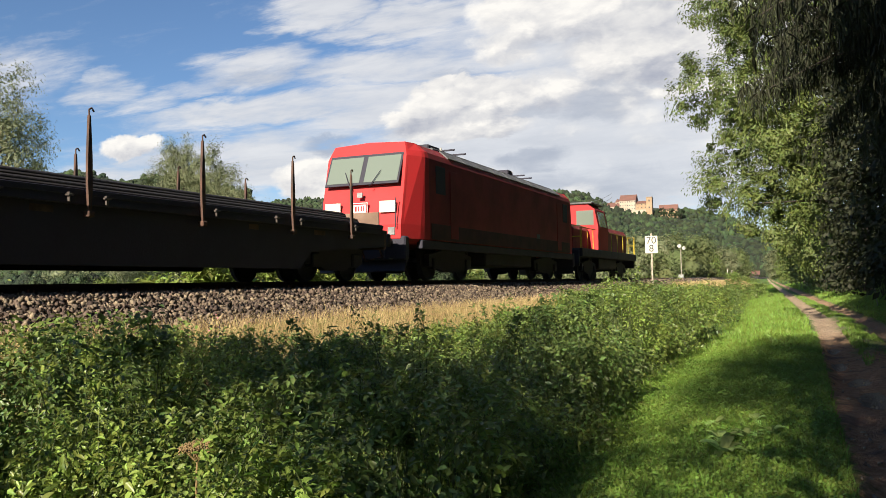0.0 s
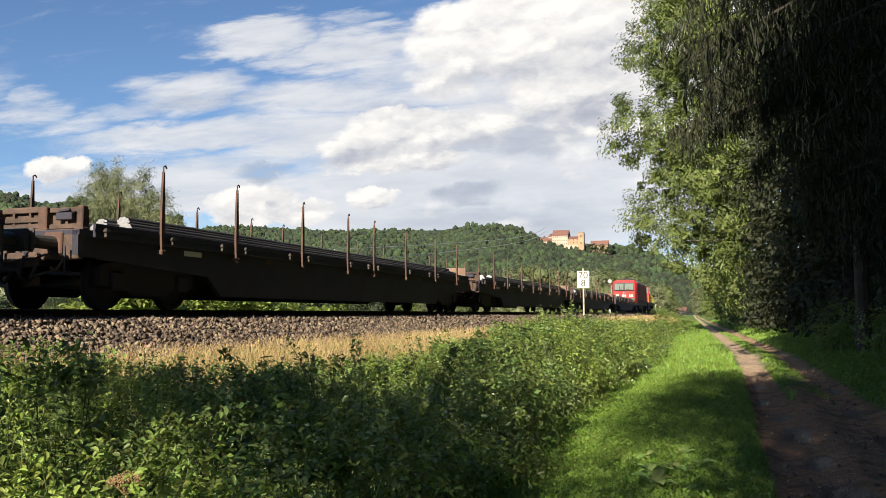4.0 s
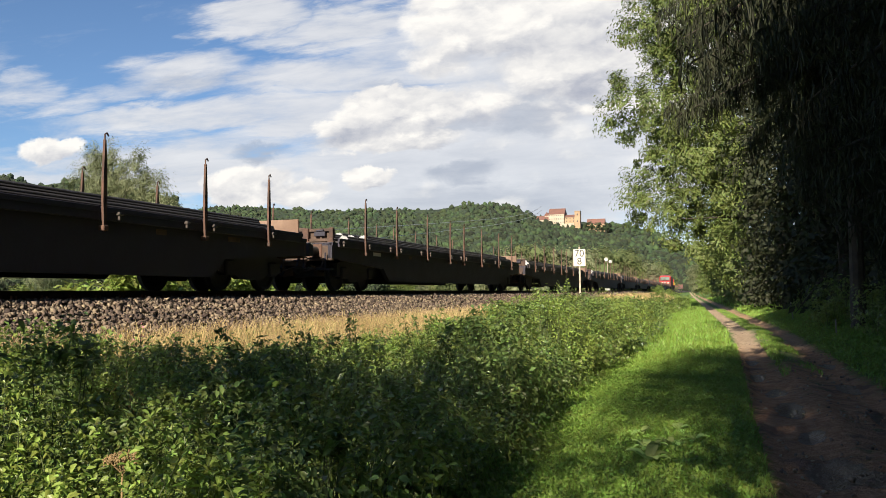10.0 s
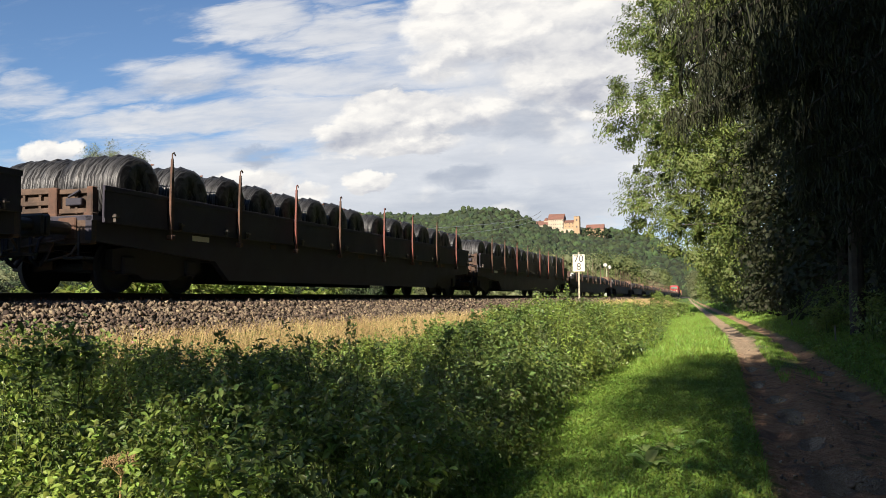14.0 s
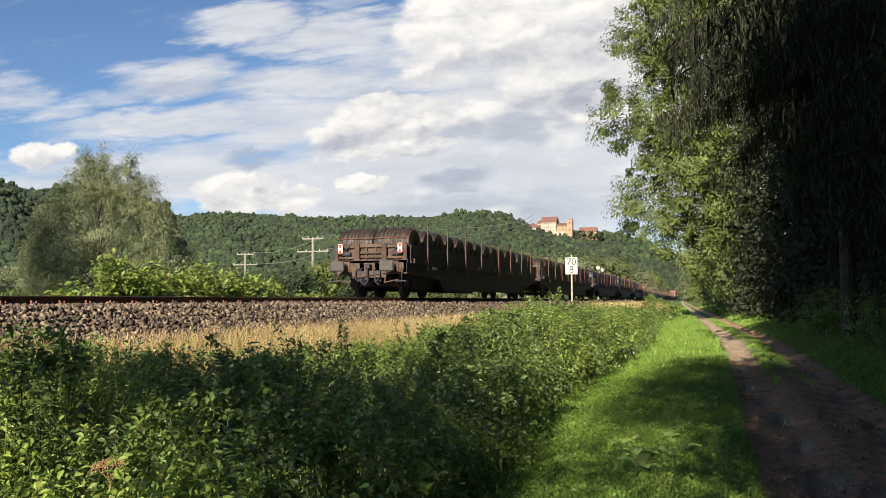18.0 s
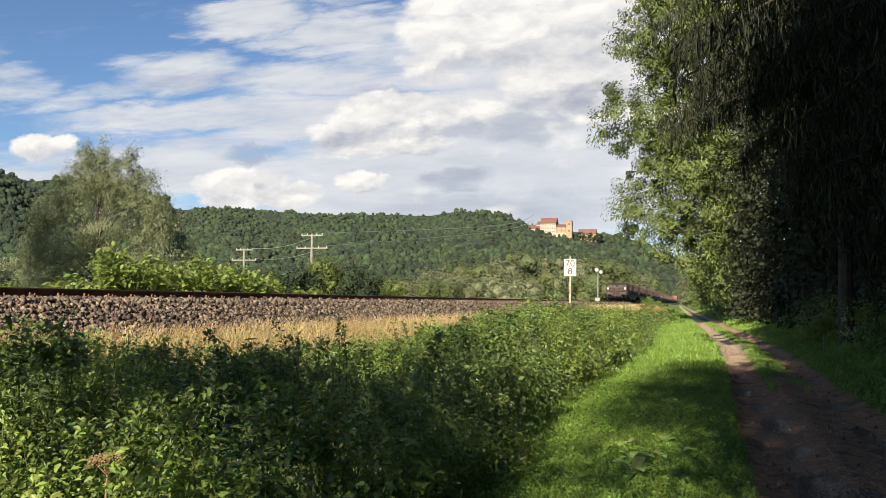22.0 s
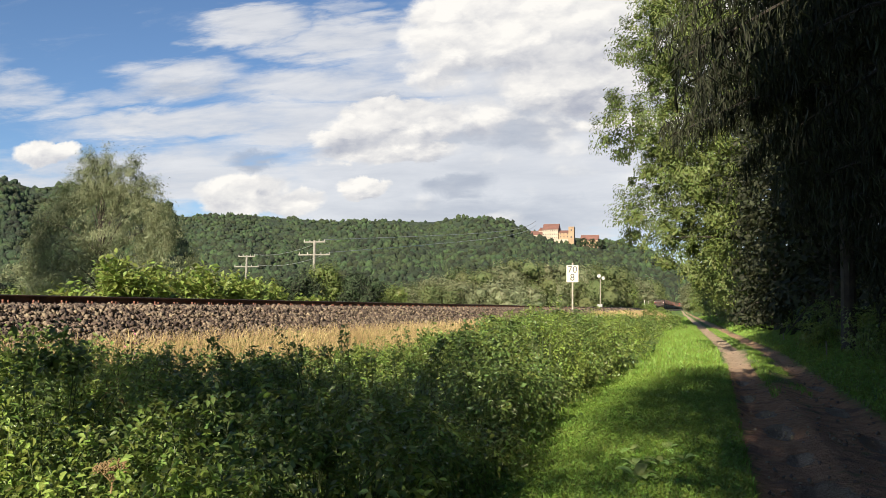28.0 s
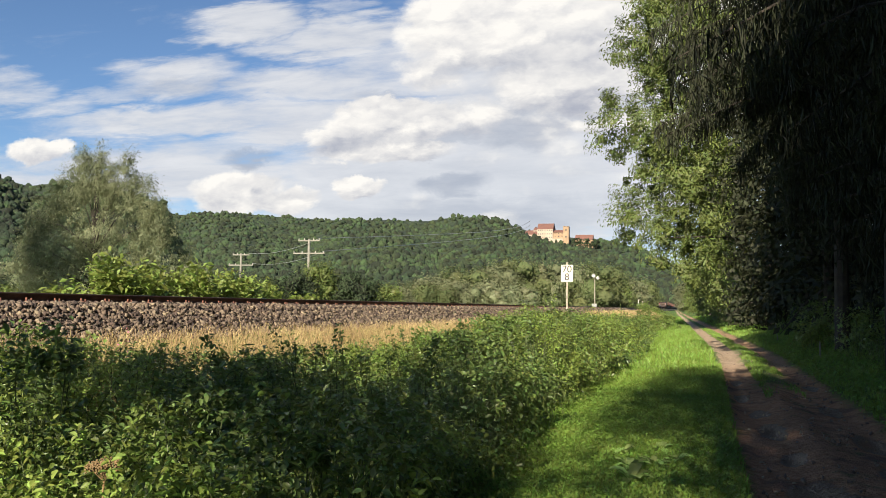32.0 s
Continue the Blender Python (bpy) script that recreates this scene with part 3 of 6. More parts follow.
PROFILE = [(-4000, 0.3), (-60, 0.3), (-19, 0.35), (-16.5, 0.5), (-14.2, 1.0), (-13.2, 1.2), (-8.9, 1.2), (-8.3, 1.06), (-7.4, 0.78), (-6.4, 0.30),
           (-5.2, -0.25), (-3.6, -0.40), (-2.5, -0.16), (-1.8, -0.06), (-0.9, 0.05), (-0.2, 0.05), (0.25, 0.0), (0.55, -0.08), (0.9, -0.06), (1.25, 0.02), (1.6, -0.05),
           (2.1, -0.08), (2.45, 0.02), (3.0, 0.16), (4.5, 0.42), (7.0, 0.45), (60, 1.2), (4000, 2.0)]
PX, PZ = np.array([p[0] for p in PROFILE]), np.array([p[1] for p in PROFILE])


def ground_z(x, y):
    """Height of the ground; the bank and the path bend with the track far ahead."""
    line = 0.0 if y < 80 else min(0.021 * (y - 80), 14.0)
    way = min(PATH_X - path_x(y), 16.0)
    t = min(1.0, max(0.0, (x + line + 6.0) / 3.0))
    return float(np.interp(x + line + (way - line) * t, PX, PZ))


def build_ground():
    ys = np.concatenate([[-4000, -600, -120, -60, -30, -15, -8], np.arange(-4, 60, 0.5), np.arange(60, 140, 4), [150, 180, 220, 300, 400, 500, 600, 720, 1200, 4500]])
    ys = np.unique(np.concatenate([ys, np.arange(5, 34, 0.16)]))
    xs = np.unique(np.concatenate([PX, np.arange(-8, 8, 0.25), np.arange(0.1, 2.8, 0.08), np.arange(-40, -8, 2.0), np.arange(8, 40, 4.0)]))
    v = []
    for y in ys:
        for x in xs:
            z = ground_z(x, y)
            near = abs(x) < 9 and -4 < y < 60
            z += 0.045 * noise.noise(Vector((x * 0.9, y * 0.6, 1.0))) if near else 0
            if abs(x - path_x(y)) < 1.1 and near:
                z += 0.045 * noise.noise(Vector((x * 2.6, y * 1.1, 5.0))) + 0.022 * noise.noise(Vector((x * 8, y * 5, 2.0)))
                for cx, cy, rx, ry in PUDDLES:
                    z -= 0.06 * math.exp(-(((x - cx) / rx) ** 2 + ((y - cy) / ry) ** 2) * 1.5)
            v.append((x, y, z))
    nx = len(xs)
    i, j = np.meshgrid(np.arange(len(ys) - 1), np.arange(nx - 1), indexing="ij")
    a = (i * nx + j).ravel()
    f = np.stack([a, a + 1, a + nx + 1, a + nx], 1)
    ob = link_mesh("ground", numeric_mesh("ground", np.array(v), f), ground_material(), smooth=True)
    tagged(ob, "grassy ground with a trodden earth footpath of two ruts", "ground", kind="structure")


build_ground()


def strip_along_track(name, outline, mat, y0, y1, step=6.0):
    """A profile of (offset from the track's middle, height over the rail) swept along the track."""
    ys = np.arange(y0, y1 + step, step)
    n = len(outline)
    v = np.array([(track_x(y) + o, y, RAIL_Z + h) for y in ys for o, h in outline])
    f = [(k * n + i, k * n + (i + 1) % n, (k + 1) * n + (i + 1) % n, (k + 1) * n + i) for k in range(len(ys) - 1) for i in range(n)]
    return link_mesh(name, numeric_mesh(name, v, np.array(f)), mat)


track = thing("railway_track", pose(0, 0, 0), "single railway track with rusty rails on a stone ballast bed", "railway track", kind="structure")
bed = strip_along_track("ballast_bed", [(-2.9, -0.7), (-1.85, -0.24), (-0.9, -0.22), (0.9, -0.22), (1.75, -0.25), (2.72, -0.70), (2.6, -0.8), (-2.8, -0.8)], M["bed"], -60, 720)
bed.parent = track
for side, nm in ((1, "near"), (-1, "far")):
    o = 0.7535 * side
    r = strip_along_track("rail", [(o - 0.07, -0.172), (o + 0.07, -0.172), (o + 0.07, -0.155), (o + 0.012, -0.135), (o + 0.012, -0.045), (o + 0.036, -0.035),
                                   (o + 0.036, -0.004), (o - 0.036, -0.004), (o - 0.036, -0.035), (o - 0.012, -0.045), (o - 0.012, -0.135), (o - 0.07, -0.155)], M["rail"], -60, 720)
    r.parent = track
    h = strip_along_track("rail_head", [(o - 0.030, -0.005), (o + 0.030, -0.005), (o + 0.026, 0.0), (o - 0.026, 0.0)], M["rail_top"], -60, 720)
    h.parent = r
    tagged(h, "bright worn running surface")


def stones(rng, at, size):
    """Angular broken stones at the places: vertices and faces."""
    base = np.array(list(itertools.product((-0.62, 0.62), repeat=3)))
    quads = [(0, 1, 3, 2), (4, 6, 7, 5), (0, 4, 5, 1), (2, 3, 7, 6), (0, 2, 6, 4), (1, 5, 7, 3)]
    tri = np.array([t for a, b, c, d in quads for t in ((a, b, c), (a, c, d))])
    n = len(at)
    v = base[None] * rng.uniform(0.25, 1.7, (n, len(base), 3))
    v *= rng.uniform(0.5, 1.5, (n, 1, 3)) * (size * rng.uniform(0.6, 1.35, n))[:, None, None]
    q = rng.normal(size=(n, 4))
    q /= np.linalg.norm(q, axis=1)[:, None]
    w, x, y, z = q.T
    rot = np.stack([1 - 2 * (y * y + z * z), 2 * (x * y - z * w), 2 * (x * z + y * w), 2 * (x * y + z * w), 1 - 2 * (x * x + z * z), 2 * (y * z - x * w),
                    2 * (x * z - y * w), 2 * (y * z + x * w), 1 - 2 * (x * x + y * y)], 1).reshape(n, 3, 3)
    v = np.einsum("nij,nkj->nki", rot, v) + at[:, None]
    return v.reshape(-1, 3), (tri[None] + (np.arange(n) * len(base))[:, None, None]).reshape(-1, 3)


def ballast_height(o):
    return RAIL_Z + np.interp(o, [0, 0.9, 1.3, 1.75, 2.72, 2.9], [-0.20, -0.20, -0.205, -0.235, -0.69, -0.76])


# ---- vegetation kinds ----
def crown_points(rng, lobes, n, clump=0.35, clumps=0, shell=0.55):
    """Places and outward ways of leaves, in tufts over the skins of some ellipsoids."""
    vol = np.array([l[3] * l[4] + l[3] * l[5] + l[4] * l[5] for l in lobes])
    clumps = clumps or max(12, n // 45)
    which = rng.choice(len(lobes), clumps, p=vol / vol.sum())
    d = rng.normal(size=(clumps, 3))
    d /= np.linalg.norm(d, axis=1)[:, None]
    L = np.array(lobes)[which]
    r = rng.uniform(shell, 1.08, clumps)[:, None]
    c = L[:, :3] + d * L[:, 3:6] * r
    k = rng.integers(0, clumps, n)
    p = c[k] + rng.normal(size=(n, 3)).clip(-1.6, 1.6) * clump * rng.uniform(0.4, 1.3, clumps)[k][:, None]
    out = d[k] + 0.55 * (p - c[k]) / clump
    return p, out, c


def limbs(rng, base, top, targets, r0, name, mat, parent):
    """A tapered, slightly bent trunk with limbs that reach into the crown."""
    bm = bmesh.new()
    base, top = Vector(base), Vector(top)
    pts = [base.lerp(top, t) + Vector(rng.normal(size=3) * 0.04 * (top - base).length * 0.3 * (0 < t < 1)) for t in (0, 0.15, 0.35, 0.55, 0.78, 1.0)]
    rad = [r0 * 1.25, r0, r0 * 0.85, r0 * 0.66, r0 * 0.42, r0 * 0.15]
    for i in range(5):
        rod(bm, pts[i], pts[i + 1], rad[i], rad[i + 1], 8)
    for c in targets:
        c = Vector(c)
        t = min(0.95, max(0.12, (c.z - base.z) / max(0.1, top.z - base.z) * rng.uniform(0.55, 0.8)))
        a = base.lerp(top, t)
        m = a.lerp(c, 0.5) + Vector((0, 0, 0.08 * (c - a).length))
        ra = r0 * 0.38 * (1 - 0.6 * t)
        rod(bm, a, m, ra, ra * 0.6, 5)
        rod(bm, m, c, ra * 0.6, ra * 0.15, 4)
    return part(name, bm, mat, parent)


def tree(name, seed, base, height, lobes, n, leaf, mat, label, category="tree", r0=0.2, clump=0.35, limbs_n=24, group="", long=1.9, up=0.12, droop=0.1, clumps=0, face=1.0):
    """A tree or bush: base and lobes in world metres; trunk and crown are its parts."""
    rng = np.random.default_rng(seed)
    bx, by, bz = base
    ob = thing(name, pose(*base), label, category, group)
    p, d, c = crown_points(rng, lobes, n, clump, clumps)
    keep = p[:, 2] > bz + 0.02
    v, f = leaves(rng, p[keep], leaf, up, long, 0.4, droop, d[keep] * face)
    crown = link_mesh("crown", numeric_mesh("crown", v - np.array(base), f), mat, ob)
    pick = c[rng.choice(len(c), min(limbs_n, len(c)), replace=False)] - np.array(base)
    limbs(rng, (0, 0, -0.1), (0.05 * height * rng.normal() * 0.3, 0, height * 0.9), pick, r0, "trunk", M["bark"], ob)
    return ob


def shrub(seed, x, y, w, h, n, leaf, mat, label, group="wayside shrubs", name="shrub", shoots=10, fine=False, wild=0.15):
    """A dense low bush of several lobes, with stems and young shoots that stand out."""
    rng = np.random.default_rng(seed)
    z = ground_z(x, y)
    ob = thing(name, pose(x, y, z), label, "shrub", group)
    lobes = [(0, 0, h * 0.45, w * 0.8, w * 0.8, h * 0.5)]
    for _ in range(5):
        a, r = rng.uniform(0, 6.28), w * rng.uniform(0.35, 0.7)
        hh = h * rng.uniform(0.55, 0.95)
        lobes.append((r * math.cos(a), r * math.sin(a), hh * 0.5, w * 0.5, w * 0.5, hh * 0.5))
    p, d, c = crown_points(rng, lobes, int(n * (1 - wild)), 0.07 + leaf * 0.8, n // 34)
    extra, tips = [], []
    for _ in range(shoots):
        a, r = rng.uniform(0, 6.28), w * rng.uniform(0.1, 0.8)
        foot = np.array([r * math.cos(a), r * math.sin(a), h * rng.uniform(0.6, 0.85)])
        lean = np.array([rng.normal() * 0.25, rng.normal() * 0.25, 1.0])
        m = max(6, int(n * wild / shoots))
        t = rng.uniform(0, 1, m)[:, None]
        L = h * rng.uniform(0.10, 0.15 + wild)
        extra.append(foot + lean * t * L + rng.normal(size=(m, 3)) * leaf * 0.7)
        tips.append((foot, foot + lean * L))
    q = np.concatenate([p] + extra)
    dd = np.concatenate([d] + [np.tile([0, 0, 0.4], (len(e), 1)) for e in extra])
    keep = (q[:, 2] > 0.02) & ((q[:, 2] > 0.33 * h) | (rng.uniform(size=len(q)) < (0.5 if y > 9 else 0.9)))
    v, f = leaves(rng, q[keep], leaf, 0.12, 2.0, 0.6, 0.3, dd[keep] * 0.7, fine)
    link_mesh("foliage", numeric_mesh("foliage", v, f), mat, ob)
    bm = bmesh.new()
    for a, b in tips:
        rod(bm, (a[0] * 0.4, a[1] * 0.4, -0.05), a, 0.006, 0.005, 4)
        rod(bm, a, b, 0.005, 0.002, 4)
    for cc in c[:: max(1, len(c) // 14)]:
        rod(bm, (cc[0] * 0.3, cc[1] * 0.3, -0.05), cc, 0.007, 0.003, 4)
    part("stem", bm, M["stem"], ob)
    return ob


def spruce(seed, x, y, height, reach, first, label, n_branch=70, density=1.0, low=1.0, skirt=2.0, needle=0.2):
    """A spruce with long drooping branches from which curtains of needles hang."""
    rng = np.random.default_rng(seed)
    z = ground_z(x, y)
    ob = thing("spruce_tree", pose(x, y, z), label, "spruce tree", "spruces beside the path")
    bm = bmesh.new()
    for i in range(6):
        rod(bm, (0, 0, height * i / 6 - 0.1), (0, 0, height * (i + 1) / 6), 0.24 * (1 - i / 6.5), 0.24 * (1 - (i + 1) / 6.5), 9)
    pts, outs = [], []
    for b in range(n_branch):
        h = low + (height - low) * (b / n_branch) ** 1.1
        a = b * 2.399 + rng.normal() * 0.2
        full = reach * (1 - max(0.0, h - first) / (height - first)) ** 0.75
        L = (full if h > first else skirt) * rng.uniform(0.7, 1.1) + 0.4
        way = Vector((math.cos(a), math.sin(a), 0))
        p0 = Vector((0, 0, h))
        p1 = p0 + way * L * 0.55 + Vector((0, 0, -0.10 * L))
        p2 = p0 + way * L + Vector((0, 0, -0.34 * L + 0.12))
        rod(bm, p0, p1, 0.05, 0.03, 5)
        rod(bm, p1, p2, 0.03, 0.008, 5)
        m = int(L * 45 * density)
        t = rng.uniform(0.12, 1.0, m)
        q0, q1, q2 = (np.array(p) for p in (p0, p1, p2))
        path = ((1 - t) ** 2)[:, None] * q0 + (2 * t * (1 - t))[:, None] * q1 + (t ** 2)[:, None] * q2
        side = np.array([-way.y, way.x, 0])
        path += side * (rng.normal(size=m) * 0.26 * (1.15 - 0.5 * t))[:, None]
        for j in range(m):
            hang = rng.uniform(0.1, 0.8)
            steps = int(2 + hang * 4)
            s = np.linspace(0, 1, steps)[:, None]
            pts.append(path[j] + np.array([0, 0, -hang]) * s + rng.normal(size=(steps, 3)) * 0.022)
    part("trunk", bm, M["bark"], ob)
    p = np.concatenate(pts)
    v, f = leaves(rng, p, needle, -0.25, 11.0, 0.5, 2.6)
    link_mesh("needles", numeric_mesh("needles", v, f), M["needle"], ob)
    return ob


# ---- hills and castle ----
RIDGE = [(-3.0, .20), (-1.6, .19), (-1.03, .186), (-0.965, .168), (-0.90, .172), (-0.82, .164), (-0.726, .137), (-0.693, .119)]
RIDGE2 = [(-1.2, .12), (-0.70, .12), (-0.609, .121), (-0.565, .116), (-0.474, .109), (-0.387, .108), (-0.341, .105), (-0.296, .111), (-0.239, .105), (-0.214, .092),
          (-0.136, .0805), (-0.103, .079), (-0.077, .069), (-0.052, .056), (-0.03, .046), (0.1, .03), (0.6, .05), (1.6, .08)]


def hill(name, ridge, y0, y1, u0, u1, seed, count, size, label, fineness=2):
    rng = np.random.default_rng(seed)
    ru, rv = np.array([r[0] for r in ridge]), np.array([r[1] for r in ridge])
    us = np.linspace(u0, u1, 150)
    gs = np.array([0, 0.08, 0.2, 0.35, 0.5, 0.65, 0.8, 0.92, 1.0, 0.9, 0.5])
    ys = np.array([0, .07, .17, .3, .44, .58, .74, .88, 1.0, 1.12, 1.35])

    def rise(u, t):
        fold = 1 + 0.13 * np.sin(u * 31 + 3 * t) * np.sin(t * 3.1) * (t < 1)
        return np.interp(t, ys, gs) * fold
    edge = np.interp(us, [u0, u0 + 0.02, u1 - 0.06, u1], [1, 1, 1, 0.1 if u1 < 0 else 1])
    v = []
    for t in ys:
        Y = y0 + (y1 - y0) * t
        for u, e in zip(us, edge):
            v.append((u * Y, Y, 1.0 + Y * np.interp(u, ru, rv) * rise(u, t) * e - (0 if t else 3)))
    n = len(us)
    i, j = np.meshgrid(np.arange(len(ys) - 1), np.arange(n - 1), indexing="ij")
    a = (i * n + j).ravel()
    f = np.stack([a, a + 1, a + n + 1, a + n], 1)
    ob = link_mesh(name, numeric_mesh(name, np.array(v), f), M["woods"], smooth=True)
    tagged(ob, label, "hill", kind="structure")
    # the woods on it
    bm = bmesh.new()
    bmesh.ops.create_icosphere(bm, subdivisions=fineness, radius=1.0)
    bm.verts.ensure_lookup_table()
    base = np.array([q.co[:] for q in bm.verts])
    tri = np.array([[q.index for q in g.verts] for g in bm.faces])
    bm.free()
    t = rng.uniform(0.02, 1.0, count)
    u = rng.uniform(max(u0, -1.35), min(u1, 0.35), count)
    keep = rng.uniform(size=count) < np.interp(u, us, edge)
    t, u = t[keep], u[keep]
    m = len(t)
    tt = np.interp(t, gs[:9], ys[:9])
    Y = y0 + (y1 - y0) * tt
    Z = 1.0 + Y * np.interp(u, ru, rv) * rise(u, tt) * np.interp(u, us, edge)
    r = size * rng.uniform(0.5, 1.4, m)
    tall = rng.uniform(0.85, 1.2, m)
    conifer = rng.uniform(size=m) < np.interp(t, [0, 0.45, 0.8], [0.42, 0.25, 0.08])
    lump = 1 + 0.2 * rng.normal(size=(m, len(base))).clip(-1.6, 1.6)
    P = base[None] * lump[:, :, None] * r[:, None, None]
    P[:, :, 2] *= tall[:, None]
    P[conifer, :, :2] *= (0.62 - 0.42 * base[:, 2])[None, :, None]
    P[conifer, :, 2] *= 1.35
    P += np.stack([u * Y, Y, Z + r * 0.35], 1)[:, None]
    F = (tri[None] + (np.arange(m) * len(base))[:, None, None]).reshape(-1, 3)
    w = link_mesh("woodland", numeric_mesh("woodland", P.reshape(-1, 3), F), M["woods"])
    tagged(w, "dense green mixed woodland covering the hillside", "woods", kind="stuff")


hill("hill_wooded", RIDGE, 380, 760, -3.0, -0.66, 11, 5200, 3.3, "steep wooded hillside beyond the valley", 1)
hill("hill_ridge", RIDGE2, 800, 2100, -1.2, 1.6, 12, 17000, 5.4, "long wooded ridge on the horizon", 1)


def gable_house(x0, x1, y0, y1, z0, z1, ridge, wall, parent, along="x", windows=(0, 0)):
    """A house body with a pitched roof and windows in the face towards the valley."""
    bm = bmesh.new()
    box(bm, x0, x1, y0, y1, z0, z1)
    w = part("wall", bm, wall, parent)
    bm = bmesh.new()
    e = 0.8
    if along == "x":
        prism(bm, [(y0 - e, z1 - 0.3), (y1 + e, z1 - 0.3), ((y0 + y1) / 2, ridge)], "x", x0 - e, x1 + e)
    else:
        prism(bm, [(x0 - e, z1 - 0.3), (x1 + e, z1 - 0.3), ((x0 + x1) / 2, ridge)], "y", y0 - e, y1 + e)
    part("roof", bm, M["tiles"], parent)
    nx, nz = windows
    for i in range(nx):
        for j in range(nz):
            cx, cz = x0 + (x1 - x0) * (i + 0.5) / nx, z0 + (z1 - z0) * (j + 0.6) / nz
            bm = bmesh.new()
            box(bm, cx - 0.9, cx + 0.9, y0 - 0.12, y0 + 0.1, cz - 1.4, cz + 1.4)
            part("window", bm, M["window"], w)
    return w


def build_castle():
    Y = 1960.0
    X = lambda u: u * Y
    Zc = lambda v: 1.6 + v * Y
    c = thing("castle", pose(0, 0, 0), "sandstone castle with pale house, red roofs and tower", "castle")
    gable_house(X(-.194), X(-.1755), Y - 25, Y + 10, Zc(.080), Zc(.0925), Zc(.0998), M["plaster"], c, "x", (7, 3))
    gable_house(X(-.175), X(-.1625), Y - 22, Y + 6, Zc(.078), Zc(.0885), Zc(.0918), M["sandstone"], c, "x", (3, 3))
    gable_house(X(-.2085), X(-.1945), Y - 28, Y, Zc(.080), Zc(.086), Zc(.0915), M["plaster"], c, "x", (5, 1))
    gable_house(X(-.1995), X(-.1945), Y - 18, Y + 4, Zc(.082), Zc(.0915), Zc(.0955), M["plaster"], c, "y", (1, 2))
    bm = bmesh.new()
    box(bm, X(-.1630), X(-.1565), Y - 26, Y - 10, Zc(.070), Zc(.0945))
    t = part("tower", bm, M["sandstone"], c)
    for i in range(4):
        bm = bmesh.new()
        xa = X(-.1630) + i * 3.4
        box(bm, xa, xa + 2.2, Y - 26.3, Y - 9.7, Zc(.0945), Zc(.0945) + 1.8)
        part("merlon", bm, M["sandstone"], t)
    for zz in (0.082, 0.090):
        bm = bmesh.new()
        box(bm, X(-.1604), X(-.1590), Y - 26.2, Y - 25, Zc(zz), Zc(zz) + 4)
        part("window", bm, M["window"], t)
    bm = bmesh.new()
    box(bm, X(-.205), X(-.163), Y - 34, Y - 31, Zc(.070), Zc(.0805))
    part("curtain_wall", bm, M["plaster"], c)
    d = thing("castle_outbuilding", pose(0, 0, 0), "long outbuilding with a red tiled roof on the ridge", "house")
    gable_house(X(-.1500), X(-.1295), Y - 10, Y + 12, Zc(.066), Zc(.0800), Zc(.0862), M["sandstone"], d, "x", (5, 1))


build_castle()
cottage = thing("cottage", pose(0, 0, 0), "small pale house with a brown roof beside the far line", "house")
gable_house(-25.6, -19.8, 440, 448, 0.4, 2.9, 4.9, M["plaster"], cottage, "x", (3, 1))

# ---- vegetation, space by space ----
def wayside_shrubs():
    """The thicket between the path and the railway bank."""
    rng = np.random.default_rng(21)
    mix_label = ["dense green bramble shrub in the ditch below the bank", "broad-leaved dark green nettle bush in the ditch below the bank", "leafy green bush of nettles and brambles beside the grass verge"]
    spots = []
    y = 1.6
    while y < 62:
        step = 1.15 if y < 24 else 1.7
        for x in np.arange(-6.1, -2.2, 1.15 if y < 24 else 1.6):
            spots.append((x + rng.uniform(-.35, .35), y + rng.uniform(-.4, .4)))
        y += step
    for i, (x, y) in enumerate(spots):
        if y < 4.2 and x > -2.6:
            continue
        # the thicket's outline as one sees it from the path: lowest abreast, highest some twenty metres ahead
        u = x / y
        rise = np.interp(u, [-2, -1.0, -0.56, -0.38, -0.30, -0.25, -0.20, -0.15, -0.096, -0.05], [-.05, -.042, -.054, -.038, -.024, -.008, .000, -.002, -.004, -.012])
        top = 1.6 + rise * y - 0.16 + (0.48 if x > -5.3 else 0.18) * noise.noise(Vector((x * 0.62, y * 0.42, 3)))
        if x > -4.6:
            top = min(top, 0.50 + 0.10 * y)
        top = max(top, 0.45)
        edge = np.interp(y, [4, 9, 12, 16, 23, 32, 44, 62], [-1.6, -1.85, -2.05, -2.1, -1.85, -1.95, -2.6, -3.7])
        w = 0.85 if y < 24 else 1.15
        if x + w * 0.9 > edge:
            x = edge - w * 0.9
        h = top - ground_z(x, y)
        if 6 < y < 34 and x > -5.4 and rng.uniform() < 0.24:
            h *= rng.uniform(0.45, 0.65)
        elif y > 12 and rng.uniform() < 0.16:
            h *= 1.12
        n = 3000 if y < 9 else 2200 if y < 20 else 1250 if y < 34 else 600
        patch = noise.noise(Vector((x * 0.8, y * 0.5, 11))) + rng.uniform(-0.12, 0.12)
        kind = 0 if patch > 0.10 else 1 if patch < -0.10 else 2
        leaf = (0.050 if y < 9 else 0.054 if y < 20 else 0.076) * (0.85, 1.15, 1.0)[kind]
        n = int(n * (1.8, 1.25, 1.4)[kind] * (1.0 if y < 9 else 1.25))
        shrub(100 + i, x, y, w, h * rng.uniform(0.92, 1.06), n, leaf, M[("leaf_young", "leaf_nettle", "leaf")[kind]], mix_label[kind], shoots=(14, 7, 9)[kind], fine=y < 8)


wayside_shrubs()
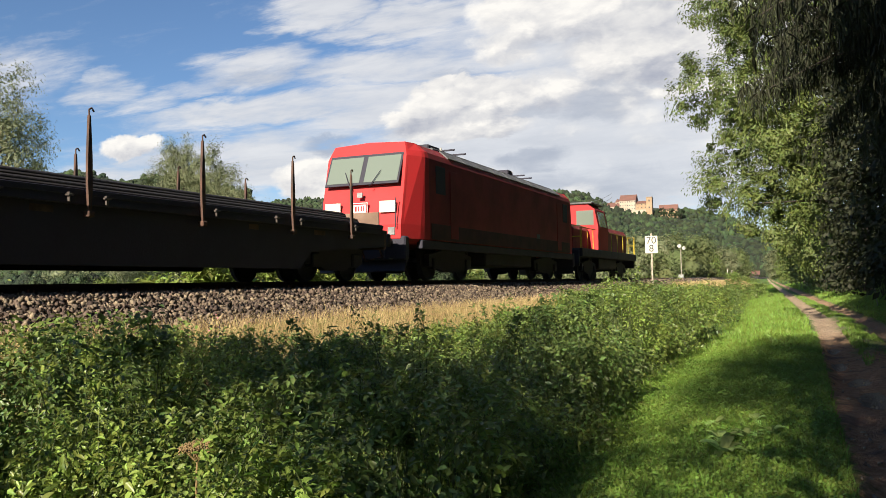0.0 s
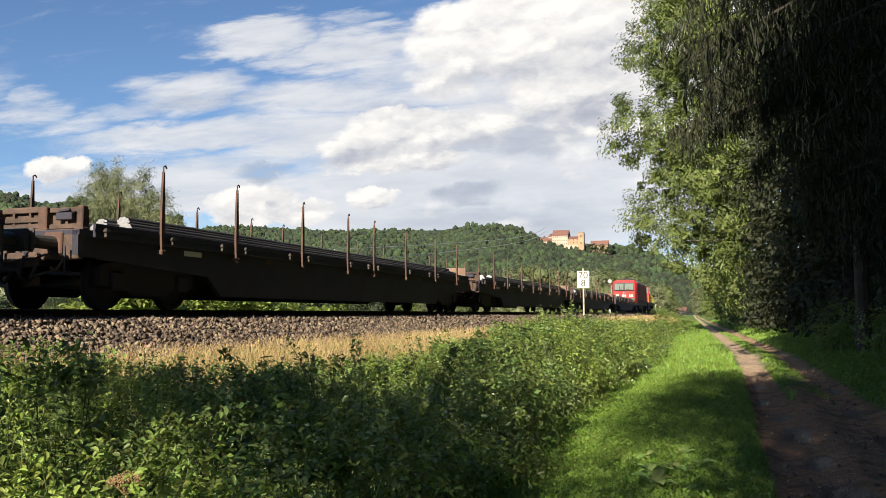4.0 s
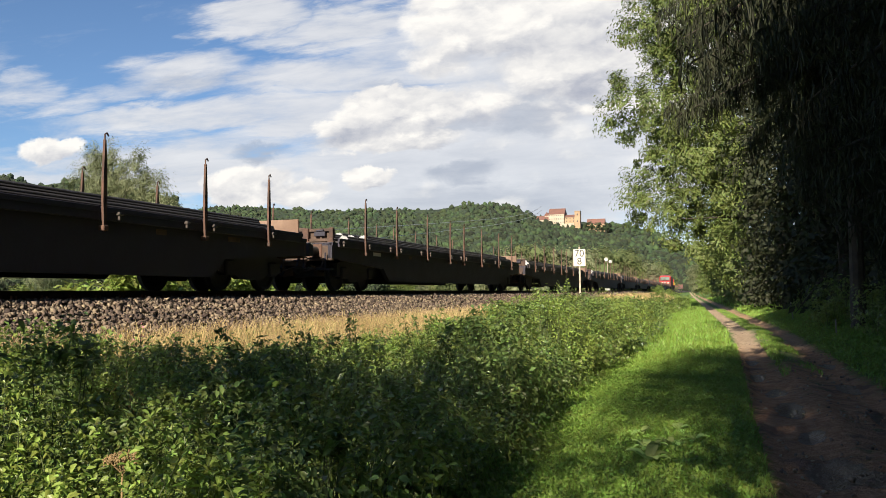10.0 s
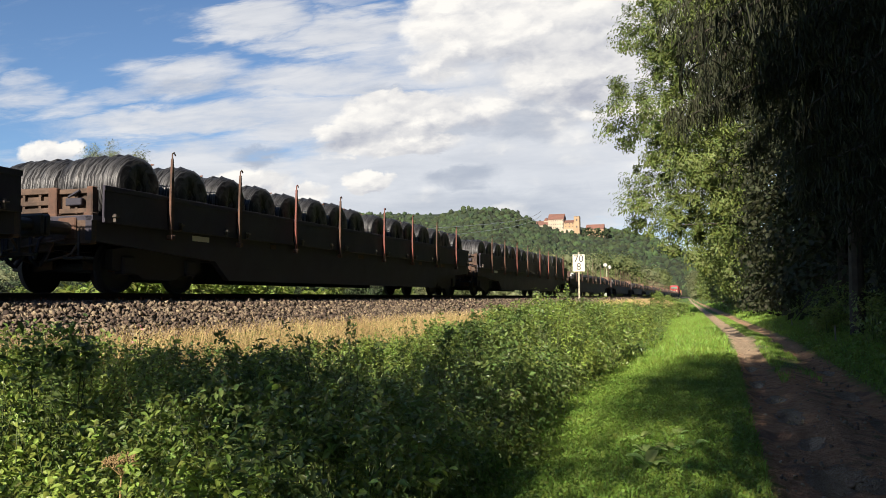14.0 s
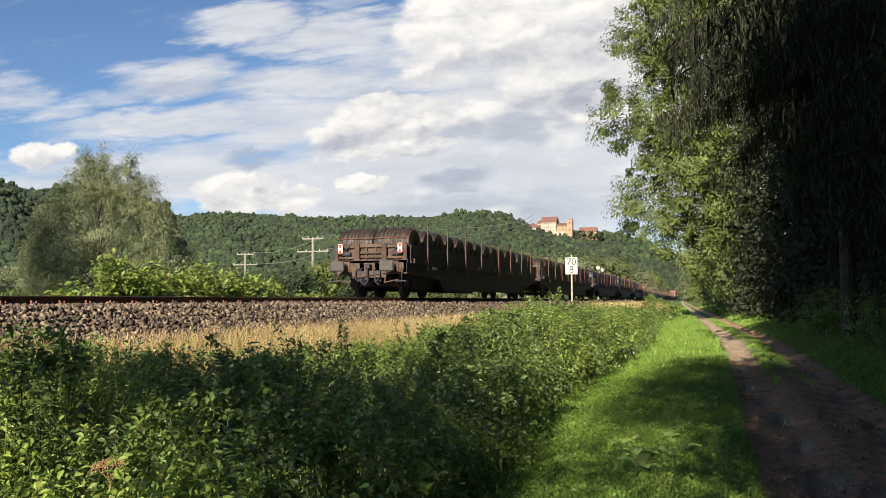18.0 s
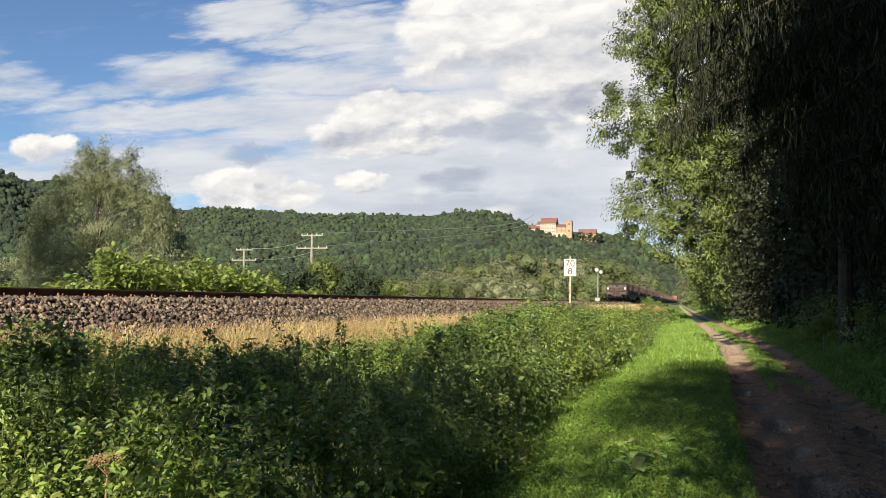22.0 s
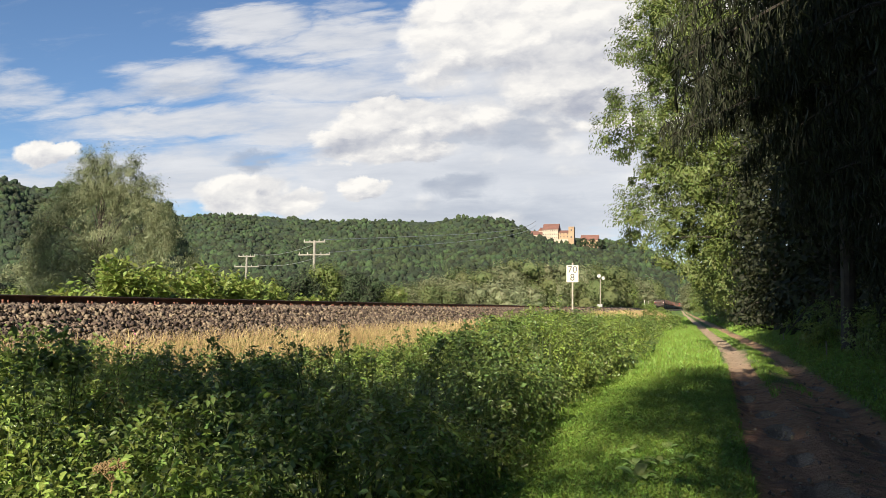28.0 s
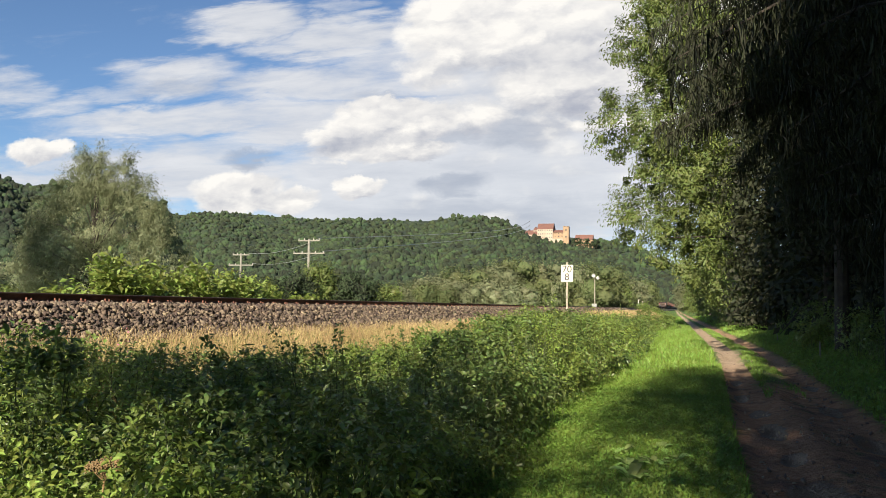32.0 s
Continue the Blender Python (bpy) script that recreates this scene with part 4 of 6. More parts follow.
for i, (x, y, top) in enumerate([(-7.0, 6.0, 1.30), (-7.2, 7.0, 1.35), (-7.3, 5.0, 1.30), (-7.1, 7.9, 1.15), (-6.6, 8.8, 1.02)]):
    shrub(380 + i, x, y, 0.6, top - ground_z(x, y), 1500, 0.07, M["leaf"], "green weeds growing up the foot of the ballast", shoots=12)


def verge_grass():
    rng = np.random.default_rng(5)
    # loose stones and clods on the path
    n0 = 700
    py = 5 + 40 * rng.uniform(0, 1, n0) ** 1.6
    px = np.array([path_x(q) for q in py]) + rng.uniform(-0.95, 1.0, n0)
    at = np.stack([px, py, np.array([ground_z(a, b) for a, b in zip(px, py)]) + 0.004], 1)
    v, f = stones(rng, at, 0.019)
    g = link_mesh("path_gravel", numeric_mesh("path_gravel", v, f), M["pebble"])
    tagged(g, "small loose stones trodden into the path", "gravel", kind="stuff")

    def spread(n, x0, x1, y0, y1, power=1.0):
        y = y0 + (y1 - y0) * rng.uniform(0, 1, n) ** power
        x = rng.uniform(x0, x1, n) + np.array([path_x(q) - PATH_X for q in y])
        z = np.array([ground_z(a, b) for a, b in zip(x, y)])
        return np.stack([x, y, z], 1)
    a = spread(60000, -3.0, 0.35, 3.5, 26, 1.5)
    b = spread(20000, -3.2, 0.2, 20, 75, 1.2)
    far_verge = spread(9000, -6.0, 0.2, 70, 170, 1.2)
    far_right = spread(4000, 2.5, 6.0, 60, 170, 1.2)
    mid = spread(11000, PATH_X - 0.30, PATH_X + 0.48, 17, 75, 1.3)
    mid = mid[(np.array([noise.noise(Vector((q[0] * 1.6, q[1] * 0.35, 3.0))) for q in mid]) + rng.normal(size=len(mid)) * 0.12 > np.interp(mid[:, 1], [17, 24, 40], [0.25, -0.12, -0.05]))]
    right = spread(22000, 2.4, 5.2, 6, 70, 1.7)
    v, f = joined([blades(rng, a, 0.10, 0.010, 0.9), blades(rng, b, 0.15, 0.03, 0.6), blades(rng, far_verge, 0.22, 0.09, 0.6), blades(rng, far_right, 0.22, 0.09, 0.6), blades(rng, mid, 0.09, 0.018, 0.6), blades(rng, right, 0.16, 0.022, 0.6)])
    g = link_mesh("verge_grass", numeric_mesh("verge_grass", v, f), M["grass"])
    tagged(g, "short lush green grass on the verge beside the path", "grass", kind="stuff")
    # clover and low herbs among it
    c = spread(70000, -2.9, 0.3, 3.5, 24, 1.4)
    c[:, 2] += rng.uniform(0.02, 0.09, len(c))
    e = spread(9000, 2.3, 4.6, 7, 40, 1.4)
    e[:, 2] += rng.uniform(0.02, 0.2, len(e))
    v, f = joined([leaves(rng, c, 0.030, 0.5, 1.4, 0.6), leaves(rng, e, 0.07, 0.8, 1.5, 0.5)])
    g = link_mesh("verge_herbs", numeric_mesh("verge_herbs", v, f), M["grass"])
    tagged(g, "low clover and herbs in the grass verge", "herbs", kind="stuff")
    # dry grass on the bank
    n = 60000
    y = 4 + 60 * rng.uniform(0, 1, n) ** 1.4
    x = -8.15 + 2.0 * rng.beta(1.5, 1.5, n)
    z = np.array([ground_z(p, q) for p, q in zip(x, y)])
    far = np.array([track_x(q) - TRACK_X for q in y])
    feet = np.stack([x + far, y, z], 1)
    v, f = blades(rng, feet, 0.27, 0.0055, 0.8)
    n2 = 9000
    y2 = 60 + 90 * rng.uniform(0, 1, n2)
    x2 = -8.4 + 2.4 * rng.uniform(0, 1, n2) + np.array([track_x(q) - TRACK_X for q in y2])
    v2, f2 = blades(rng, np.stack([x2, y2, np.array([ground_z(p, q) for p, q in zip(x2, y2)])], 1), 0.4, 0.05, 0.5)
    v, f = joined([(v, f), (v2, f2)])
    g = link_mesh("dry_grass", numeric_mesh("dry_grass", v, f), M["dry"])
    tagged(g, "sun-bleached dry grass along the foot of the ballast", "dry grass", kind="stuff")
    # meadow beyond the line
    n3 = 20000
    y3 = 10 + 170 * rng.uniform(0, 1, n3) ** 1.2
    x3 = -14 - 50 * rng.uniform(0, 1, n3) ** 1.3 - 0.1 * y3
    v, f = blades(rng, np.stack([x3, y3, np.array([ground_z(p, q) for p, q in zip(x3, y3)])], 1), 0.7, 0.09, 0.5)
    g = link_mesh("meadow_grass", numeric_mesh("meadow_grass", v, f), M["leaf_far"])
    tagged(g, "tall pale meadow grass beyond the railway", "grass", kind="stuff")


verge_grass()

# bright bushes on the far side of the line
FAR = [(-17.0, 15.0, 1.2, 1.45), (-16.8, 17.2, 1.2, 1.5), (-16.8, 18.9, 1.0, 1.75), (-16.8, 20.6, 1.1, 2.65), (-16.9, 21.8, 1.5, 2.65), (-16.8, 24.0, 1.5, 2.55), (-16.9, 26.2, 1.4, 2.6),
       (-16.9, 28.2, 1.3, 2.4), (-17.0, 30.0, 1.2, 2.1), (-17.0, 12.5, 1.2, 1.4), (-17.2, 9.8, 1.2, 1.4), (-17.0, 33, 1.2, 1.8), (-17.5, 6.5, 1.2, 1.6)]
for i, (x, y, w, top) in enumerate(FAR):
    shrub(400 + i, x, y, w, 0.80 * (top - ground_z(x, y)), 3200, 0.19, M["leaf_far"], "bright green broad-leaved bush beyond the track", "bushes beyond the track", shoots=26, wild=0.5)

# trees beside the path ahead
def farther(lobes, k):
    """The lobes at k times their distance and size, as seen from the wayside."""
    return [(x * k, y * k, 1.6 + (z - 1.6) * k, rx * k, ry * k, rz * k) for x, y, z, rx, ry, rz in lobes]


tree("broadleaf_tree", 31, (6.9, 74.5, ground_z(6.9, 74.5)), 36, farther(
     [(-3.5, 47.6, 11.82, 2.8, 2.52, 2.1), (-2.52, 47.6, 16.72, 2.66, 2.8, 2.24), (-1.82, 47.6, 21.2, 3.08, 2.8, 2.52), (-2.94, 47.6, 8.04, 2.1, 1.82, 1.26), (-0.42, 46.9, 9.58, 2.66, 2.52, 2.24),
      (0.28, 47.6, 14.76, 3.5, 3.22, 3.08), (3.5, 48.3, 18.96, 5.6, 4.2, 5.6), (-0.84, 47.6, 25.26, 4.2, 4.2, 3.5), (-3.5, 47.6, 6.5, 1.82, 1.68, 1.4),
      (-1.96, 47.6, 5.38, 1.82, 1.68, 1.54), (-0.56, 47.6, 4.12, 1.68, 1.68, 1.4), (-0.84, 47.6, 6.64, 1.68, 1.54, 1.26), (0.9, 47.6, 3.0, 1.2, 1.2, 1.5), (1.6, 47.6, 5.6, 1.6, 1.6, 1.8),
      (-1.6, 48.2, 14.2, 2.4, 2.0, 2.4), (-1.2, 48.2, 18.8, 2.6, 2.0, 2.4), (-1.7, 48.2, 10.2, 2.2, 1.9, 2.2), (-2.3, 48.2, 9.6, 1.9, 1.7, 1.9), (0.6, 48.2, 8.2, 2.4, 2.0, 2.6)], 1.5),
     160000, 0.29, M["leaf_ash"], "tall ash-like tree with sunlit green leaves leaning over the path", r0=0.5, clump=0.48, limbs_n=12, clumps=1050, face=1.0, long=2.8, up=0.35, droop=0.35)
tree("broadleaf_tree", 32, (5.6, 78, ground_z(5.6, 78)), 24, farther(
     [(0.9, 52, 9, 2.6, 2.5, 2.5), (2.2, 52, 5.0, 2.4, 2.2, 2.4), (1.8, 53, 12.5, 3, 3, 3), (3.5, 53, 3.2, 2.0, 2.0, 2.2)], 1.5),
     11000, 0.42, M["leaf_ash"], "green broadleaf tree beside the path", r0=0.35, clump=0.7)
tree("broadleaf_tree", 33, (2.0, 125, ground_z(2.0, 125)), 20,
     [(-0.6, 125, 11, 4, 4, 4), (1.2, 125, 6.0, 3.4, 3.4, 3.6), (1.8, 128, 15, 4.4, 4.4, 4)],
     5000, 0.42, M["leaf_ash"], "green broadleaf tree beside the path", r0=0.28, clump=0.8)
SPRUCES = [(4.1, 13.5, 25, 4.2, 5.4, 2.6), (4.9, 8.6, 17, 3.7, 5.0, 3.6), (3.9, 20.5, 30, 5.0, 9.0, 3.5), (4.0, 29.0, 22, 6.2, 8.2, 5.0), (6.8, 16, 17, 4.0, 3.0, 1.0), (8.0, 23, 17, 4.2, 3.0, 1.0), (5.6, 25.0, 19, 4.0, 5.0, 1.0)]
for i, (x, y, h, reach, first, low) in enumerate(SPRUCES):
    spruce(60 + i, x, y, h, reach, first, "dark spruce with long drooping branches beside the path", 140 if i < 4 else 80, density=1.1 if i < 4 else 0.7, low=low, skirt=1.6, needle=0.26 if i < 3 else 0.32)

# dark undergrowth on the right bank
rng_r = np.random.default_rng(8)
for i in range(26):
    y = 8.5 + i * 2.1
    x = 4.1 + rng_r.uniform(-0.25, 0.9)
    shrub(500 + i, x, y, rng_r.uniform(0.6, 0.95), rng_r.uniform(0.9, 2.1), 700 if y < 30 else 420, 0.10, M["leaf"], "shaded undergrowth bush below the spruces", "undergrowth", shoots=6)

# dark thicket that closes the wood's edge, out to the end of the path
for i in range(34):
    y = 7.0 + i * 1.9 + 0.04 * i * i
    x = 6.4 + rng_r.uniform(-0.7, 1.0) - 0.02 * max(0, y - 40)
    h = rng_r.uniform(3.2, 5.5)
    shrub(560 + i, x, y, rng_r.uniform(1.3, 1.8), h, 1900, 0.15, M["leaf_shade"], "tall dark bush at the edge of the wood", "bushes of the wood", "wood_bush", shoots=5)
for i in range(10):
    y = 88 + i * 12
    x = 3.4 + path_x(y) + rng_r.uniform(-0.6, 0.8)
    top = rng_r.uniform(10, 15)
    tree("broadleaf_tree", 660 + i, (x, y, 0.2), top, [(x, y, top * 0.75, 3.0, 3, top * 0.24), (x - 0.8, y, top * 0.42, 2.8, 2.8, top * 0.24), (x, y, top * 0.16, 2.6, 2.6, top * 0.16)],
         1800, 0.42, M["leaf_ash"], "green broadleaf tree far along the path", r0=0.22, clump=0.55, limbs_n=8, group="trees along the path")

# tall trees that close the wood behind the spruces; near-black needles paint its shade
for i, (x, y) in enumerate([(5.2, 41), (8.6, 36), (8.0, 45), (7.4, 60), (10.5, 30), (11.5, 40), (9.5, 54), (8.6, 68), (12, 62), (7.4, 30), (13.5, 50), (8.2, 76), (5.0, 50), (5.6, 58), (3.9, 61), (4.6, 67)]):
    top = rng_r.uniform(18, 22)
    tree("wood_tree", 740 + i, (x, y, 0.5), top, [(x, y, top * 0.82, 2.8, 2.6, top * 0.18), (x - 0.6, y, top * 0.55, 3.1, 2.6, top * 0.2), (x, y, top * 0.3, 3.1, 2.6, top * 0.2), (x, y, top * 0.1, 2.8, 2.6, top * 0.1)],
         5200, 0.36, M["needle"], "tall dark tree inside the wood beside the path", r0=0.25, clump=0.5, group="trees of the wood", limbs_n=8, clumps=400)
shrub(640, -4.4, 72, 1.3, 1.5, 900, 0.16, M["leaf"], "low rounded bush at the bend of the path")
shrub(641, -3.2, 66, 1.0, 0.9, 700, 0.15, M["leaf"], "low rounded bush at the bend of the path")
for x, y, h, tilt in ((3.15, 27.2, 0.56, 1), (3.0, 41.0, 0.85, 7)):
    st = thing("boundary_stake", pose(x, y, ground_z(x, y) - 0.05, 0, -tilt), "thin pale wooden stake in the grass of the bank", "stake", "boundary stakes")
    bm = bmesh.new()
    rod(bm, (0, 0, 0), (0, 0, h), 0.022, 0.020, 7)
    rod(bm, (0, 0, h), (0, 0, h + 0.04), 0.020, 0.006, 7)
    part("shaft", bm, M["wood_pole"], st)
shrub(643, -4.9, 88, 1.9, 1.2, 1100, 0.17, M["leaf"], "low rounded bush at the bend of the path")
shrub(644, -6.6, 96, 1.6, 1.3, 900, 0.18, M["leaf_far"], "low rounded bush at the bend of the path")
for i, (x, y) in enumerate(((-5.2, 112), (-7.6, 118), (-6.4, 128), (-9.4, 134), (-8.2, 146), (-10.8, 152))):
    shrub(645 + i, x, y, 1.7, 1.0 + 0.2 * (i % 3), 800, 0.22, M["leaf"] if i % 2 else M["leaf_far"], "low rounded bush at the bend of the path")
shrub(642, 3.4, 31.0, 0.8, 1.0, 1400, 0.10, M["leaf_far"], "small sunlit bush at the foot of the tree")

# unseen trees behind the camera, shaped to cast the shade on path and thicket
tree("broadleaf_tree", 41, (3.2, -8, 0.3), 31,
     [(1.5, -8, 8.2, 1.9, 1.6, 2.2), (1.2, -8, 10.6, 1.7, 1.6, 2.2), (0.8, -8, 13.2, 1.7, 1.6, 2.0), (0.6, -8, 15.9, 1.7, 1.6, 1.6), (1.4, -8, 18.0, 1.6, 1.6, 1.7), (2.6, -8, 6.2, 2.6, 2.0, 2.2),
      (3.4, -8, 10.0, 2.8, 2.0, 3.0), (3.4, -8, 15.0, 3.0, 2.0, 3.0), (2.4, -8, 20.0, 3.2, 2.0, 3.0), (1.0, -8, 22.5, 2.4, 2.0, 2.4), (1.2, -8, 26.0, 2.6, 2.0, 2.6), (1.6, -8, 29.5, 2.6, 2.0, 2.4), (3.8, -8, 25.0, 2.6, 2.0, 3.4), (0.1, -8, 9.6, 1.2, 1.2, 1.5), (0.2, -8, 7.2, 1.2, 1.2, 1.4)],
     70000, 0.30, M["leaf_ash"], "tall broadleaf tree beside the path", r0=0.4, clump=0.45, clumps=1400)
tree("ash_tree", 49, (2.4, -7, 0.2), 17, [(-1.2, -7, 7.6, 1.5, 1.0, 1.8), (-1.5, -7, 9.4, 1.55, 1.0, 1.6)] + 3 * [(-1.7, -7, 11.4, 1.55, 1.0, 1.6), (-1.9, -7, 13.4, 1.5, 1.0, 1.5), (-1.65, -7, 15.6, 1.5, 1.0, 1.5), (-0.8, -7, 12.4, 1.5, 1.0, 1.5), (-0.7, -7, 14.6, 1.5, 1.0, 1.5)],
     36000, 0.105, M["leaf_ash"], "thinly leaved ash tree leaning over the path", r0=0.2, clump=0.3, clumps=4000)
tree("broadleaf_tree", 42, (-5.8, -9, -0.1), 13,
     [(-3.1, -9, 8.8, .7, .8, 1.0), (-3.8, -9, 9.7, .8, .8, 1.0), (-4.7, -9, 10.8, .8, .8, 1.4), (-5.5, -9, 10.8, .9, .8, 1.6), (-6.3, -9, 10.8, .9, .8, 1.4), (-7.0, -9, 10.7, .7, .8, 1.0)],
     4700, 0.23, M["leaf_ash"], "slender broadleaf tree beside the railway bank", r0=0.2, clump=0.36, clumps=360)
# more unseen trees, added to keep the sun off the spruces ahead
for i, (x, y, top) in enumerate([(7.4, -6, 29), (11.5, -9, 30), (10.5, 1, 26), (16, -3, 27), (5.6, -12, 34), (9.0, -13, 34)]):
    tree("broadleaf_tree", 43 + i, (x, y, 0.4), top, [(x, y, top * 0.82, 3.4, 3, top * 0.17), (x - 2, y, top * 0.55, 3.2, 3, top * 0.2), (x + 2, y, top * 0.5, 3.4, 3, top * 0.22), (x, y, top * 0.25, 3.4, 3, top * 0.2)],
         12000, 0.9, M["leaf_ash"], "unseen tall tree added to shade the spruces", r0=0.4, clump=0.6)
# unseen spruce, added out of view for the same shade
spruce(59, 5.6, 1.6, 28, 4.2, 12.0, "unseen tall spruce added to shade the others", 110, 0.7, 5.0, 2.4, 0.5)
# the wood behind the first row
rng_w = np.random.default_rng(66)
for i in range(22):
    x, y = 10.5 + 4.5 * (i % 3) + rng_w.uniform(-1, 1), 6 + 5.2 * (i // 3 * 1.25) + rng_w.uniform(-1, 1)
    top = rng_w.uniform(15, 19)
    tree("wood_tree", 700 + i, (x, y, 0.5), top, [(x, y, top * 0.8, 2.6, 2.6, top * 0.2), (x - 1, y, top * 0.5, 2.9, 2.9, top * 0.22), (x, y, top * 0.2, 2.9, 2.9, top * 0.2)],
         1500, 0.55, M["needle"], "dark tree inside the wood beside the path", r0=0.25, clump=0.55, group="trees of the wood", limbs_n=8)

# willow and copses beyond the line
tree("willow_tree", 51, (-34.5, 41, 0.3), 9.5,
     [(-36.5, 41, 5.0, 2.6, 2.4, 3.2), (-34.4, 41, 6.6, 2.2, 2, 3.0), (-32.6, 41.5, 5.6, 2.4, 2.2, 3.0), (-30.8, 42, 4.2, 2.0, 2, 2.6), (-38.2, 41, 3.4, 1.6, 1.6, 2.4), (-36.4, 40, 2.4, 2.0, 1.6, 2.0), (-34.0, 40, 2.4, 2.0, 1.6, 2.2), (-31.6, 40, 2.2, 2.0, 1.6, 2.0),
     ] + 3 * [(-35.6, 41, 9.2, .50, .50, 1.9), (-35.0, 41, 8.6, .60, .60, 1.7), (-34.2, 41, 9.0, .50, .50, 1.8), (-33.4, 41, 8.2, .55, .55, 1.6), (-32.3, 41, 8.7, .50, .50, 1.7), (-31.6, 41, 7.6, .5, .5, 1.5),
      (-30.8, 41, 7.1, .50, .50, 1.7), (-30.1, 41, 5.8, .50, .50, 1.5), (-36.7, 41, 8.0, .50, .50, 1.7), (-37.6, 41, 6.8, .55, .55, 1.5), (-38.8, 41, 5.8, .50, .50, 1.6), (-39.3, 41, 4.2, .6, .6, 1.4)],
     95000, 0.13, M["willow"], "tall grey-green willow beyond the railway", "willow", r0=0.22, clump=0.24, limbs_n=30, long=3.4, droop=-0.8, clumps=1500, face=1.4)


def copse(rows, seed, mat, label, name="broadleaf_tree"):
    """Rounded trees of many small lobes, named by their bearing, the bearing of their top, their distance and width."""
    rng = np.random.default_rng(seed)
    for k, (u, v, Y, w) in enumerate(rows):
        x, top = u * Y, 1.6 + v * Y
        high = top - 0.3
        base = np.array((x, Y, 0.2))
        ob = thing(name, pose(*base), label, "tree", "trees beyond the track")
        lobes = [(0, 0, high * 0.45, w * 0.62, w * 0.55, high * 0.42)]
        for q in range(17):
            a, h = rng.uniform(0, 6.28), rng.uniform(0.08, 0.86) ** 0.8
            reach = w * 0.78 * math.sqrt(max(0.1, 1 - (1.15 * h - 0.2) ** 2)) * rng.uniform(0.6, 1.0)
            r = w * rng.uniform(0.22, 0.38)
            lobes.append((reach * math.cos(a), reach * math.sin(a) * 0.8, min(h * high, high - r * 0.8), r, r, r * rng.uniform(0.75, 1.0)))
        leaf = 0.0021 * min(Y, 250) + 0.05
        p, d, c = crown_points(rng, lobes, 7000, leaf * 1.5, 1100, 0.8)
        keep = p[:, 2] > 0.05
        boughs = [leaves(rng, p[keep], leaf, 0.2, 1.7, 0.5, 0.0, d[keep] * 1.8)]
        # the dense inside of each bough, lumpy and smaller than its leaves
        for cx, cy, cz, rx, ry, rz in lobes:
            bm = bmesh.new()
            bmesh.ops.create_icosphere(bm, subdivisions=2, radius=1.0)
            q = np.array([w_.co for w_ in bm.verts])
            q *= np.array([0.60 + 0.26 * noise.noise(Vector(w_.co) * 2.3 + Vector((cx, cy, cz))) + 0.10 * noise.noise(Vector(w_.co) * 6.0 + Vector((cz, cx, cy))) for w_ in bm.verts])[:, None]
            q = q * np.array([rx, ry, rz]) + np.array([cx, cy, cz])
            q[:, 2] = np.maximum(q[:, 2], 0.05)
            boughs.append((q, np.array([[w_.index for w_ in fc.verts] for fc in bm.faces])))
            bm.free()
        vv, ff = joined(boughs)
        link_mesh("crown", numeric_mesh("crown", vv, ff), mat[k % len(mat)], ob)
        limbs(rng, (0, 0, -0.1), (0, 0, high * 0.8), [], 0.16 + 0.012 * w, "trunk", M["bark"], ob)


copse([(-1.06, .055, 60, 4), (-.98, .06, 62, 4), (-.665, .060, 68, 2.4)], 71, (M["willow"],), "grey-green tree beyond the railway")
copse([(-1.10, .03, 48, 3.2), (-1.03, .035, 47, 3.0), (-.96, .02, 46, 2.6), (-.73, .05, 70, 3.4), (-.62, .035, 78, 3.4), (-.58, .03, 82, 3.4), (-.545, .034, 85, 3.4), (-.515, .044, 88, 3.4), (-.485, .052, 90, 3.0), (-.455, .036, 92, 3.2), (-.43, .042, 92, 3.6), (-.395, .026, 100, 3.5)], 72, (M["woods"], M["woods"], M["leaf_ash"]), "dark green tree beyond the railway")
copse([(-.375, .022, 120, 5), (-.345, .036, 125, 5), (-.31, .034, 128, 5), (-.28, .046, 130, 6), (-.25, .050, 135, 6), (-.215, .060, 138, 7), (-.19, .056, 140, 7), (-.165, .050, 140, 6), (-.135, .054, 140, 6.5),
       (-.36, .02, 110, 4), (-.325, .026, 112, 5), (-.29, .030, 114, 5), (-.235, .034, 116, 5)], 73, (M["olive"], M["willow_pale"], M["willow"], M["olive"], M["willow_pale"]), "olive-green willow copse beyond the railway")
copse([(-.118, .050, 150, 5), (-.105, .030, 190, 5), (-.088, .034, 250, 7), (-.076, .036, 330, 9), (-.068, .034, 500, 8), (-.028, .034, 440, 6), (-.015, .040, 440, 9), (.005, .045, 300, 9), (-.125, .026, 170, 5)],
      74, (M["olive"], M["leaf_ash"], M["willow_pale"]), "pale green tree at the end of the valley")

# treetops that hide the foot of the outbuilding beside the castle
for i in range(9):
    u = -0.153 + 0.0034 * i
    top = 1.6 + 1920 * (0.0815 - 0.0003 * i + 0.0012 * (i % 3))
    tree("broadleaf_tree", 950 + i, (u * 1920, 1920, top - 22), 18, [(u * 1920, 1920, top - 6, 5.5, 5, 6), (u * 1920 + 3, 1920, top - 13, 6, 5, 7)], 500, 2.4, M["woods"],
         "dark green tree on the castle ridge", r0=0.4, clump=1.3, limbs_n=5, group="trees on the ridge", face=2.0)

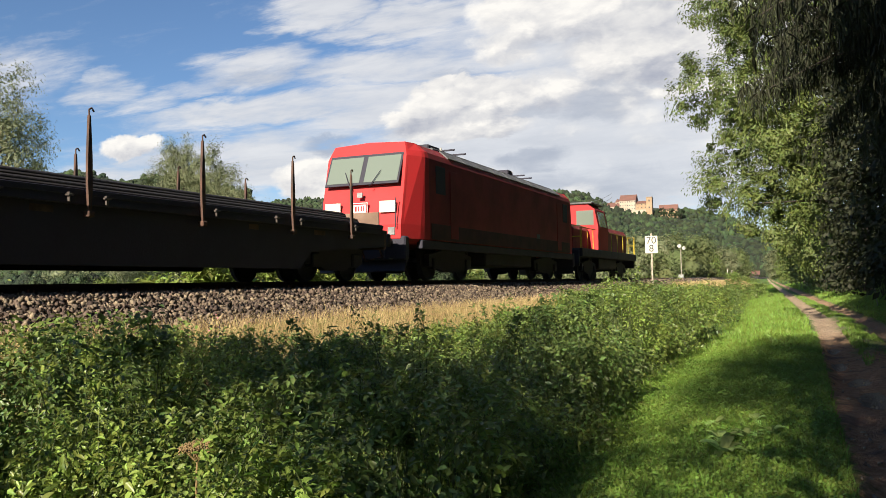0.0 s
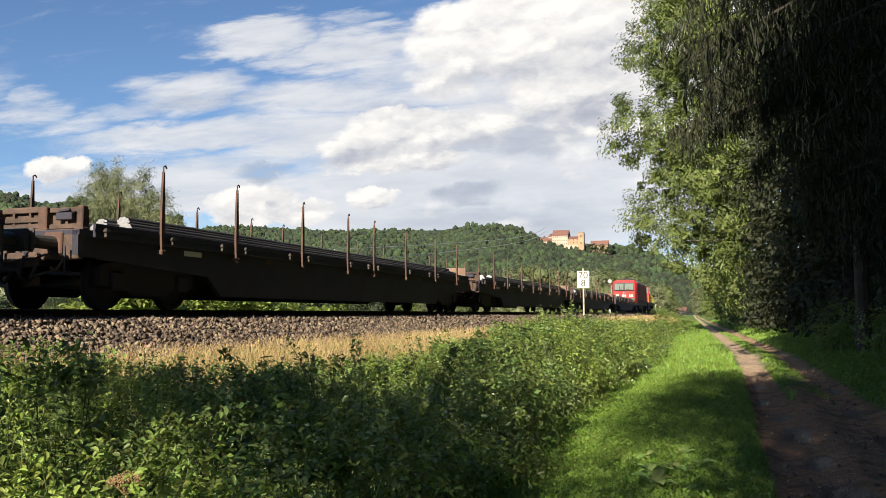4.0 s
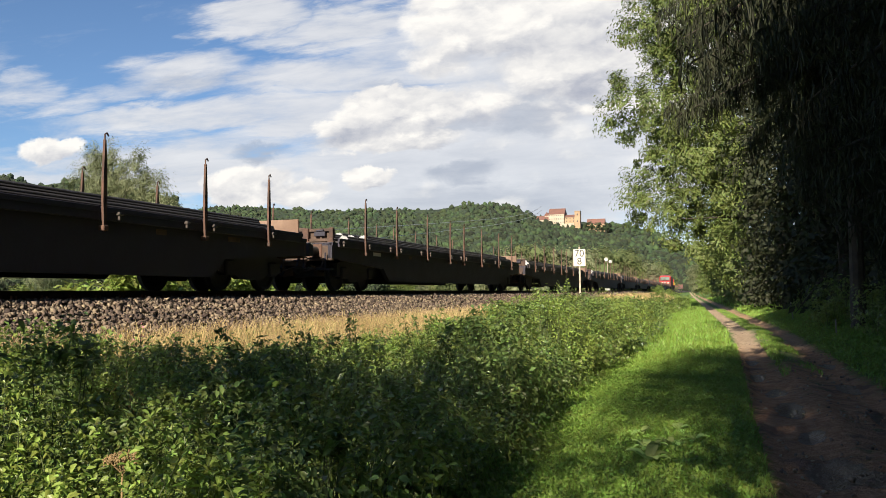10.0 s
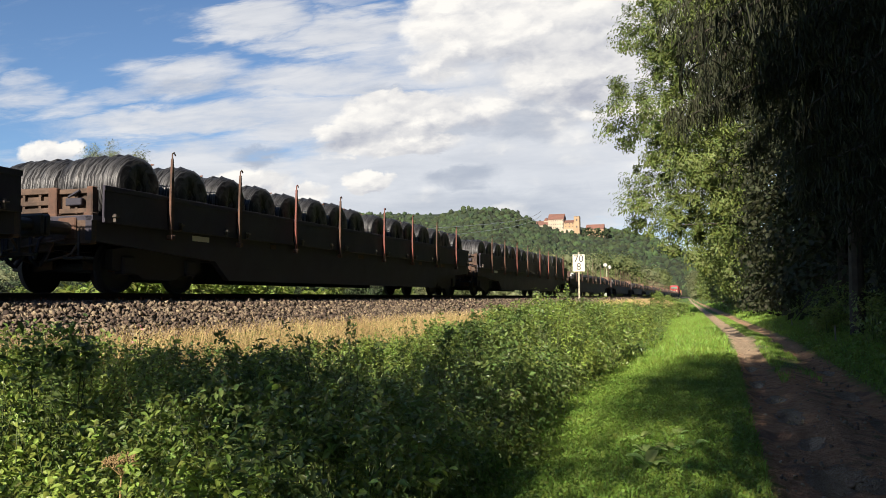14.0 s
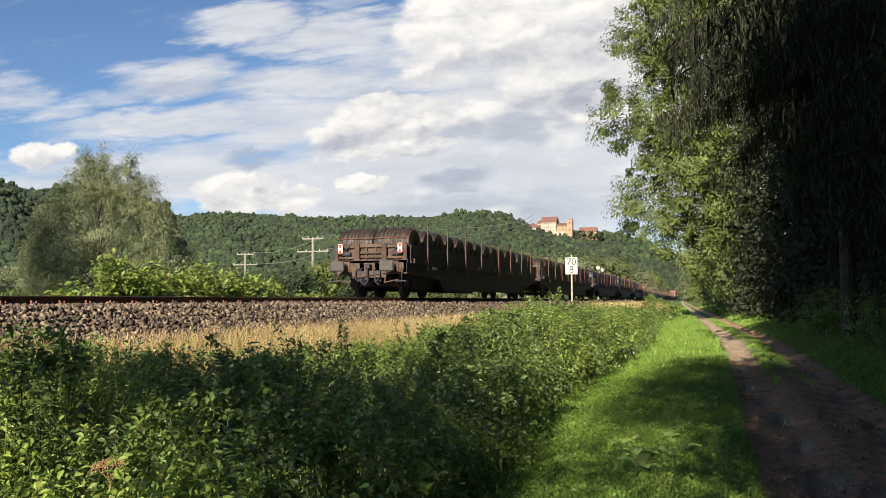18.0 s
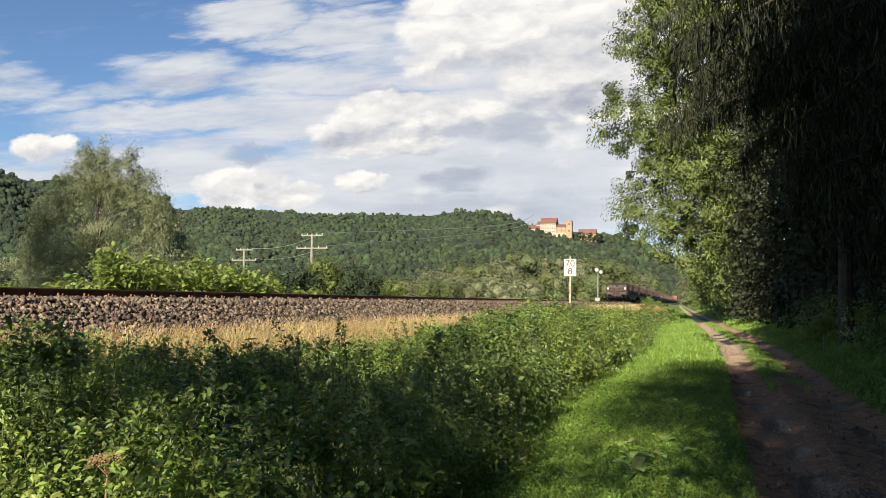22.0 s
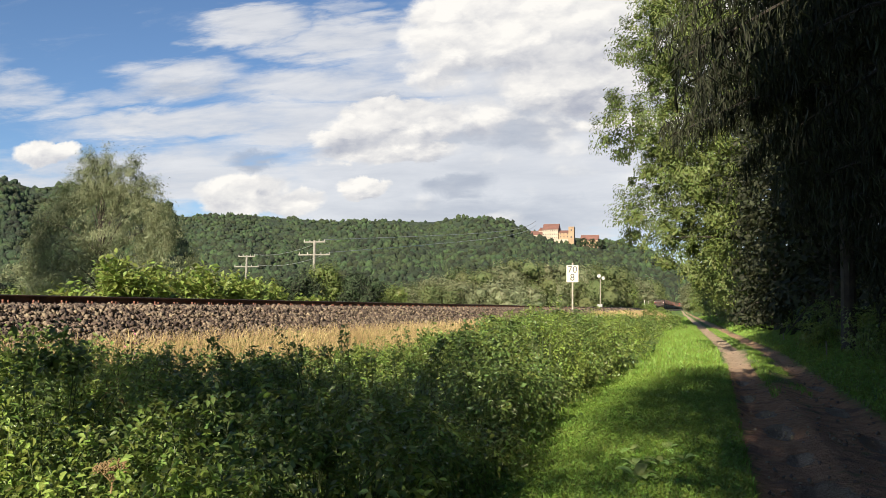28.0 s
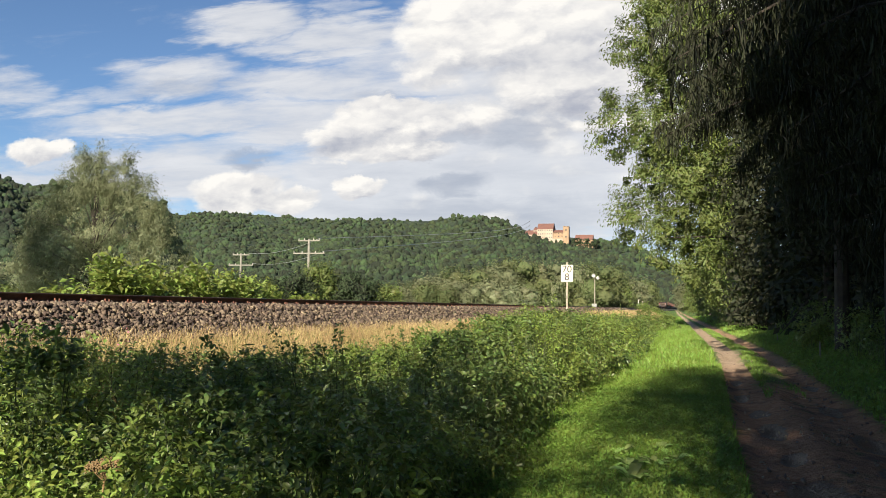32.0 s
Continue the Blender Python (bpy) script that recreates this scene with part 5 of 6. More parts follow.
tree("willow_tree", 53, (-37.4, 30, 0.3), 11, [(-37.4, 30, 7.0, 3.4, 3, 4.6), (-37.6, 30, 11, 2.4, 2.2, 2.8), (-35.4, 30, 8.2, 1.6, 1.6, 2.4), (-35.0, 30, 5.4, 1.5, 1.5, 2.4)],
     24000, 0.17, M["willow"], "tall grey-green willow at the edge of the meadow", "willow", r0=0.3, clump=0.32, limbs_n=30, long=2.8, droop=-0.4, clumps=620, face=1.8)

# ---- track details, signs, poles ----
def sign_board():
    s = thing("kilometre_sign", pose(-8.25, 51.5, 1.05), "white kilometre board with black numerals on a thin post", "railway sign")
    bm = bmesh.new()
    box(bm, -0.05, 0.05, 0.02, 0.10, -0.3, 3.32, 0.01)
    part("post", bm, M["post"], s)
    bm = bmesh.new()
    box(bm, -0.37, 0.37, -0.02, 0.02, 2.12, 3.16, 0.012)
    b = part("board", bm, M["sign"], s)
    for text, z, size in (("70", 2.70, 0.60), ("8", 2.22, 0.60)):
        cu = bpy.data.curves.new("numeral", "FONT")
        cu.body, cu.size, cu.align_x, cu.extrude, cu.offset = text, size, "CENTER", 0.003, 0.0
        tmp = new("numeral_text", cu)
        mesh = bpy.data.meshes.new_from_object(tmp.evaluated_get(bpy.context.evaluated_depsgraph_get()))
        bpy.data.objects.remove(tmp)
        n = link_mesh("numeral", mesh, M["sign_ink"], b)
        n.matrix_basis = pose(0, -0.026, z, 90, 0, 0)


sign_board()


def signal_lamp():
    s = thing("level_crossing_signal", pose(-14.4, 113, 0.9), "white round signal lamps on a grey post with a cabinet below", "railway signal")
    bm = bmesh.new()
    rod(bm, (0, 0, 0), (0, 0, 4.9), 0.08, 0.06, 8)
    part("post", bm, M["post"], s)
    for x, y, z, r in ((-0.12, -0.25, 4.95, 0.24), (0.40, 0.05, 4.66, 0.21)):
        bm = bmesh.new()
        rod(bm, (x, y, z), (x, y + 0.42, z), r, r * 0.8, 16)
        rod(bm, (x, y - 0.16, z + 0.02), (x, y + 0.02, z), r * 1.08, r * 1.02, 16)
        part("lamp_head", bm, M["lamp_grey"], s)
    bm = bmesh.new()
    rod(bm, (-0.12, 0.05, 4.8), (0.42, 0.15, 4.5), 0.04, 0.04, 6)
    part("lamp_arm", bm, M["post"], s)
    bm = bmesh.new()
    box(bm, -0.32, 0.32, -0.55, -0.15, 0.0, 1.25, 0.03)
    part("cabinet", bm, M["lamp_grey"], s, "pale relay cabinet")


signal_lamp()
for i, (x, y, h) in enumerate([(-15.4, 200, 2.5), (-15.5, 214, 2.2)]):
    s = thing("marker_post", pose(x, y, ground_z(x, y) - 0.02), "small white marker post beside the track", "marker post", "marker posts")
    bm = bmesh.new()
    box(bm, -0.05, 0.05, -0.05, 0.05, 0, h, 0.01)
    part("post", bm, M["white"], s)
    bm = bmesh.new()
    box(bm, -0.14, 0.14, -0.09, -0.05, h - 0.28, h, 0.02)
    part("plate", bm, M["post"], s)


def power_pole(x, y, base, top, tilt=0.0):
    p = thing("power_pole", pose(x, y, base, 0, 0, tilt), "weathered power pole with two cross-arms in the meadow", "power pole", "power poles")
    h = top - base
    bm = bmesh.new()
    rod(bm, (0, 0, 0), (0, 0, h), 0.24, 0.19, 10)
    part("pole", bm, M["wood_pole"], p)
    for dz, half in ((0.25, 1.7), (2.1, 2.5)):
        bm = bmesh.new()
        box(bm, -half, half, -0.12, 0.06, h - dz - 0.10, h - dz + 0.10, 0.02)
        arm = part("cross_arm", bm, M["wood_pole"], p)
        for k in (-1, -0.45, 0.45, 1):
            bm = bmesh.new()
            rod(bm, (k * half * 0.95, -0.03, h - dz + 0.1), (k * half * 0.95, -0.03, h - dz + 0.36), 0.07, 0.05, 8)
            part("insulator", bm, M["insulator"], arm)
    return p


power_pole(-55.0, 110, 0.3, 10.9)
power_pole(-80.5, 134, 0.3, 10.4)
for i, (dx, z, v) in enumerate(((1.6, 10.95, .104), (2.4, 9.1, .099))):
    a, b = Vector((-55 + dx, 110, z)), Vector((-0.205 * 1700, 1700, 1.6 + v * 1700))
    bm = bmesh.new()
    pts = [a.lerp(b, t) - Vector((0, 0, 6.0 * 4 * t * (1 - t))) for t in (0, .02, .05, .1, .18, .3, .45, .62, .8, 1)]
    for p, q in zip(pts, pts[1:]):
        rod(bm, p, q, 0.03 + 0.00022 * p.y, 0.03 + 0.00022 * q.y, 5)
    c = part("power_cable", bm, M["cable"])
    tagged(c, "thin power cable crossing the valley", "cable", "power cables")
    a2 = Vector((-80.5 + dx, 134, z - 0.5))
    c = tube([a.lerp(a2, t) - Vector((0, 0, 0.8 * 4 * t * (1 - t))) for t in np.linspace(0, 1, 8)], 0.03, "power_cable", M["cable"])
    tagged(c, "thin power cable crossing the valley", "cable", "power cables")


def foreground_plants():
    """The dry umbel, the broad pale leaves and a few flowers."""
    s = thing("dry_umbel_plant", pose(-3.02, 3.70, ground_z(-3.02, 3.70)), "dried brown hogweed umbel standing among brambles", "plant")
    bm = bmesh.new()
    top = 0.69 - s.location.z
    rod(bm, (0, 0, 0), (0.03, 0, top), 0.008, 0.005, 6)
    part("stalk", bm, M["umbel"], s)
    rng = np.random.default_rng(4)
    for k in range(15):
        a, r = k * 2.4, 0.085 * math.sqrt((k + 0.5) / 15)
        tip = Vector((0.03 + r * math.cos(a), r * math.sin(a), top + 0.08 - r * 0.25))
        bm = bmesh.new()
        rod(bm, (0.03, 0, top - 0.02), tip, 0.002, 0.0015, 4)
        for _ in range(26):
            q = tip + Vector(rng.normal(size=3) * 0.012)
            bmesh.ops.create_icosphere(bm, subdivisions=1, radius=0.0055, matrix=Matrix.Translation(q))
        part("seed_head", bm, M["umbel"], s)
    # broad leaves on the verge
    for gx, gy, n, size in ((-0.66, 7.75, 9, 0.27), (-0.72, 8.35, 9, 0.23), (-0.50, 8.6, 9, 0.20), (-0.85, 9.2, 6, 0.19), (-0.50, 9.5, 6, 0.17), (-0.30, 8.9, 5, 0.16)):
        d = thing("broad_leaf_plant", pose(gx, gy, ground_z(gx, gy)), "low plant with broad pale green dock leaves in the grass", "plant", "dock plants")
        for k in range(n):
            a, L, rise = k * 2.4 + gx * 9, size * rng.uniform(0.7, 1.15), rng.uniform(0.35, 0.95)
            bm = bmesh.new()
            prev = None
            for t in np.linspace(0, 1, 8):
                w = 0.17 * L * math.sin(math.pi * min(1, 0.10 + 0.90 * t)) ** 0.7 + 0.004
                q = Vector((t * L * math.cos(rise) + 0.02, 0, 0.05 + L * (math.sin(rise) * t - 0.45 * t * t)))
                row = [bm.verts.new(q + Vector((0, s_ * w, (abs(s_) * 0.10 + 0.05 * math.sin(9 * t + k) * s_) * w * 2))) for s_ in (-1, -0.5, 0, 0.5, 1)]
                if prev:
                    for j in range(4):
                        bm.faces.new((prev[j], prev[j + 1], row[j + 1], row[j]))
                prev = row
            lf = part("leaf", bm, M["dock"], d, smooth=True)
            lf.matrix_basis = pose(0, 0, 0, 0, 0, math.degrees(a))
    # bramble canes that arch out of the thicket
    for k, (x, y, h, way) in enumerate(((-3.6, 4.6, 0.75, 20), (-2.9, 4.5, 0.62, -40), (-3.25, 4.9, 0.85, 150), (-2.4, 5.2, 0.66, 10), (-2.05, 5.6, 0.6, -60), (-2.7, 5.7, 0.85, 170), (-3.9, 5.5, 0.95, 60), (-4.6, 5.0, 0.85, 100),
                                        (-2.2, 6.6, 0.8, 200), (-3.2, 6.4, 0.95, -100), (-4.3, 6.3, 1.1, 30))):
        z0 = ground_z(x, y)
        br = thing("bramble", pose(x, y, z0, 0, 0, way), "arching green bramble cane with toothed leaflets", "bramble", "brambles")
        pts = [Vector((0.75 * t, 0.05 * math.sin(4 * t), (h - z0) * math.sin(0.35 + 2.0 * t) * (0.95 if t else 0.0))) for t in np.linspace(0, 1, 9)]
        tube(pts, 0.004, "cane", M["stem"], br)
        c = []
        for q in pts[2:]:
            for _ in range(3):
                c.extend(np.array(q) + rng.normal(size=3) * 0.035 + rng.normal(size=(3, 3)) * 0.02)
        v, f = leaves(rng, np.array(c), 0.065, 0.5, 1.6, 0.4, 0.3, fine=True)
        link_mesh("foliage", numeric_mesh("foliage", v, f), M["leaf_young"], br)
    # pink flowers of the thicket
    for k, (x, y) in enumerate([(-6.9, 8.3), (-6.8, 8.7)]):
        z0 = ground_z(x, y)
        fl = thing("balsam_flower", pose(x, y, z0), "tall stalk with small pink flowers above the thicket", "flower", "pink flowers")
        bm = bmesh.new()
        h = 1.12 - z0 + 0.08 * k
        rod(bm, (0, 0, 0), (0, 0, h), 0.008, 0.004, 5)
        part("stalk", bm, M["stem"], fl)
        c = np.array([0, 0, h - 0.08]) + rng.normal(size=(20, 3)) * np.array([0.035, 0.035, 0.06])
        v, f = leaves(rng, c, 0.035, 0.1, 1.2)
        link_mesh("blossom", numeric_mesh("blossom", v, f), M["petal"], fl)


foreground_plants()

# ---- the train ----
def train_place(t):
    """Where the front of the first wagon's coupling is on the line: the train gains speed slowly."""
    slip = np.interp(t, [0, 1, 3, 7, 10, 12, 13, 14, 15, 17], [0.22, 0.03, -0.08, -0.09, -0.03, 0.12, 0.16, -0.42, -0.15, -0.18])
    return 19.97 + 20.202 * t + 0.0139 * t * t + float(slip)


def hooked_stake(height, mat):
    """A tapered stake with a hooked top."""
    bm = bmesh.new()
    prism(bm, [(-0.018, 0), (0.018, 0), (0.046, height * 0.30), (0.044, height * 0.55), (0.014, height - 0.12), (-0.014, height - 0.12), (-0.044, height * 0.55), (-0.046, height * 0.30)], "x", -0.022, 0.022)
    for a, b in (((0, 0, height - 0.13), (0, 0, height - 0.03)), ((0, 0, height - 0.03), (0, 0.05, height)), ((0, 0.05, height), (0, 0.09, height - 0.05))):
        rod(bm, a, b, 0.013, 0.013, 6)
    mesh = bpy.data.meshes.new("stake")
    bm.to_mesh(mesh)
    bm.free()
    mesh.materials.append(mat)
    return mesh


def wheel_mesh(r):
    bm = bmesh.new()
    ring = [(0, r * 0.2), (0.09, r * 0.2), (0.07, r * 0.45), (0.05, r * 0.8), (0.03, r * 0.86), (0.03, r + 0.028), (0.0, r + 0.028), (-0.03, r), (-0.105, r - 0.006), (-0.105, r * 0.86),
            (-0.06, r * 0.8), (-0.05, r * 0.45), (-0.09, r * 0.2), (-0.09, 0.0), (0.09, 0.0)]
    n = 20
    rows = [[bm.verts.new((o, q * math.cos(a), q * math.sin(a))) for o, q in ring] for a in [2 * math.pi * k / n for k in range(n)]]
    for k in range(n):
        for i in range(len(ring) - 1):
            a, b = rows[k], rows[(k + 1) % n]
            if (i == len(ring) - 2) or ring[i][1] + ring[i + 1][1] > 0:
                bm.faces.new((a[i], a[i + 1], b[i + 1], b[i]))
    bmesh.ops.remove_doubles(bm, verts=bm.verts[:], dist=1e-5)
    mesh = bpy.data.meshes.new("wheel")
    bm.to_mesh(mesh)
    bm.free()
    mesh.materials.append(M["black"])
    return mesh


WHEEL, ENGINE_WHEEL = wheel_mesh(0.46), wheel_mesh(0.62)
STAKE, RED_STAKE = hooked_stake(1.62, M["rust"]), hooked_stake(1.62, M["stake_red"])


def bogie(parent, y, base=1.8, wheel=WHEEL, r=0.46):
    bm = bmesh.new()
    for s in (-1, 1):
        x0, x1 = sorted((s * 0.93, s * 1.08))
        prism(bm, [(-base / 2 - 0.38, 0.40), (-base / 2 + 0.3, 0.32), (-0.45, 0.24), (0.45, 0.24), (base / 2 - 0.3, 0.32), (base / 2 + 0.38, 0.40), (base / 2 + 0.38, 0.74), (0.5, 0.90), (-0.5, 0.90), (-base / 2 - 0.38, 0.74)], "x", x0, x1)
        for e in (-1, 1):
            box(bm, *sorted((s * 0.90, s * 1.14)), e * base / 2 - 0.16, e * base / 2 + 0.16, 0.32, 0.64, 0.03)
        for k in (-0.18, 0.0, 0.18):
            rod(bm, (s * 1.0, k, 0.34), (s * 1.0, k, 0.70), 0.075, 0.075, 8)
    box(bm, -0.95, 0.95, -0.2, 0.2, 0.4, 0.8, 0.03)
    b = part("bogie", bm, M["black"], parent)
    b.matrix_basis = pose(0, y, 0)
    for e in (-1, 1):
        bm = bmesh.new()
        rod(bm, (-0.72, e * base / 2, r), (0.72, e * base / 2, r), 0.08, 0.08, 8)
        part("axle", bm, M["black"], b)
        for s in (-1, 1):
            w = link_mesh("wheel", wheel, None, b)
            w.matrix_basis = pose(s * 0.79, e * base / 2, r, 0, 0, 0 if s < 0 else 180)
    return b


def buffers(parent, y, sign, z=1.04, rectangular=True):
    for s in (-1, 1):
        bm = bmesh.new()
        rod(bm, (s * 0.875, y, z), (s * 0.875, y + sign * 0.66, z), 0.11, 0.10, 12)
        if rectangular:
            box(bm, s * 0.875 - 0.25, s * 0.875 + 0.25, *sorted((y + sign * 0.62, y + sign * 0.70)), z - 0.17, z + 0.17, 0.03)
        else:
            rod(bm, (s * 0.875, y + sign * 0.62, z), (s * 0.875, y + sign * 0.70, z), 0.24, 0.24, 20)
        part("buffer", bm, M["buffer"], parent, "worn grey steel buffer")


def coupling(parent, y, sign):
    bm = bmesh.new()
    box(bm, -0.09, 0.09, *sorted((y, y + sign * 0.22)), 0.96, 1.12, 0.02)
    rod(bm, (0, y + sign * 0.18, 1.0), (0, y + sign * 0.22, 0.62), 0.03, 0.03, 6)
    rod(bm, (-0.07, y + sign * 0.22, 0.62), (0.07, y + sign * 0.22, 0.62), 0.04, 0.04, 6)
    part("coupling_hook", bm, M["black"], parent)
    for s in (-1, 1):
        bm = bmesh.new()
        pts = [(s * 0.42, y, 0.98), (s * 0.44, y + sign * 0.15, 0.86), (s * 0.43, y + sign * 0.2, 0.66), (s * 0.35, y + sign * 0.14, 0.55), (s * 0.22, y + sign * 0.06, 0.62)]
        for a, b in zip(pts, pts[1:]):
            rod(bm, a, b, 0.028, 0.028, 6)
        part("brake_hose", bm, M["black"], parent)


STAKES_Y = (-8.7, -6.3, -3.45, -0.92, 0.83, 3.36, 6.18, 8.6)
COIL_STAKES_Y = (-8.7, -6.4, -3.95, -1.53, 1.53, 3.95, 6.4, 8.7)


def bogie_wagon(name, label, group, half, side_top, front_top, rear_top, tail=False, stakes_y=STAKES_Y, inset=0.24):
    """A bogie flat wagon with drop sides, stakes and end doors. Its middle stands over the rail top at the origin."""
    w = thing(name, pose(0, 0, 0), label, "freight wagon", group)
    for s in (-1, 1):
        bm = bmesh.new()
        x0, x1 = sorted((s * 1.22, s * 1.34))
        prism(bm, [(-half, 0.84), (-half, 1.24), (half, 1.24), (half, 0.84), (half - 3.5, 0.64), (half - 4.0, 0.26), (-half + 4.0, 0.26), (-half + 3.5, 0.64)], "x", x0, x1)
        part("side_sill", bm, M["black"], w)
    bm = bmesh.new()
    for k in range(-4, 5):
        box(bm, -1.2, 1.2, k * 2.3 - 0.06, k * 2.3 + 0.06, 0.92, 1.16)
    box(bm, -0.35, -0.2, -half, half, 0.72, 1.16)
    box(bm, 0.2, 0.35, -half, half, 0.72, 1.16)
    part("underframe", bm, M["black"], w)
    bm = bmesh.new()
    box(bm, -1.36, 1.36, -half, half, 1.17, 1.25)
    part("deck", bm, M["wagon"], w)
    for y, s in ((-2.6, 1), (1.9, -1)):
        bm = bmesh.new()
        rod(bm, (s * 0.7, y - 0.5, 0.66), (s * 0.7, y + 0.5, 0.66), 0.2, 0.2, 12)
        part("brake_cylinder", bm, M["black"], w)
    bm = bmesh.new()
    box(bm, 0.55, 1.1, 3.2, 4.3, 0.5, 0.9, 0.03)
    part("equipment_box", bm, M["black"], w)
    # drop sides, one panel between each two stakes
    cuts = (-half + inset + 0.03,) + stakes_y + (half - (inset if side_top < 1.5 else 0.0) - 0.04,)
    for s in (-1, 1):
        for a, b in zip(cuts, cuts[1:]):
            bm = bmesh.new()
            x0, x1 = sorted((s * 1.36, s * 1.40))
            box(bm, x0, x1, a + 0.02, b - 0.02, 1.14, side_top, 0.01)
            x2, x3 = sorted((s * 1.40, s * 1.418))
            box(bm, x2, x3, a + 0.02, b - 0.02, side_top - 0.09, side_top - 0.01)
            box(bm, x2, x3, a + 0.02, b - 0.02, 1.15, 1.22)
            panel = part("drop_side", bm, M["wagon"], w)
            for q in (0.14, 0.80)[:1 + (int(a * 10) % 3 == 0)]:
                bm = bmesh.new()
                yy = a + (b - a) * q
                box(bm, *sorted((s * 1.418, s * 1.475)), yy - 0.02, yy + 0.02, 1.16, 1.30, 0.006)
                box(bm, *sorted((s * 1.418, s * 1.50)), yy - 0.05, yy + 0.05, 1.24, 1.27, 0.006)
                part("side_latch", bm, M["latch"], panel, "pale worn steel latch")
        for q, y in enumerate(stakes_y):
            st = link_mesh("stake", RED_STAKE if side_top > 1.5 and not tail and q in (2, 4, 5, 7) else STAKE, None, w)
            st.matrix_basis = pose(s * 1.47, y, 0.95, 0, 0, 0)
            bm = bmesh.new()
            box(bm, *sorted((s * 1.40, s * 1.52)), y - 0.06, y + 0.06, 0.96, 1.05, 0.012)
            part("stake_pocket", bm, M["rust"], w)
        for y, ln in ((-7.6, 0.55), (-4.8, 0.25), (0.1, 0.4), (5.0, 0.3), (7.4, 0.45)):
            bm = bmesh.new()
            box(bm, *sorted((s * 1.341, s * 1.349)), y - ln / 2, y + ln / 2, 1.00, 1.10)
            part("stencil_plate", bm, M["white"] if ln > 0.5 else M["end"], w, "small pale stencilled plate")
    for sign in (-1, 1):
        y, end_top = sign * half, front_top if sign > 0 else rear_top
        bm = bmesh.new()
        box(bm, -1.34, 1.34, *sorted((y, y - sign * 0.14)), 0.78, 1.26, 0.02)
        box(bm, -0.62, 0.62, *sorted((y, y + sign * 0.10)), 0.66, 0.90, 0.02)
        part("headstock", bm, M["end"], w)
        buffers(w, y, sign)
        coupling(w, y, sign)
        inner, y = 1.27, y - sign * (inset if sign < 0 or side_top < 1.5 else 0.02)
        if sign > 0 and not tail:
            # plain plank board at the front end
            bm = bmesh.new()
            box(bm, -1.30, 1.30, y - 0.09, y - 0.03, inner, end_top, 0.012)
            part("front_board", bm, M["board"], w, "plain tan front board")
            bm = bmesh.new()
            box(bm, -1.30, 1.30, y - 0.16, y - 0.092, inner, inner + 0.09, 0.01)
            part("front_ledge", bm, M["board"], w)
        else:
            # end door in three boards, the middle one ribbed, with thick posts and brackets between
            for a, b in ((-1.27, -0.56), (-0.42, 0.42), (0.56, 1.27)):
                bm = bmesh.new()
                mid_board = a > -0.5 and b < 0.5
                box(bm, a, b, *sorted((y - sign * 0.02, y - sign * 0.08)), inner, end_top + (0.04 if mid_board else -0.03), 0.01)
                for zz in ((0.22, 0.50, 0.92) if mid_board else (0.16, 0.88)):
                    z = inner + (end_top - inner) * zz
                    box(bm, a + 0.02, b - 0.02, *sorted((y - sign * 0.02, y + sign * 0.05)), z - 0.04, z + 0.04, 0.008)
                for q in ((0.3, 0.7) if mid_board else (0.5,)):
                    xx = a + (b - a) * q
                    box(bm, xx - 0.025, xx + 0.025, *sorted((y - sign * 0.02, y + sign * 0.035)), inner + 0.02, end_top - 0.04)
                part("end_board", bm, M["end"], w, "rust-stained brown end board")
            for x in (-1.24, -0.49, 0.49, 1.24):
                bm = bmesh.new()
                wide = 0.09 if abs(x) < 1 else 0.06
                box(bm, x - wide, x + wide, *sorted((y - sign * 0.02, y + sign * 0.11)), 0.90, end_top + 0.01, 0.015)
                box(bm, x - wide - 0.03, x + wide + 0.03, *sorted((y, y + sign * 0.14)), 1.18, 1.30, 0.012)
                part("end_post", bm, M["rust"], w)
            for x in (-0.90, 0.90):
                bm = bmesh.new()
                box(bm, x - 0.16, x + 0.16, *sorted((y, y + sign * 0.09)), inner + 0.16, inner + 0.28, 0.012)
                rod(bm, (x - 0.10, y + sign * 0.08, inner + 0.30), (x + 0.12, y + sign * 0.08, end_top - 0.05), 0.022, 0.022, 6)
                part("lamp_bracket", bm, M["black"], w)
            # brake hoses and pipes in the middle
            for xx, zl in ((-0.34, 0.50), (-0.26, 0.42), (0.24, 0.44)):
                bm = bmesh.new()
                pts = [(xx, y + sign * 0.10, 1.02), (xx - 0.03, y + sign * 0.26, 0.92), (xx, y + sign * 0.28, zl + 0.1), (xx + 0.10, y + sign * 0.20, zl), (xx + 0.20, y + sign * 0.12, zl + 0.2)]
                for a, b in zip(pts, pts[1:]):
                    rod(bm, a, b, 0.03, 0.03, 6)
                part("brake_hose", bm, M["black"], w)
        y = sign * half
        for s in (-1, 1):
            bm = bmesh.new()
            rod(bm, (s * 1.2, y + sign * 0.12, 0.55), (s * 1.2, y + sign * 0.12, 0.98), 0.018, 0.018, 6)
            box(bm, s * 1.2 - 0.2, s * 1.2 + 0.2, y + sign * 0.12 - 0.12, y + sign * 0.12 + 0.12, 0.53, 0.57)
            part("shunter_step", bm, M["black"], w)
        bm = bmesh.new()
        pts = [(-0.9, y + sign * 0.1, 0.78), (-0.3, y + sign * 0.12, 0.70), (0.3, y + sign * 0.12, 0.78), (0.9, y + sign * 0.1, 0.86)]
        for a, b in zip(pts, pts[1:]):
            rod(bm, a, b, 0.02, 0.02, 6)
        part("uncoupling_bar", bm, M["end"], w)
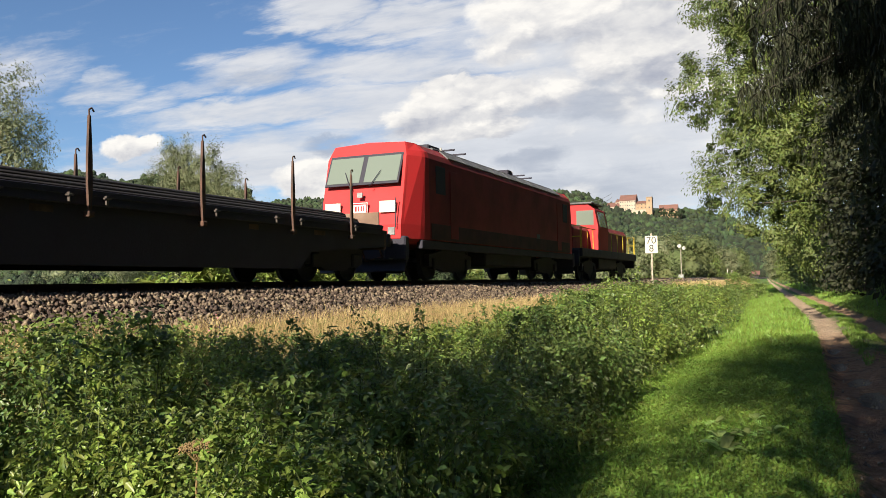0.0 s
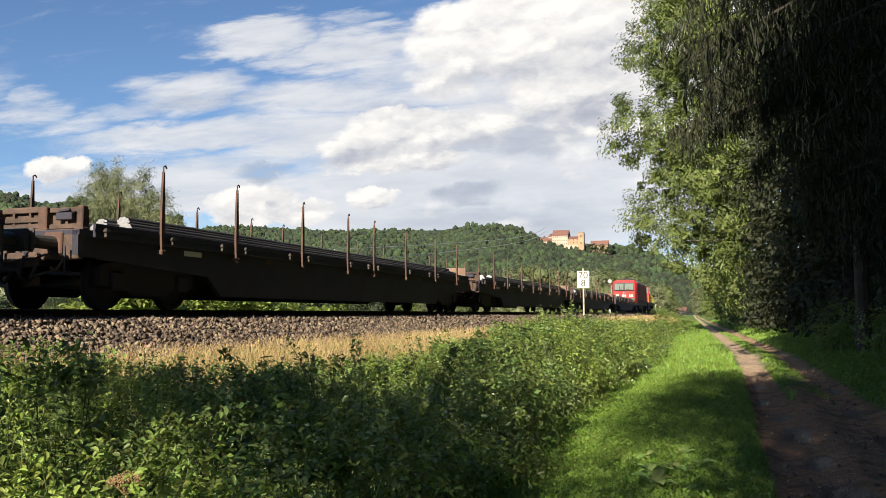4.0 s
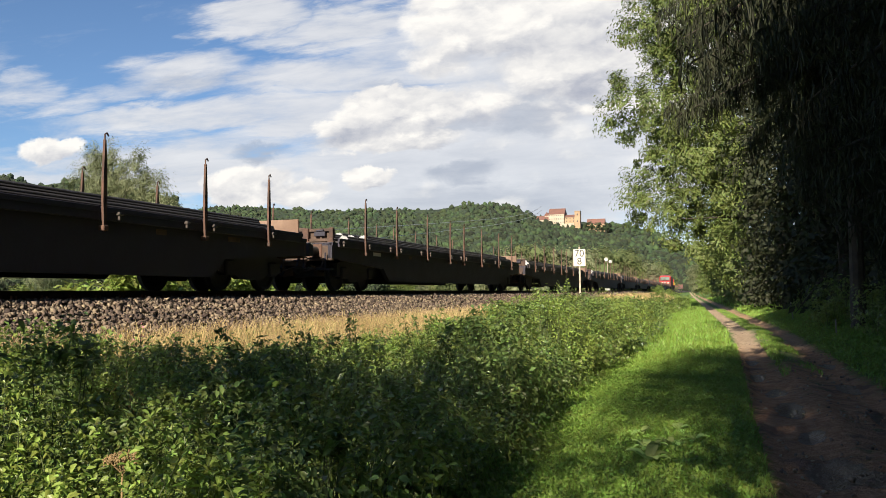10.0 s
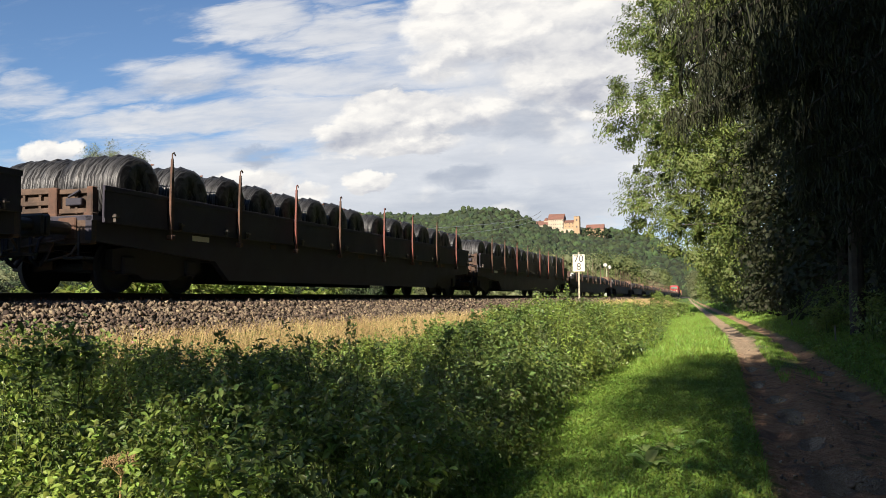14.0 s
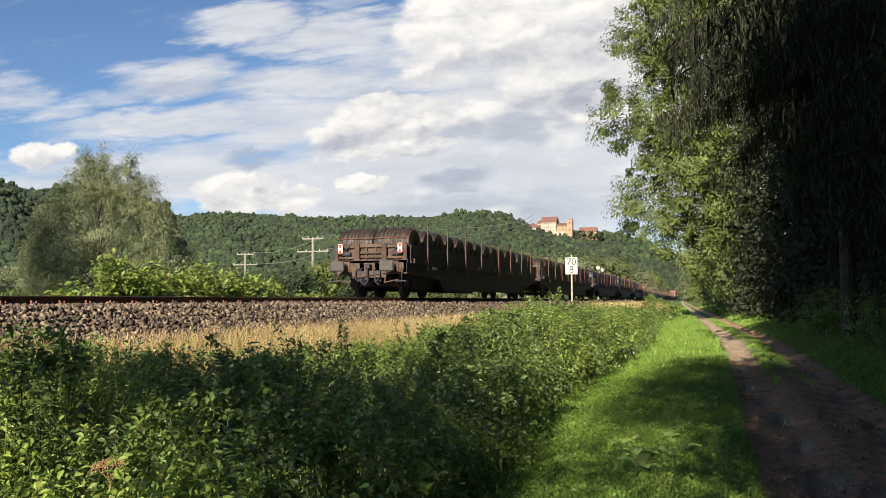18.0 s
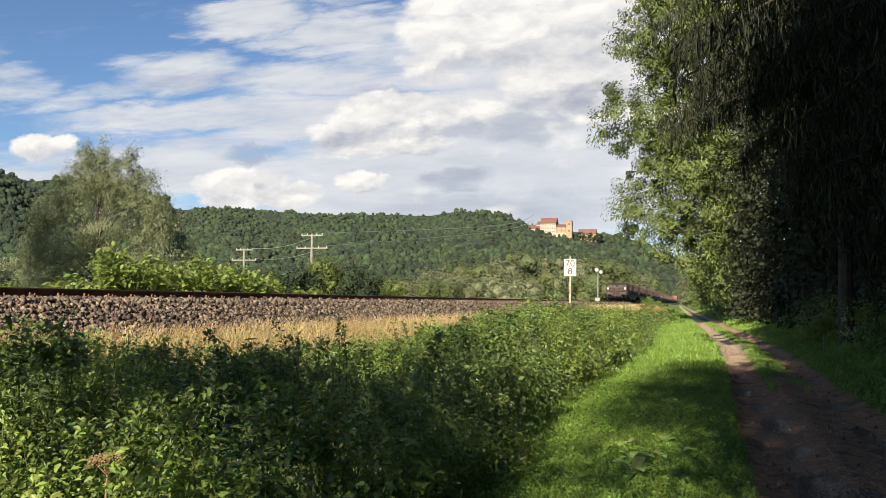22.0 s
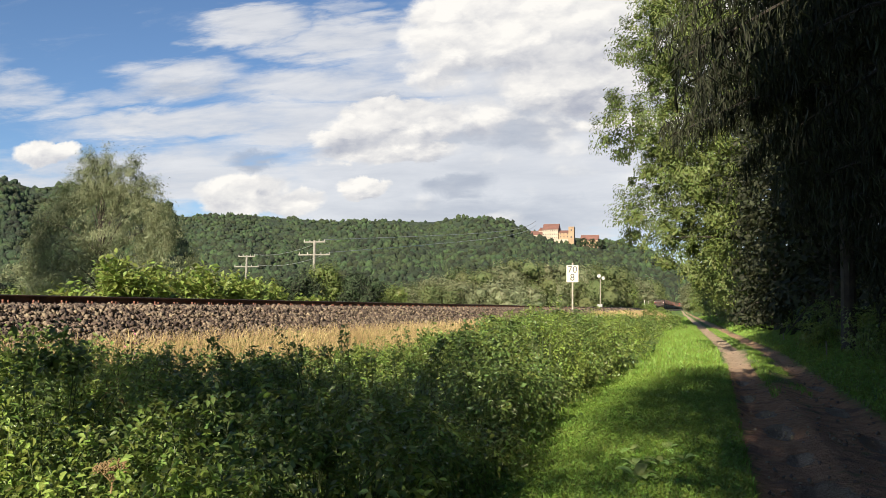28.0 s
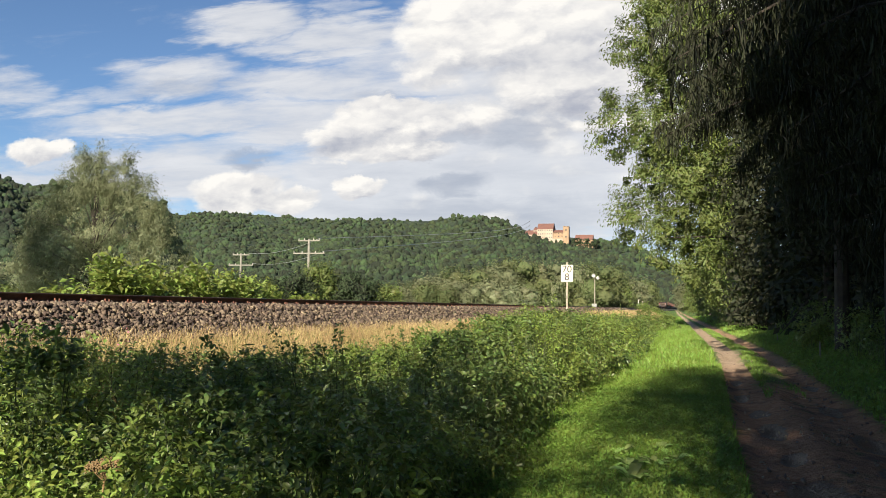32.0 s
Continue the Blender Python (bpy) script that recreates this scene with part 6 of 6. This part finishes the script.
        for s in (-1, 1):
            bm = bmesh.new()
            pts = [(s * 1.12, y + sign * 0.05, 0.78), (s * 1.12, y + sign * 0.2, 0.60), (s * 0.62, y + sign * 0.2, 0.50), (s * 0.62, y + sign * 0.05, 0.78)]
            for a, b in zip(pts, pts[1:]):
                rod(bm, a, b, 0.022, 0.022, 6)
            part("grab_iron", bm, M["end"], w)
            bm = bmesh.new()
            plate(bm, [(s * 0.30, y - sign * 1.0, 0.42), (s * 0.95, y - sign * 1.0, 0.36), (s * 0.95, y - sign * 1.0, 0.56), (s * 0.30, y - sign * 1.0, 0.60)], 0.06)
            rod(bm, (s * 0.62, y - sign * 1.0, 0.5), (s * 0.62, y - sign * 0.2, 0.66), 0.03, 0.03, 6)
            part("brake_beam", bm, M["rust"], w)
            bm = bmesh.new()
            box(bm, s * 0.875 - 0.18, s * 0.875 + 0.18, *sorted((y, y + sign * 0.04)), 0.86, 1.22, 0.02)
            part("buffer_plate", bm, M["rust"], w)
    bogie(w, half - 2.1)
    bogie(w, -half + 2.1)
    if tail:
        for s in (-1, 1):
            x = s * 1.08
            bm = bmesh.new()
            box(bm, x - 0.085, x + 0.085, -half + inset - 0.16, -half + inset - 0.13, 1.49, 1.82, 0.012)
            pl = part("tail_plate", bm, M["white"], w, "white tail plate with two red triangles")
            for z0, z1 in ((1.505, 1.65), (1.805, 1.66)):
                bm = bmesh.new()
                prism(bm, [(x - 0.08, z0), (x + 0.08, z0), (x, z1)], "y", -half + inset - 0.166, -half + inset - 0.161)
                part("red_triangle", bm, M["reflex_red"], pl)
    return w


flat_wagon = bogie_wagon("flat_wagon", "dark brown bogie flat wagon with low drop sides and hooked stakes", "flat wagons", 10.60, 1.37, 1.71, 1.64)
coil_wagon = bogie_wagon("coil_wagon", "dark brown bogie wagon with high drop sides carrying wire coils", "coil wagons", 10.60, 1.76, 1.76, 1.72, False, COIL_STAKES_Y, 0.16)
tail_wagon = bogie_wagon("coil_wagon", "last wagon with rusty brown end boards and two tail plates", "coil wagons", 10.48, 1.76, 1.76, 1.78, True, COIL_STAKES_Y, 0.18)


def bar_load(seed):
    """Bundles of long round steel bars, heaped between the stakes; the upper bundles are shorter, with bright cut ends."""
    rng = np.random.default_rng(seed)
    ob = thing("steel_bar_load", pose(0, 0, 0), "dark bundles of long rolled steel bars lying on the wagon", "steel bars", "bar loads")
    bm = bmesh.new()
    box(bm, -1.27, 1.27, -9.7, 9.5, 1.25, 1.34)
    part("lower_layer", bm, M["steel_bar"], ob)
    rows = [(x, 1.405, 0.0) for x in np.arange(-1.12, 1.2, 0.28)] + [(x, 1.525, 0.3) for x in np.arange(-0.98, 1.05, 0.28)] + [(x, 1.60, 1.4) for x in (-0.6, -0.2, 0.35)]
    for k, (x, z, cut) in enumerate(rows):
        y0, y1 = -9.7 + cut + rng.uniform(0, 0.5 + 2.2 * (cut > 0)), 9.5 - cut - rng.uniform(0, 0.4 + 3.0 * (cut > 1))
        outline = [(x + (0.128 + 0.010 * math.cos(9 * a)) * math.cos(a), z + (0.088 + 0.008 * math.cos(9 * a)) * math.sin(a)) for a in np.arange(0, 6.28, 0.1745)]
        bm, ends = bmesh.new(), bmesh.new()
        prism(bm, outline, "y", y0, y1)
        prism(ends, outline, "y", y0 - 0.005, y0 + 0.002)
        bundle = part("steel_bar", bm, M["steel_bar"], ob)
        part("cut_end", ends, M["bar_end"], bundle, "bright cut bar ends")
    for y in (-6.9, 2.6):
        bm = bmesh.new()
        box(bm, -1.29, 1.29, y - 0.045, y + 0.045, 1.335, 1.365)
        part("spacer", bm, M["strap"], ob)
    return ob


bar_proto = [bar_load(901), bar_load(902)]


def wire_coil(mat, label, straps):
    """A coil of wire rod lying on its side, its eye across the wagon, bound with straps."""
    ob = thing("wire_coil", pose(0, 0, 0), label, "wire coil", "wire coils")
    rng = np.random.default_rng(17)
    n, rows = 18, 36
    half, r = 0.64, 0.61
    v = []
    prof = []
    for i in range(rows):
        t = i / (rows - 1)
        x = -half + 2 * half * t
        bump = 0.012 * (1 if i % 2 else -1)
        end = 1 - 0.10 * (abs(2 * t - 1) ** 6)
        prof.append((x + 0.01 * rng.normal(), r * end + bump + 0.012 * rng.normal()))
    prof += [(half + 0.02, r * 0.82), (half + 0.03, r * 0.6), (half + 0.01, r * 0.3), (half - 0.03, r * 0.08), (-half + 0.03, r * 0.08), (-half - 0.01, r * 0.3), (-half - 0.03, r * 0.6), (-half - 0.02, r * 0.82)]
    for k in range(n):
        a = 2 * math.pi * k / n
        for j, (x, q) in enumerate(prof):
            w = q + 0.014 * math.sin(3 * a + j * 0.9) + 0.008 * math.sin(7 * a + j * 2.3)
            v.append((x + 0.018 * math.sin(2 * a + j * 0.7), w * math.cos(a), w * math.sin(a)))
    m = len(prof)
    f = [(k * m + j, k * m + (j + 1) % m, ((k + 1) % n) * m + (j + 1) % m, ((k + 1) % n) * m + j) for k in range(n) for j in range(m)]
    body = link_mesh("wire_winding", numeric_mesh("wire_winding", np.array(v), np.array(f)), mat, ob)
    for a in straps:
        bm = bmesh.new()
        c, s = math.cos(a) * (r + 0.03), math.sin(a) * (r + 0.03)
        rod(bm, (-half, c, s), (half, c, s), 0.014, 0.014, 5)
        part("strap", bm, M["strap"], ob)
    return ob


coil_dark = wire_coil(M["wire"], "coil of dark grey wire rod lying on its side", (0.9,))
coil_rusty = wire_coil(M["wire_rust"], "coil of rusty brown wire rod lying on its side", (0.4, 2.75, 4.0, 5.4))


def electric_engine():
    """A modern electric engine with flat sides, slanted fronts and a grey roof."""
    e = thing("electric_locomotive", pose(0, 0, 0), "traffic-red electric locomotive with white front panels, seen from its cab end", "locomotive")
    prof = [(-1.30, 1.00), (-1.47, 1.12), (-1.49, 1.5), (-1.49, 3.40), (-1.44, 3.56), (-1.16, 3.80), (0, 3.86), (1.16, 3.80), (1.44, 3.56), (1.49, 3.40), (1.49, 1.5), (1.47, 1.12), (1.30, 1.00)]

    def front(z):
        return np.interp(z, [1.0, 1.15, 2.54, 2.62, 3.86], [8.95, 9.05, 8.98, 8.92, 8.36])

    def slim(z):
        return np.interp(z, [1.0, 2.6, 3.86], [0.83, 0.83, 0.81])
    bm = bmesh.new()
    prism(bm, prof, "y", -7.7, 7.7)
    part("body", bm, M["red_side"], e, "dark red body side with its shade put into the paint")
    for sign in (-1, 1):
        bm = bmesh.new()
        cols = []
        for t, k in ((0.0, 0.0), (0.25, 0.02), (0.40, 0.14), (0.92, 0.88), (1.0, 1.0)):
            cols.append([bm.verts.new((x * (1 + (slim(z) - 1) * k) * (1 + 0.16 * t * (3.75 < z < 3.85)), sign * (7.7 + (front(z) - 7.7) * t), z)) for x, z in prof])
        for a, b in zip(cols, cols[1:]):
            for i in range(len(prof)):
                bm.faces.new((a[i], a[(i + 1) % len(prof)], b[(i + 1) % len(prof)], b[i]))
        # the face in bands, so that it bends at the sill of the windscreen
        last = cols[-1]
        n = len(last)
        for i in range(n // 2):
            if i + 1 < n - 2 - i:
                bm.faces.new((last[i], last[i + 1], last[n - 2 - i], last[n - 1 - i]))
            elif i + 1 == n - 2 - i:
                bm.faces.new((last[i], last[i + 1], last[n - 1 - i]))
        bmesh.ops.recalc_face_normals(bm, faces=bm.faces[:])
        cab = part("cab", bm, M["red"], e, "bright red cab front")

        def on_face(x, z, out=0.0):
            return Vector((x, sign * (front(z) + out), z))

        def patch(name, x0, x1, z0, z1, mat, out=0.012, thick=0.03, label="", parent=cab, skew=0.0):
            b2 = bmesh.new()
            c = [on_face(x0, z0, out), on_face(x1, z0, out), on_face(x1 - skew, z1, out), on_face(x0 + skew * (x0 < 0), z1, out)]
            plate(b2, c if sign < 0 else c[::-1], thick)
            return part(name, b2, mat, parent, label)
        patch("windscreen_surround", -1.13, 1.13, 2.62, 3.50, M["black"], 0.010)
        patch("windscreen_pane", -1.08, -0.07, 2.69, 3.43, M["glass"], 0.022, 0.02, "slanted windscreen pane")
        patch("windscreen_pane", 0.07, 1.08, 2.69, 3.43, M["glass"], 0.022, 0.02, "slanted windscreen pane")
        patch("front_panel", -1.08, -0.60, 1.83, 2.14, M["sign"], 0.012, 0.03, "cream-white front panel")
        patch("front_panel", 0.60, 1.08, 1.83, 2.14, M["sign"], 0.012, 0.03, "cream-white front panel")
        lg = patch("badge", -0.24, 0.24, 1.80, 2.12, M["white"], 0.012, 0.03, "white badge with red strokes")
        for a, b, c, d in ((-0.22, 0.22, 2.07, 2.10), (-0.22, 0.22, 1.82, 1.85), (-0.22, -0.19, 1.85, 2.07), (0.19, 0.22, 1.85, 2.07), (-0.14, -0.09, 1.89, 2.03), (-0.05, -0.02, 1.89, 2.03), (0.03, 0.07, 1.89, 2.03), (0.11, 0.14, 1.89, 2.03)):
            patch("badge_stroke", a, b, c, d, M["red"], 0.018, 0.01, parent=lg)
        patch("headlight", -0.08, 0.08, 2.26, 2.40, M["lens"], 0.02, 0.04, "upper headlight")
        for s in (-1, 1):
            xa, xb = sorted((s * 0.86, s * 1.06))
            patch("headlight", xa, xb, 1.22, 1.42, M["lens"], 0.02, 0.05, "pair of lower headlights")
            bm = bmesh.new()
            rod(bm, on_face(s * 0.30, 2.56, 0.05), on_face(s * 0.55, 3.00, 0.06), 0.014, 0.010, 5)
            part("wiper", bm, M["black"], cab)
            bm = bmesh.new()
            rod(bm, on_face(s * 1.12, 1.40, 0.08), on_face(s * 1.12, 2.20, 0.08), 0.016, 0.016, 5)
            part("handrail", bm, M["black"], cab)
            # side door and its window near the cab
            bm = bmesh.new()
            box(bm, *sorted((s * 1.488, s * 1.505)), *sorted((sign * 6.55, sign * 7.25)), 2.45, 3.25, 0.01)
            part("cab_side_window", bm, M["black"], e)
            bm = bmesh.new()
            box(bm, *sorted((s * 1.488, s * 1.51)), *sorted((sign * 5.6, sign * 6.2)), 1.2, 3.2, 0.01)
            part("cab_door", bm, M["red_side"], e)
        bm = bmesh.new()
        box(bm, -1.35, 1.35, *sorted((sign * 8.75, sign * 9.02)), 0.55, 1.18, 0.04)
        part("buffer_beam", bm, M["black"], e)
        buffers(e, sign * 8.85, sign, 1.05)
        bm = bmesh.new()
        plate(bm, [(-1.3, sign * 9.0, 0.25), (1.3, sign * 9.0, 0.25), (1.3, sign * 8.8, 0.62), (-1.3, sign * 8.8, 0.62)][:: -sign], 0.05)
        part("snow_plough", bm, M["black"], e)
        bogie(e, sign * 5.2, 2.6, ENGINE_WHEEL, 0.62)
        # roof antennas
        for x in (-0.35, 0.1):
            bm = bmesh.new()
            rod(bm, (x, sign * 7.6, 3.86), (x, sign * 7.6, 3.97), 0.05, 0.04, 8)
            part("antenna", bm, M["black"], e)
    for s in (-1, 1):
        for k in range(9):
            bm = bmesh.new()
            y = -6.2 + k * 1.4
            c = [(s * 1.435, y, 3.565), (s * 1.435, y + 1.34, 3.565), (s * 1.165, y + 1.34, 3.80), (s * 1.165, y, 3.80)]
            plate(bm, c if s > 0 else c[::-1], -0.035)
            part("roof_panel", bm, M["grey"], e, "grey louvred roof panel")
    bm = bmesh.new()
    box(bm, -1.05, 1.05, -6.4, 6.4, 3.82, 3.92, 0.03)
    part("roof", bm, M["grey"], e, "grey roof")
    for y, sign in ((-5.0, 1), (-2.4, -1), (2.4, 1), (5.0, -1)):
        bm = bmesh.new()
        for x in (-0.5, 0.5):
            rod(bm, (x, y - 0.9 * sign, 4.0), (x * 0.8, y + 0.8 * sign, 4.16), 0.025, 0.02, 6)
            rod(bm, (x, y - 0.9 * sign, 3.92), (x, y - 0.9 * sign, 4.05), 0.05, 0.05, 8)
        rod(bm, (-0.85, y + 0.8 * sign, 4.17), (0.85, y + 0.8 * sign, 4.17), 0.03, 0.03, 6)
        part("pantograph", bm, M["black"], e, "folded pantograph")
    for s in (-1, 1):
        bm = bmesh.new()
        box(bm, *sorted((s * 1.490, s * 1.502)), -7.6, 7.6, 1.13, 1.58, 0.006)
        part("lower_side_band", bm, M["red_low"], e, "blackish red lower side band")
    for y, ln, x, h in ((-5.6, 0.9, 0.5, 0.18), (-3.6, 0.7, -0.4, 0.14), (-0.6, 1.4, 0.3, 0.20), (1.4, 0.5, 0.6, 0.24), (3.8, 0.8, -0.3, 0.16)):
        bm = bmesh.new()
        box(bm, x - 0.25, x + 0.25, y - ln / 2, y + ln / 2, 3.92, 3.92 + h, 0.03)
        part("roof_box", bm, M["black"], e)
        for q in (-0.2, 0.2):
            bm = bmesh.new()
            rod(bm, (x + q, y + ln * 0.7, 3.92), (x + q, y + ln * 0.7, 4.14), 0.04, 0.03, 8)
            part("roof_insulator", bm, M["insulator"], e)
    bm = bmesh.new()
    box(bm, -1.25, 1.25, -2.6, 2.6, 0.45, 1.0, 0.05)
    part("transformer_tank", bm, M["black"], e)
    bm = bmesh.new()
    box(bm, 1.49, 1.498, 2.6, 3.0, 1.35, 1.75)
    part("plate", bm, M["grey"], e, "pale number plate")
    bm = bmesh.new()
    for s in (-1, 1):
        box(bm, *sorted((s * 1.30, s * 1.475)), -8.2, 8.2, 0.86, 1.10, 0.02)
    part("skirt", bm, M["black"], e)
    return e


def diesel_engine():
    """A red diesel engine with a raised cab and long bonnets."""
    d = thing("diesel_locomotive", pose(0, 0, 0), "red diesel locomotive with raised cab and yellow handrails, coupled ahead", "locomotive")
    bm = bmesh.new()
    box(bm, -1.5, 1.5, -7.0, 7.0, 1.05, 1.45, 0.03)
    part("frame", bm, M["black"], d)
    bm = bmesh.new()
    prism(bm, [(-0.95, 1.45), (-1.0, 2.6), (-0.8, 2.85), (0.8, 2.85), (1.0, 2.6), (0.95, 1.45)], "y", -1.0, 6.6)
    part("bonnet", bm, M["red_side"], d, "long red engine bonnet")
    bm = bmesh.new()
    prism(bm, [(-0.95, 1.45), (-1.0, 2.4), (-0.8, 2.65), (0.8, 2.65), (1.0, 2.4), (0.95, 1.45)], "y", -6.6, -3.4)
    part("bonnet", bm, M["red_side"], d, "short red engine bonnet")
    bm = bmesh.new()
    prism(bm, [(-1.45, 1.45), (-1.48, 2.6), (-1.3, 3.55), (-0.9, 3.85), (0.9, 3.85), (1.3, 3.55), (1.48, 2.6), (1.45, 1.45)], "y", -3.4, -1.0)
    cab = part("cab", bm, M["red"], d, "bright red cab")
    bm = bmesh.new()
    box(bm, -1.2, 1.2, -3.5, -0.9, 3.83, 3.93, 0.03)
    part("roof", bm, M["grey"], cab)
    for y, o in ((-3.4, -0.012), (-1.0, 0.012)):
        for a, b in ((-1.25, -0.35), (0.35, 1.25)):
            bm = bmesh.new()
            box(bm, a, b, *sorted((y, y + o)), 2.75, 3.5)
            part("window_pane", bm, M["glass"], cab)
    for s in (-1, 1):
        bm = bmesh.new()
        plate(bm, [(s * 1.485, -3.0, 2.66), (s * 1.485, -1.4, 2.66), (s * 1.335, -1.4, 3.45), (s * 1.335, -3.0, 3.45)][:: s], -0.01)
        part("window_pane", bm, M["glass"], cab)
        bm = bmesh.new()
        for y in (-6.8, -5.6, -4.4, 0, 1.6, 3.2, 4.8, 6.6):
            rod(bm, (s * 1.42, y, 1.45), (s * 1.42, y, 2.45), 0.02, 0.02, 6)
        rod(bm, (s * 1.42, -0.6, 2.45), (s * 1.42, 6.6, 2.45), 0.022, 0.022, 6)
        rod(bm, (s * 1.42, -6.8, 2.45), (s * 1.42, -3.8, 2.45), 0.022, 0.022, 6)
        part("handrail", bm, M["yellow"] if s else M["red"], d, "yellow handrail")
        for e in (-1, 1):
            bm = bmesh.new()
            rod(bm, (s * 0.5, e * 6.95, 1.45), (s * 0.5, e * 6.95, 2.5), 0.022, 0.022, 6)
            rod(bm, (s * 1.4, e * 6.95, 1.45), (s * 1.4, e * 6.95, 2.5), 0.022, 0.022, 6)
            rod(bm, (s * 0.5, e * 6.95, 2.5), (s * 1.4, e * 6.95, 2.5), 0.022, 0.022, 6)
            rod(bm, (s * 0.5, e * 6.95, 2.0), (s * 1.4, e * 6.95, 2.0), 0.022, 0.022, 6)
            part("handrail", bm, M["yellow"], d, "yellow handrail")
    for sign in (-1, 1):
        bm = bmesh.new()
        box(bm, -1.35, 1.35, *sorted((sign * 6.9, sign * 7.1)), 0.6, 1.4, 0.03)
        part("buffer_beam", bm, M["black"], d)
        buffers(d, sign * 7.1, sign)
        bogie(d, sign * 4.0, 2.2, ENGINE_WHEEL, 0.50)
    bm = bmesh.new()
    box(bm, -1.2, 1.2, -2.2, 2.2, 0.5, 1.05, 0.05)
    part("fuel_tank", bm, M["black"], d)
    return d


electric = electric_engine()
diesel = diesel_engine()

# what runs on the line: the thing, its place behind the engine's tail, its offset on the wagon
RUNNING = [(electric, -8.95, (0, 0)), (diesel, -25.9, (0, 0))]
WAGON_STEP = 22.64
FLAT_MIDS = [11.75 + WAGON_STEP * k for k in range(11)]
COIL_MIDS = [11.75 + WAGON_STEP * k for k in range(11, 16)]
for k, mid in enumerate(FLAT_MIDS):
    RUNNING.append((flat_wagon if k == 0 else copy_thing(flat_wagon, pose(0, 0, 0)), mid, (0, 0)))
    RUNNING.append((bar_proto[k] if k < 2 else copy_thing(bar_proto[k % 2], pose(0, 0, 0)), mid, (0, 0)))
rng_c = np.random.default_rng(77)
used = set()
for k, mid in enumerate(COIL_MIDS):
    RUNNING.append((tail_wagon if mid == COIL_MIDS[-1] else coil_wagon if k == 0 else copy_thing(coil_wagon, pose(0, 0, 0)), mid, (0, 0)))
    if k == 1:
        places = (9.38, 7.8, 6.85, 5.5, 4.05, 2.96, 1.5, -0.13, -1.32, -2.56, -3.9, -5.2, -6.5, -7.9, -9.4)
    else:
        places = np.linspace(9.41, -9.8 if k < 4 else -9.62, 15) + np.concatenate([[0], rng_c.uniform(-0.12, 0.12, 13), [0]])
    for y in places:
        for x in (-0.66, 0.66):
            proto = coil_rusty if k > 2 else coil_dark
            c = copy_thing(proto, pose(0, 0, 0)) if proto in used else proto
            used.add(proto)
            RUNNING.append((c, mid - y, (x, 1.785 + rng_c.uniform(-0.03, 0.03))))


# ---- ballast stones and sleepers ----
def track_details():
    rng = np.random.default_rng(9)
    bm = bmesh.new()
    prism(bm, [(-0.13, -0.36), (0.13, -0.36), (0.11, -0.165), (-0.11, -0.165)], "x", -1.3, 1.3)
    sleeper = bpy.data.meshes.new("sleeper")
    bm.to_mesh(sleeper)
    bm.free()
    sleeper.materials.append(M["sleeper"])
    bm = bmesh.new()
    box(bm, 0.07, 0.17, -0.07, 0.07, -0.165, -0.125, 0.012)
    rod(bm, (0.10, -0.05, -0.13), (0.10, -0.05, -0.075), 0.018, 0.018, 6)
    rod(bm, (0.10, 0.05, -0.13), (0.10, 0.05, -0.085), 0.014, 0.014, 6)
    clip = bpy.data.meshes.new("rail_clip")
    bm.to_mesh(clip)
    bm.free()
    clip.materials.append(M["clip"])
    for k in range(150):
        y = 1.0 + 0.6 * k
        s = link_mesh("sleeper", sleeper, None, track)
        s.matrix_basis = pose(track_x(y), y, RAIL_Z)
        for o, turn in ((0.7535, 0), (-0.7535, 180)):
            c = link_mesh("rail_clip", clip, None, s)
            c.matrix_basis = pose(o, 0, 0, 0, 0, turn)

    def scatter(n, y0, y1, o0=0.95, o1=2.85, power=1.0):
        y = y0 + (y1 - y0) * rng.uniform(0, 1, n) ** power
        o = rng.uniform(o0, o1, n)
        x = np.array([track_x(q) for q in y]) + o
        return np.stack([x, y, ballast_height(o) + rng.uniform(-0.03, 0.05, n)], 1)
    v, f = joined([stones(rng, scatter(26000, 5, 24), 0.033), stones(rng, scatter(10500, 24, 52), 0.042), stones(rng, scatter(2000, 52, 110), 0.085)])
    g = link_mesh("ballast_stones", numeric_mesh("ballast_stones", v, f), M["stone"], track)
    tagged(g, "coarse grey-brown ballast stones", kind="stuff")
    pool = []
    for k in range(8):
        v, f = stones(rng, np.zeros((1, 3)), 0.042)
        mesh = numeric_mesh("stone", v, f)
        mesh.materials.append(M["stone_piece"])
        pool.append(mesh)
    for k, p in enumerate(scatter(300, 10, 17, 1.6, 2.7)):
        s = link_mesh("stone", pool[k % 8], None, track)
        s.matrix_basis = pose(p[0], p[1], p[2] + 0.025, *rng.uniform(0, 360, 3))


track_details()


def motions():
    """The whole train rolls along the line at one speed."""
    for ob, behind, (x, z) in RUNNING:
        rows = []
        for t in range(33):
            s = train_place(t) - behind
            a = math.atan2(track_x(s + 4) - track_x(s - 4), 8)
            mid = Vector((track_x(s), s, RAIL_Z)) + Vector((math.cos(a) * x, math.sin(-a) * x, z))
            rows.append((t, pose(mid.x, mid.y, mid.z, 0, 0, -math.degrees(a))))
        walk(ob, rows)


motions()
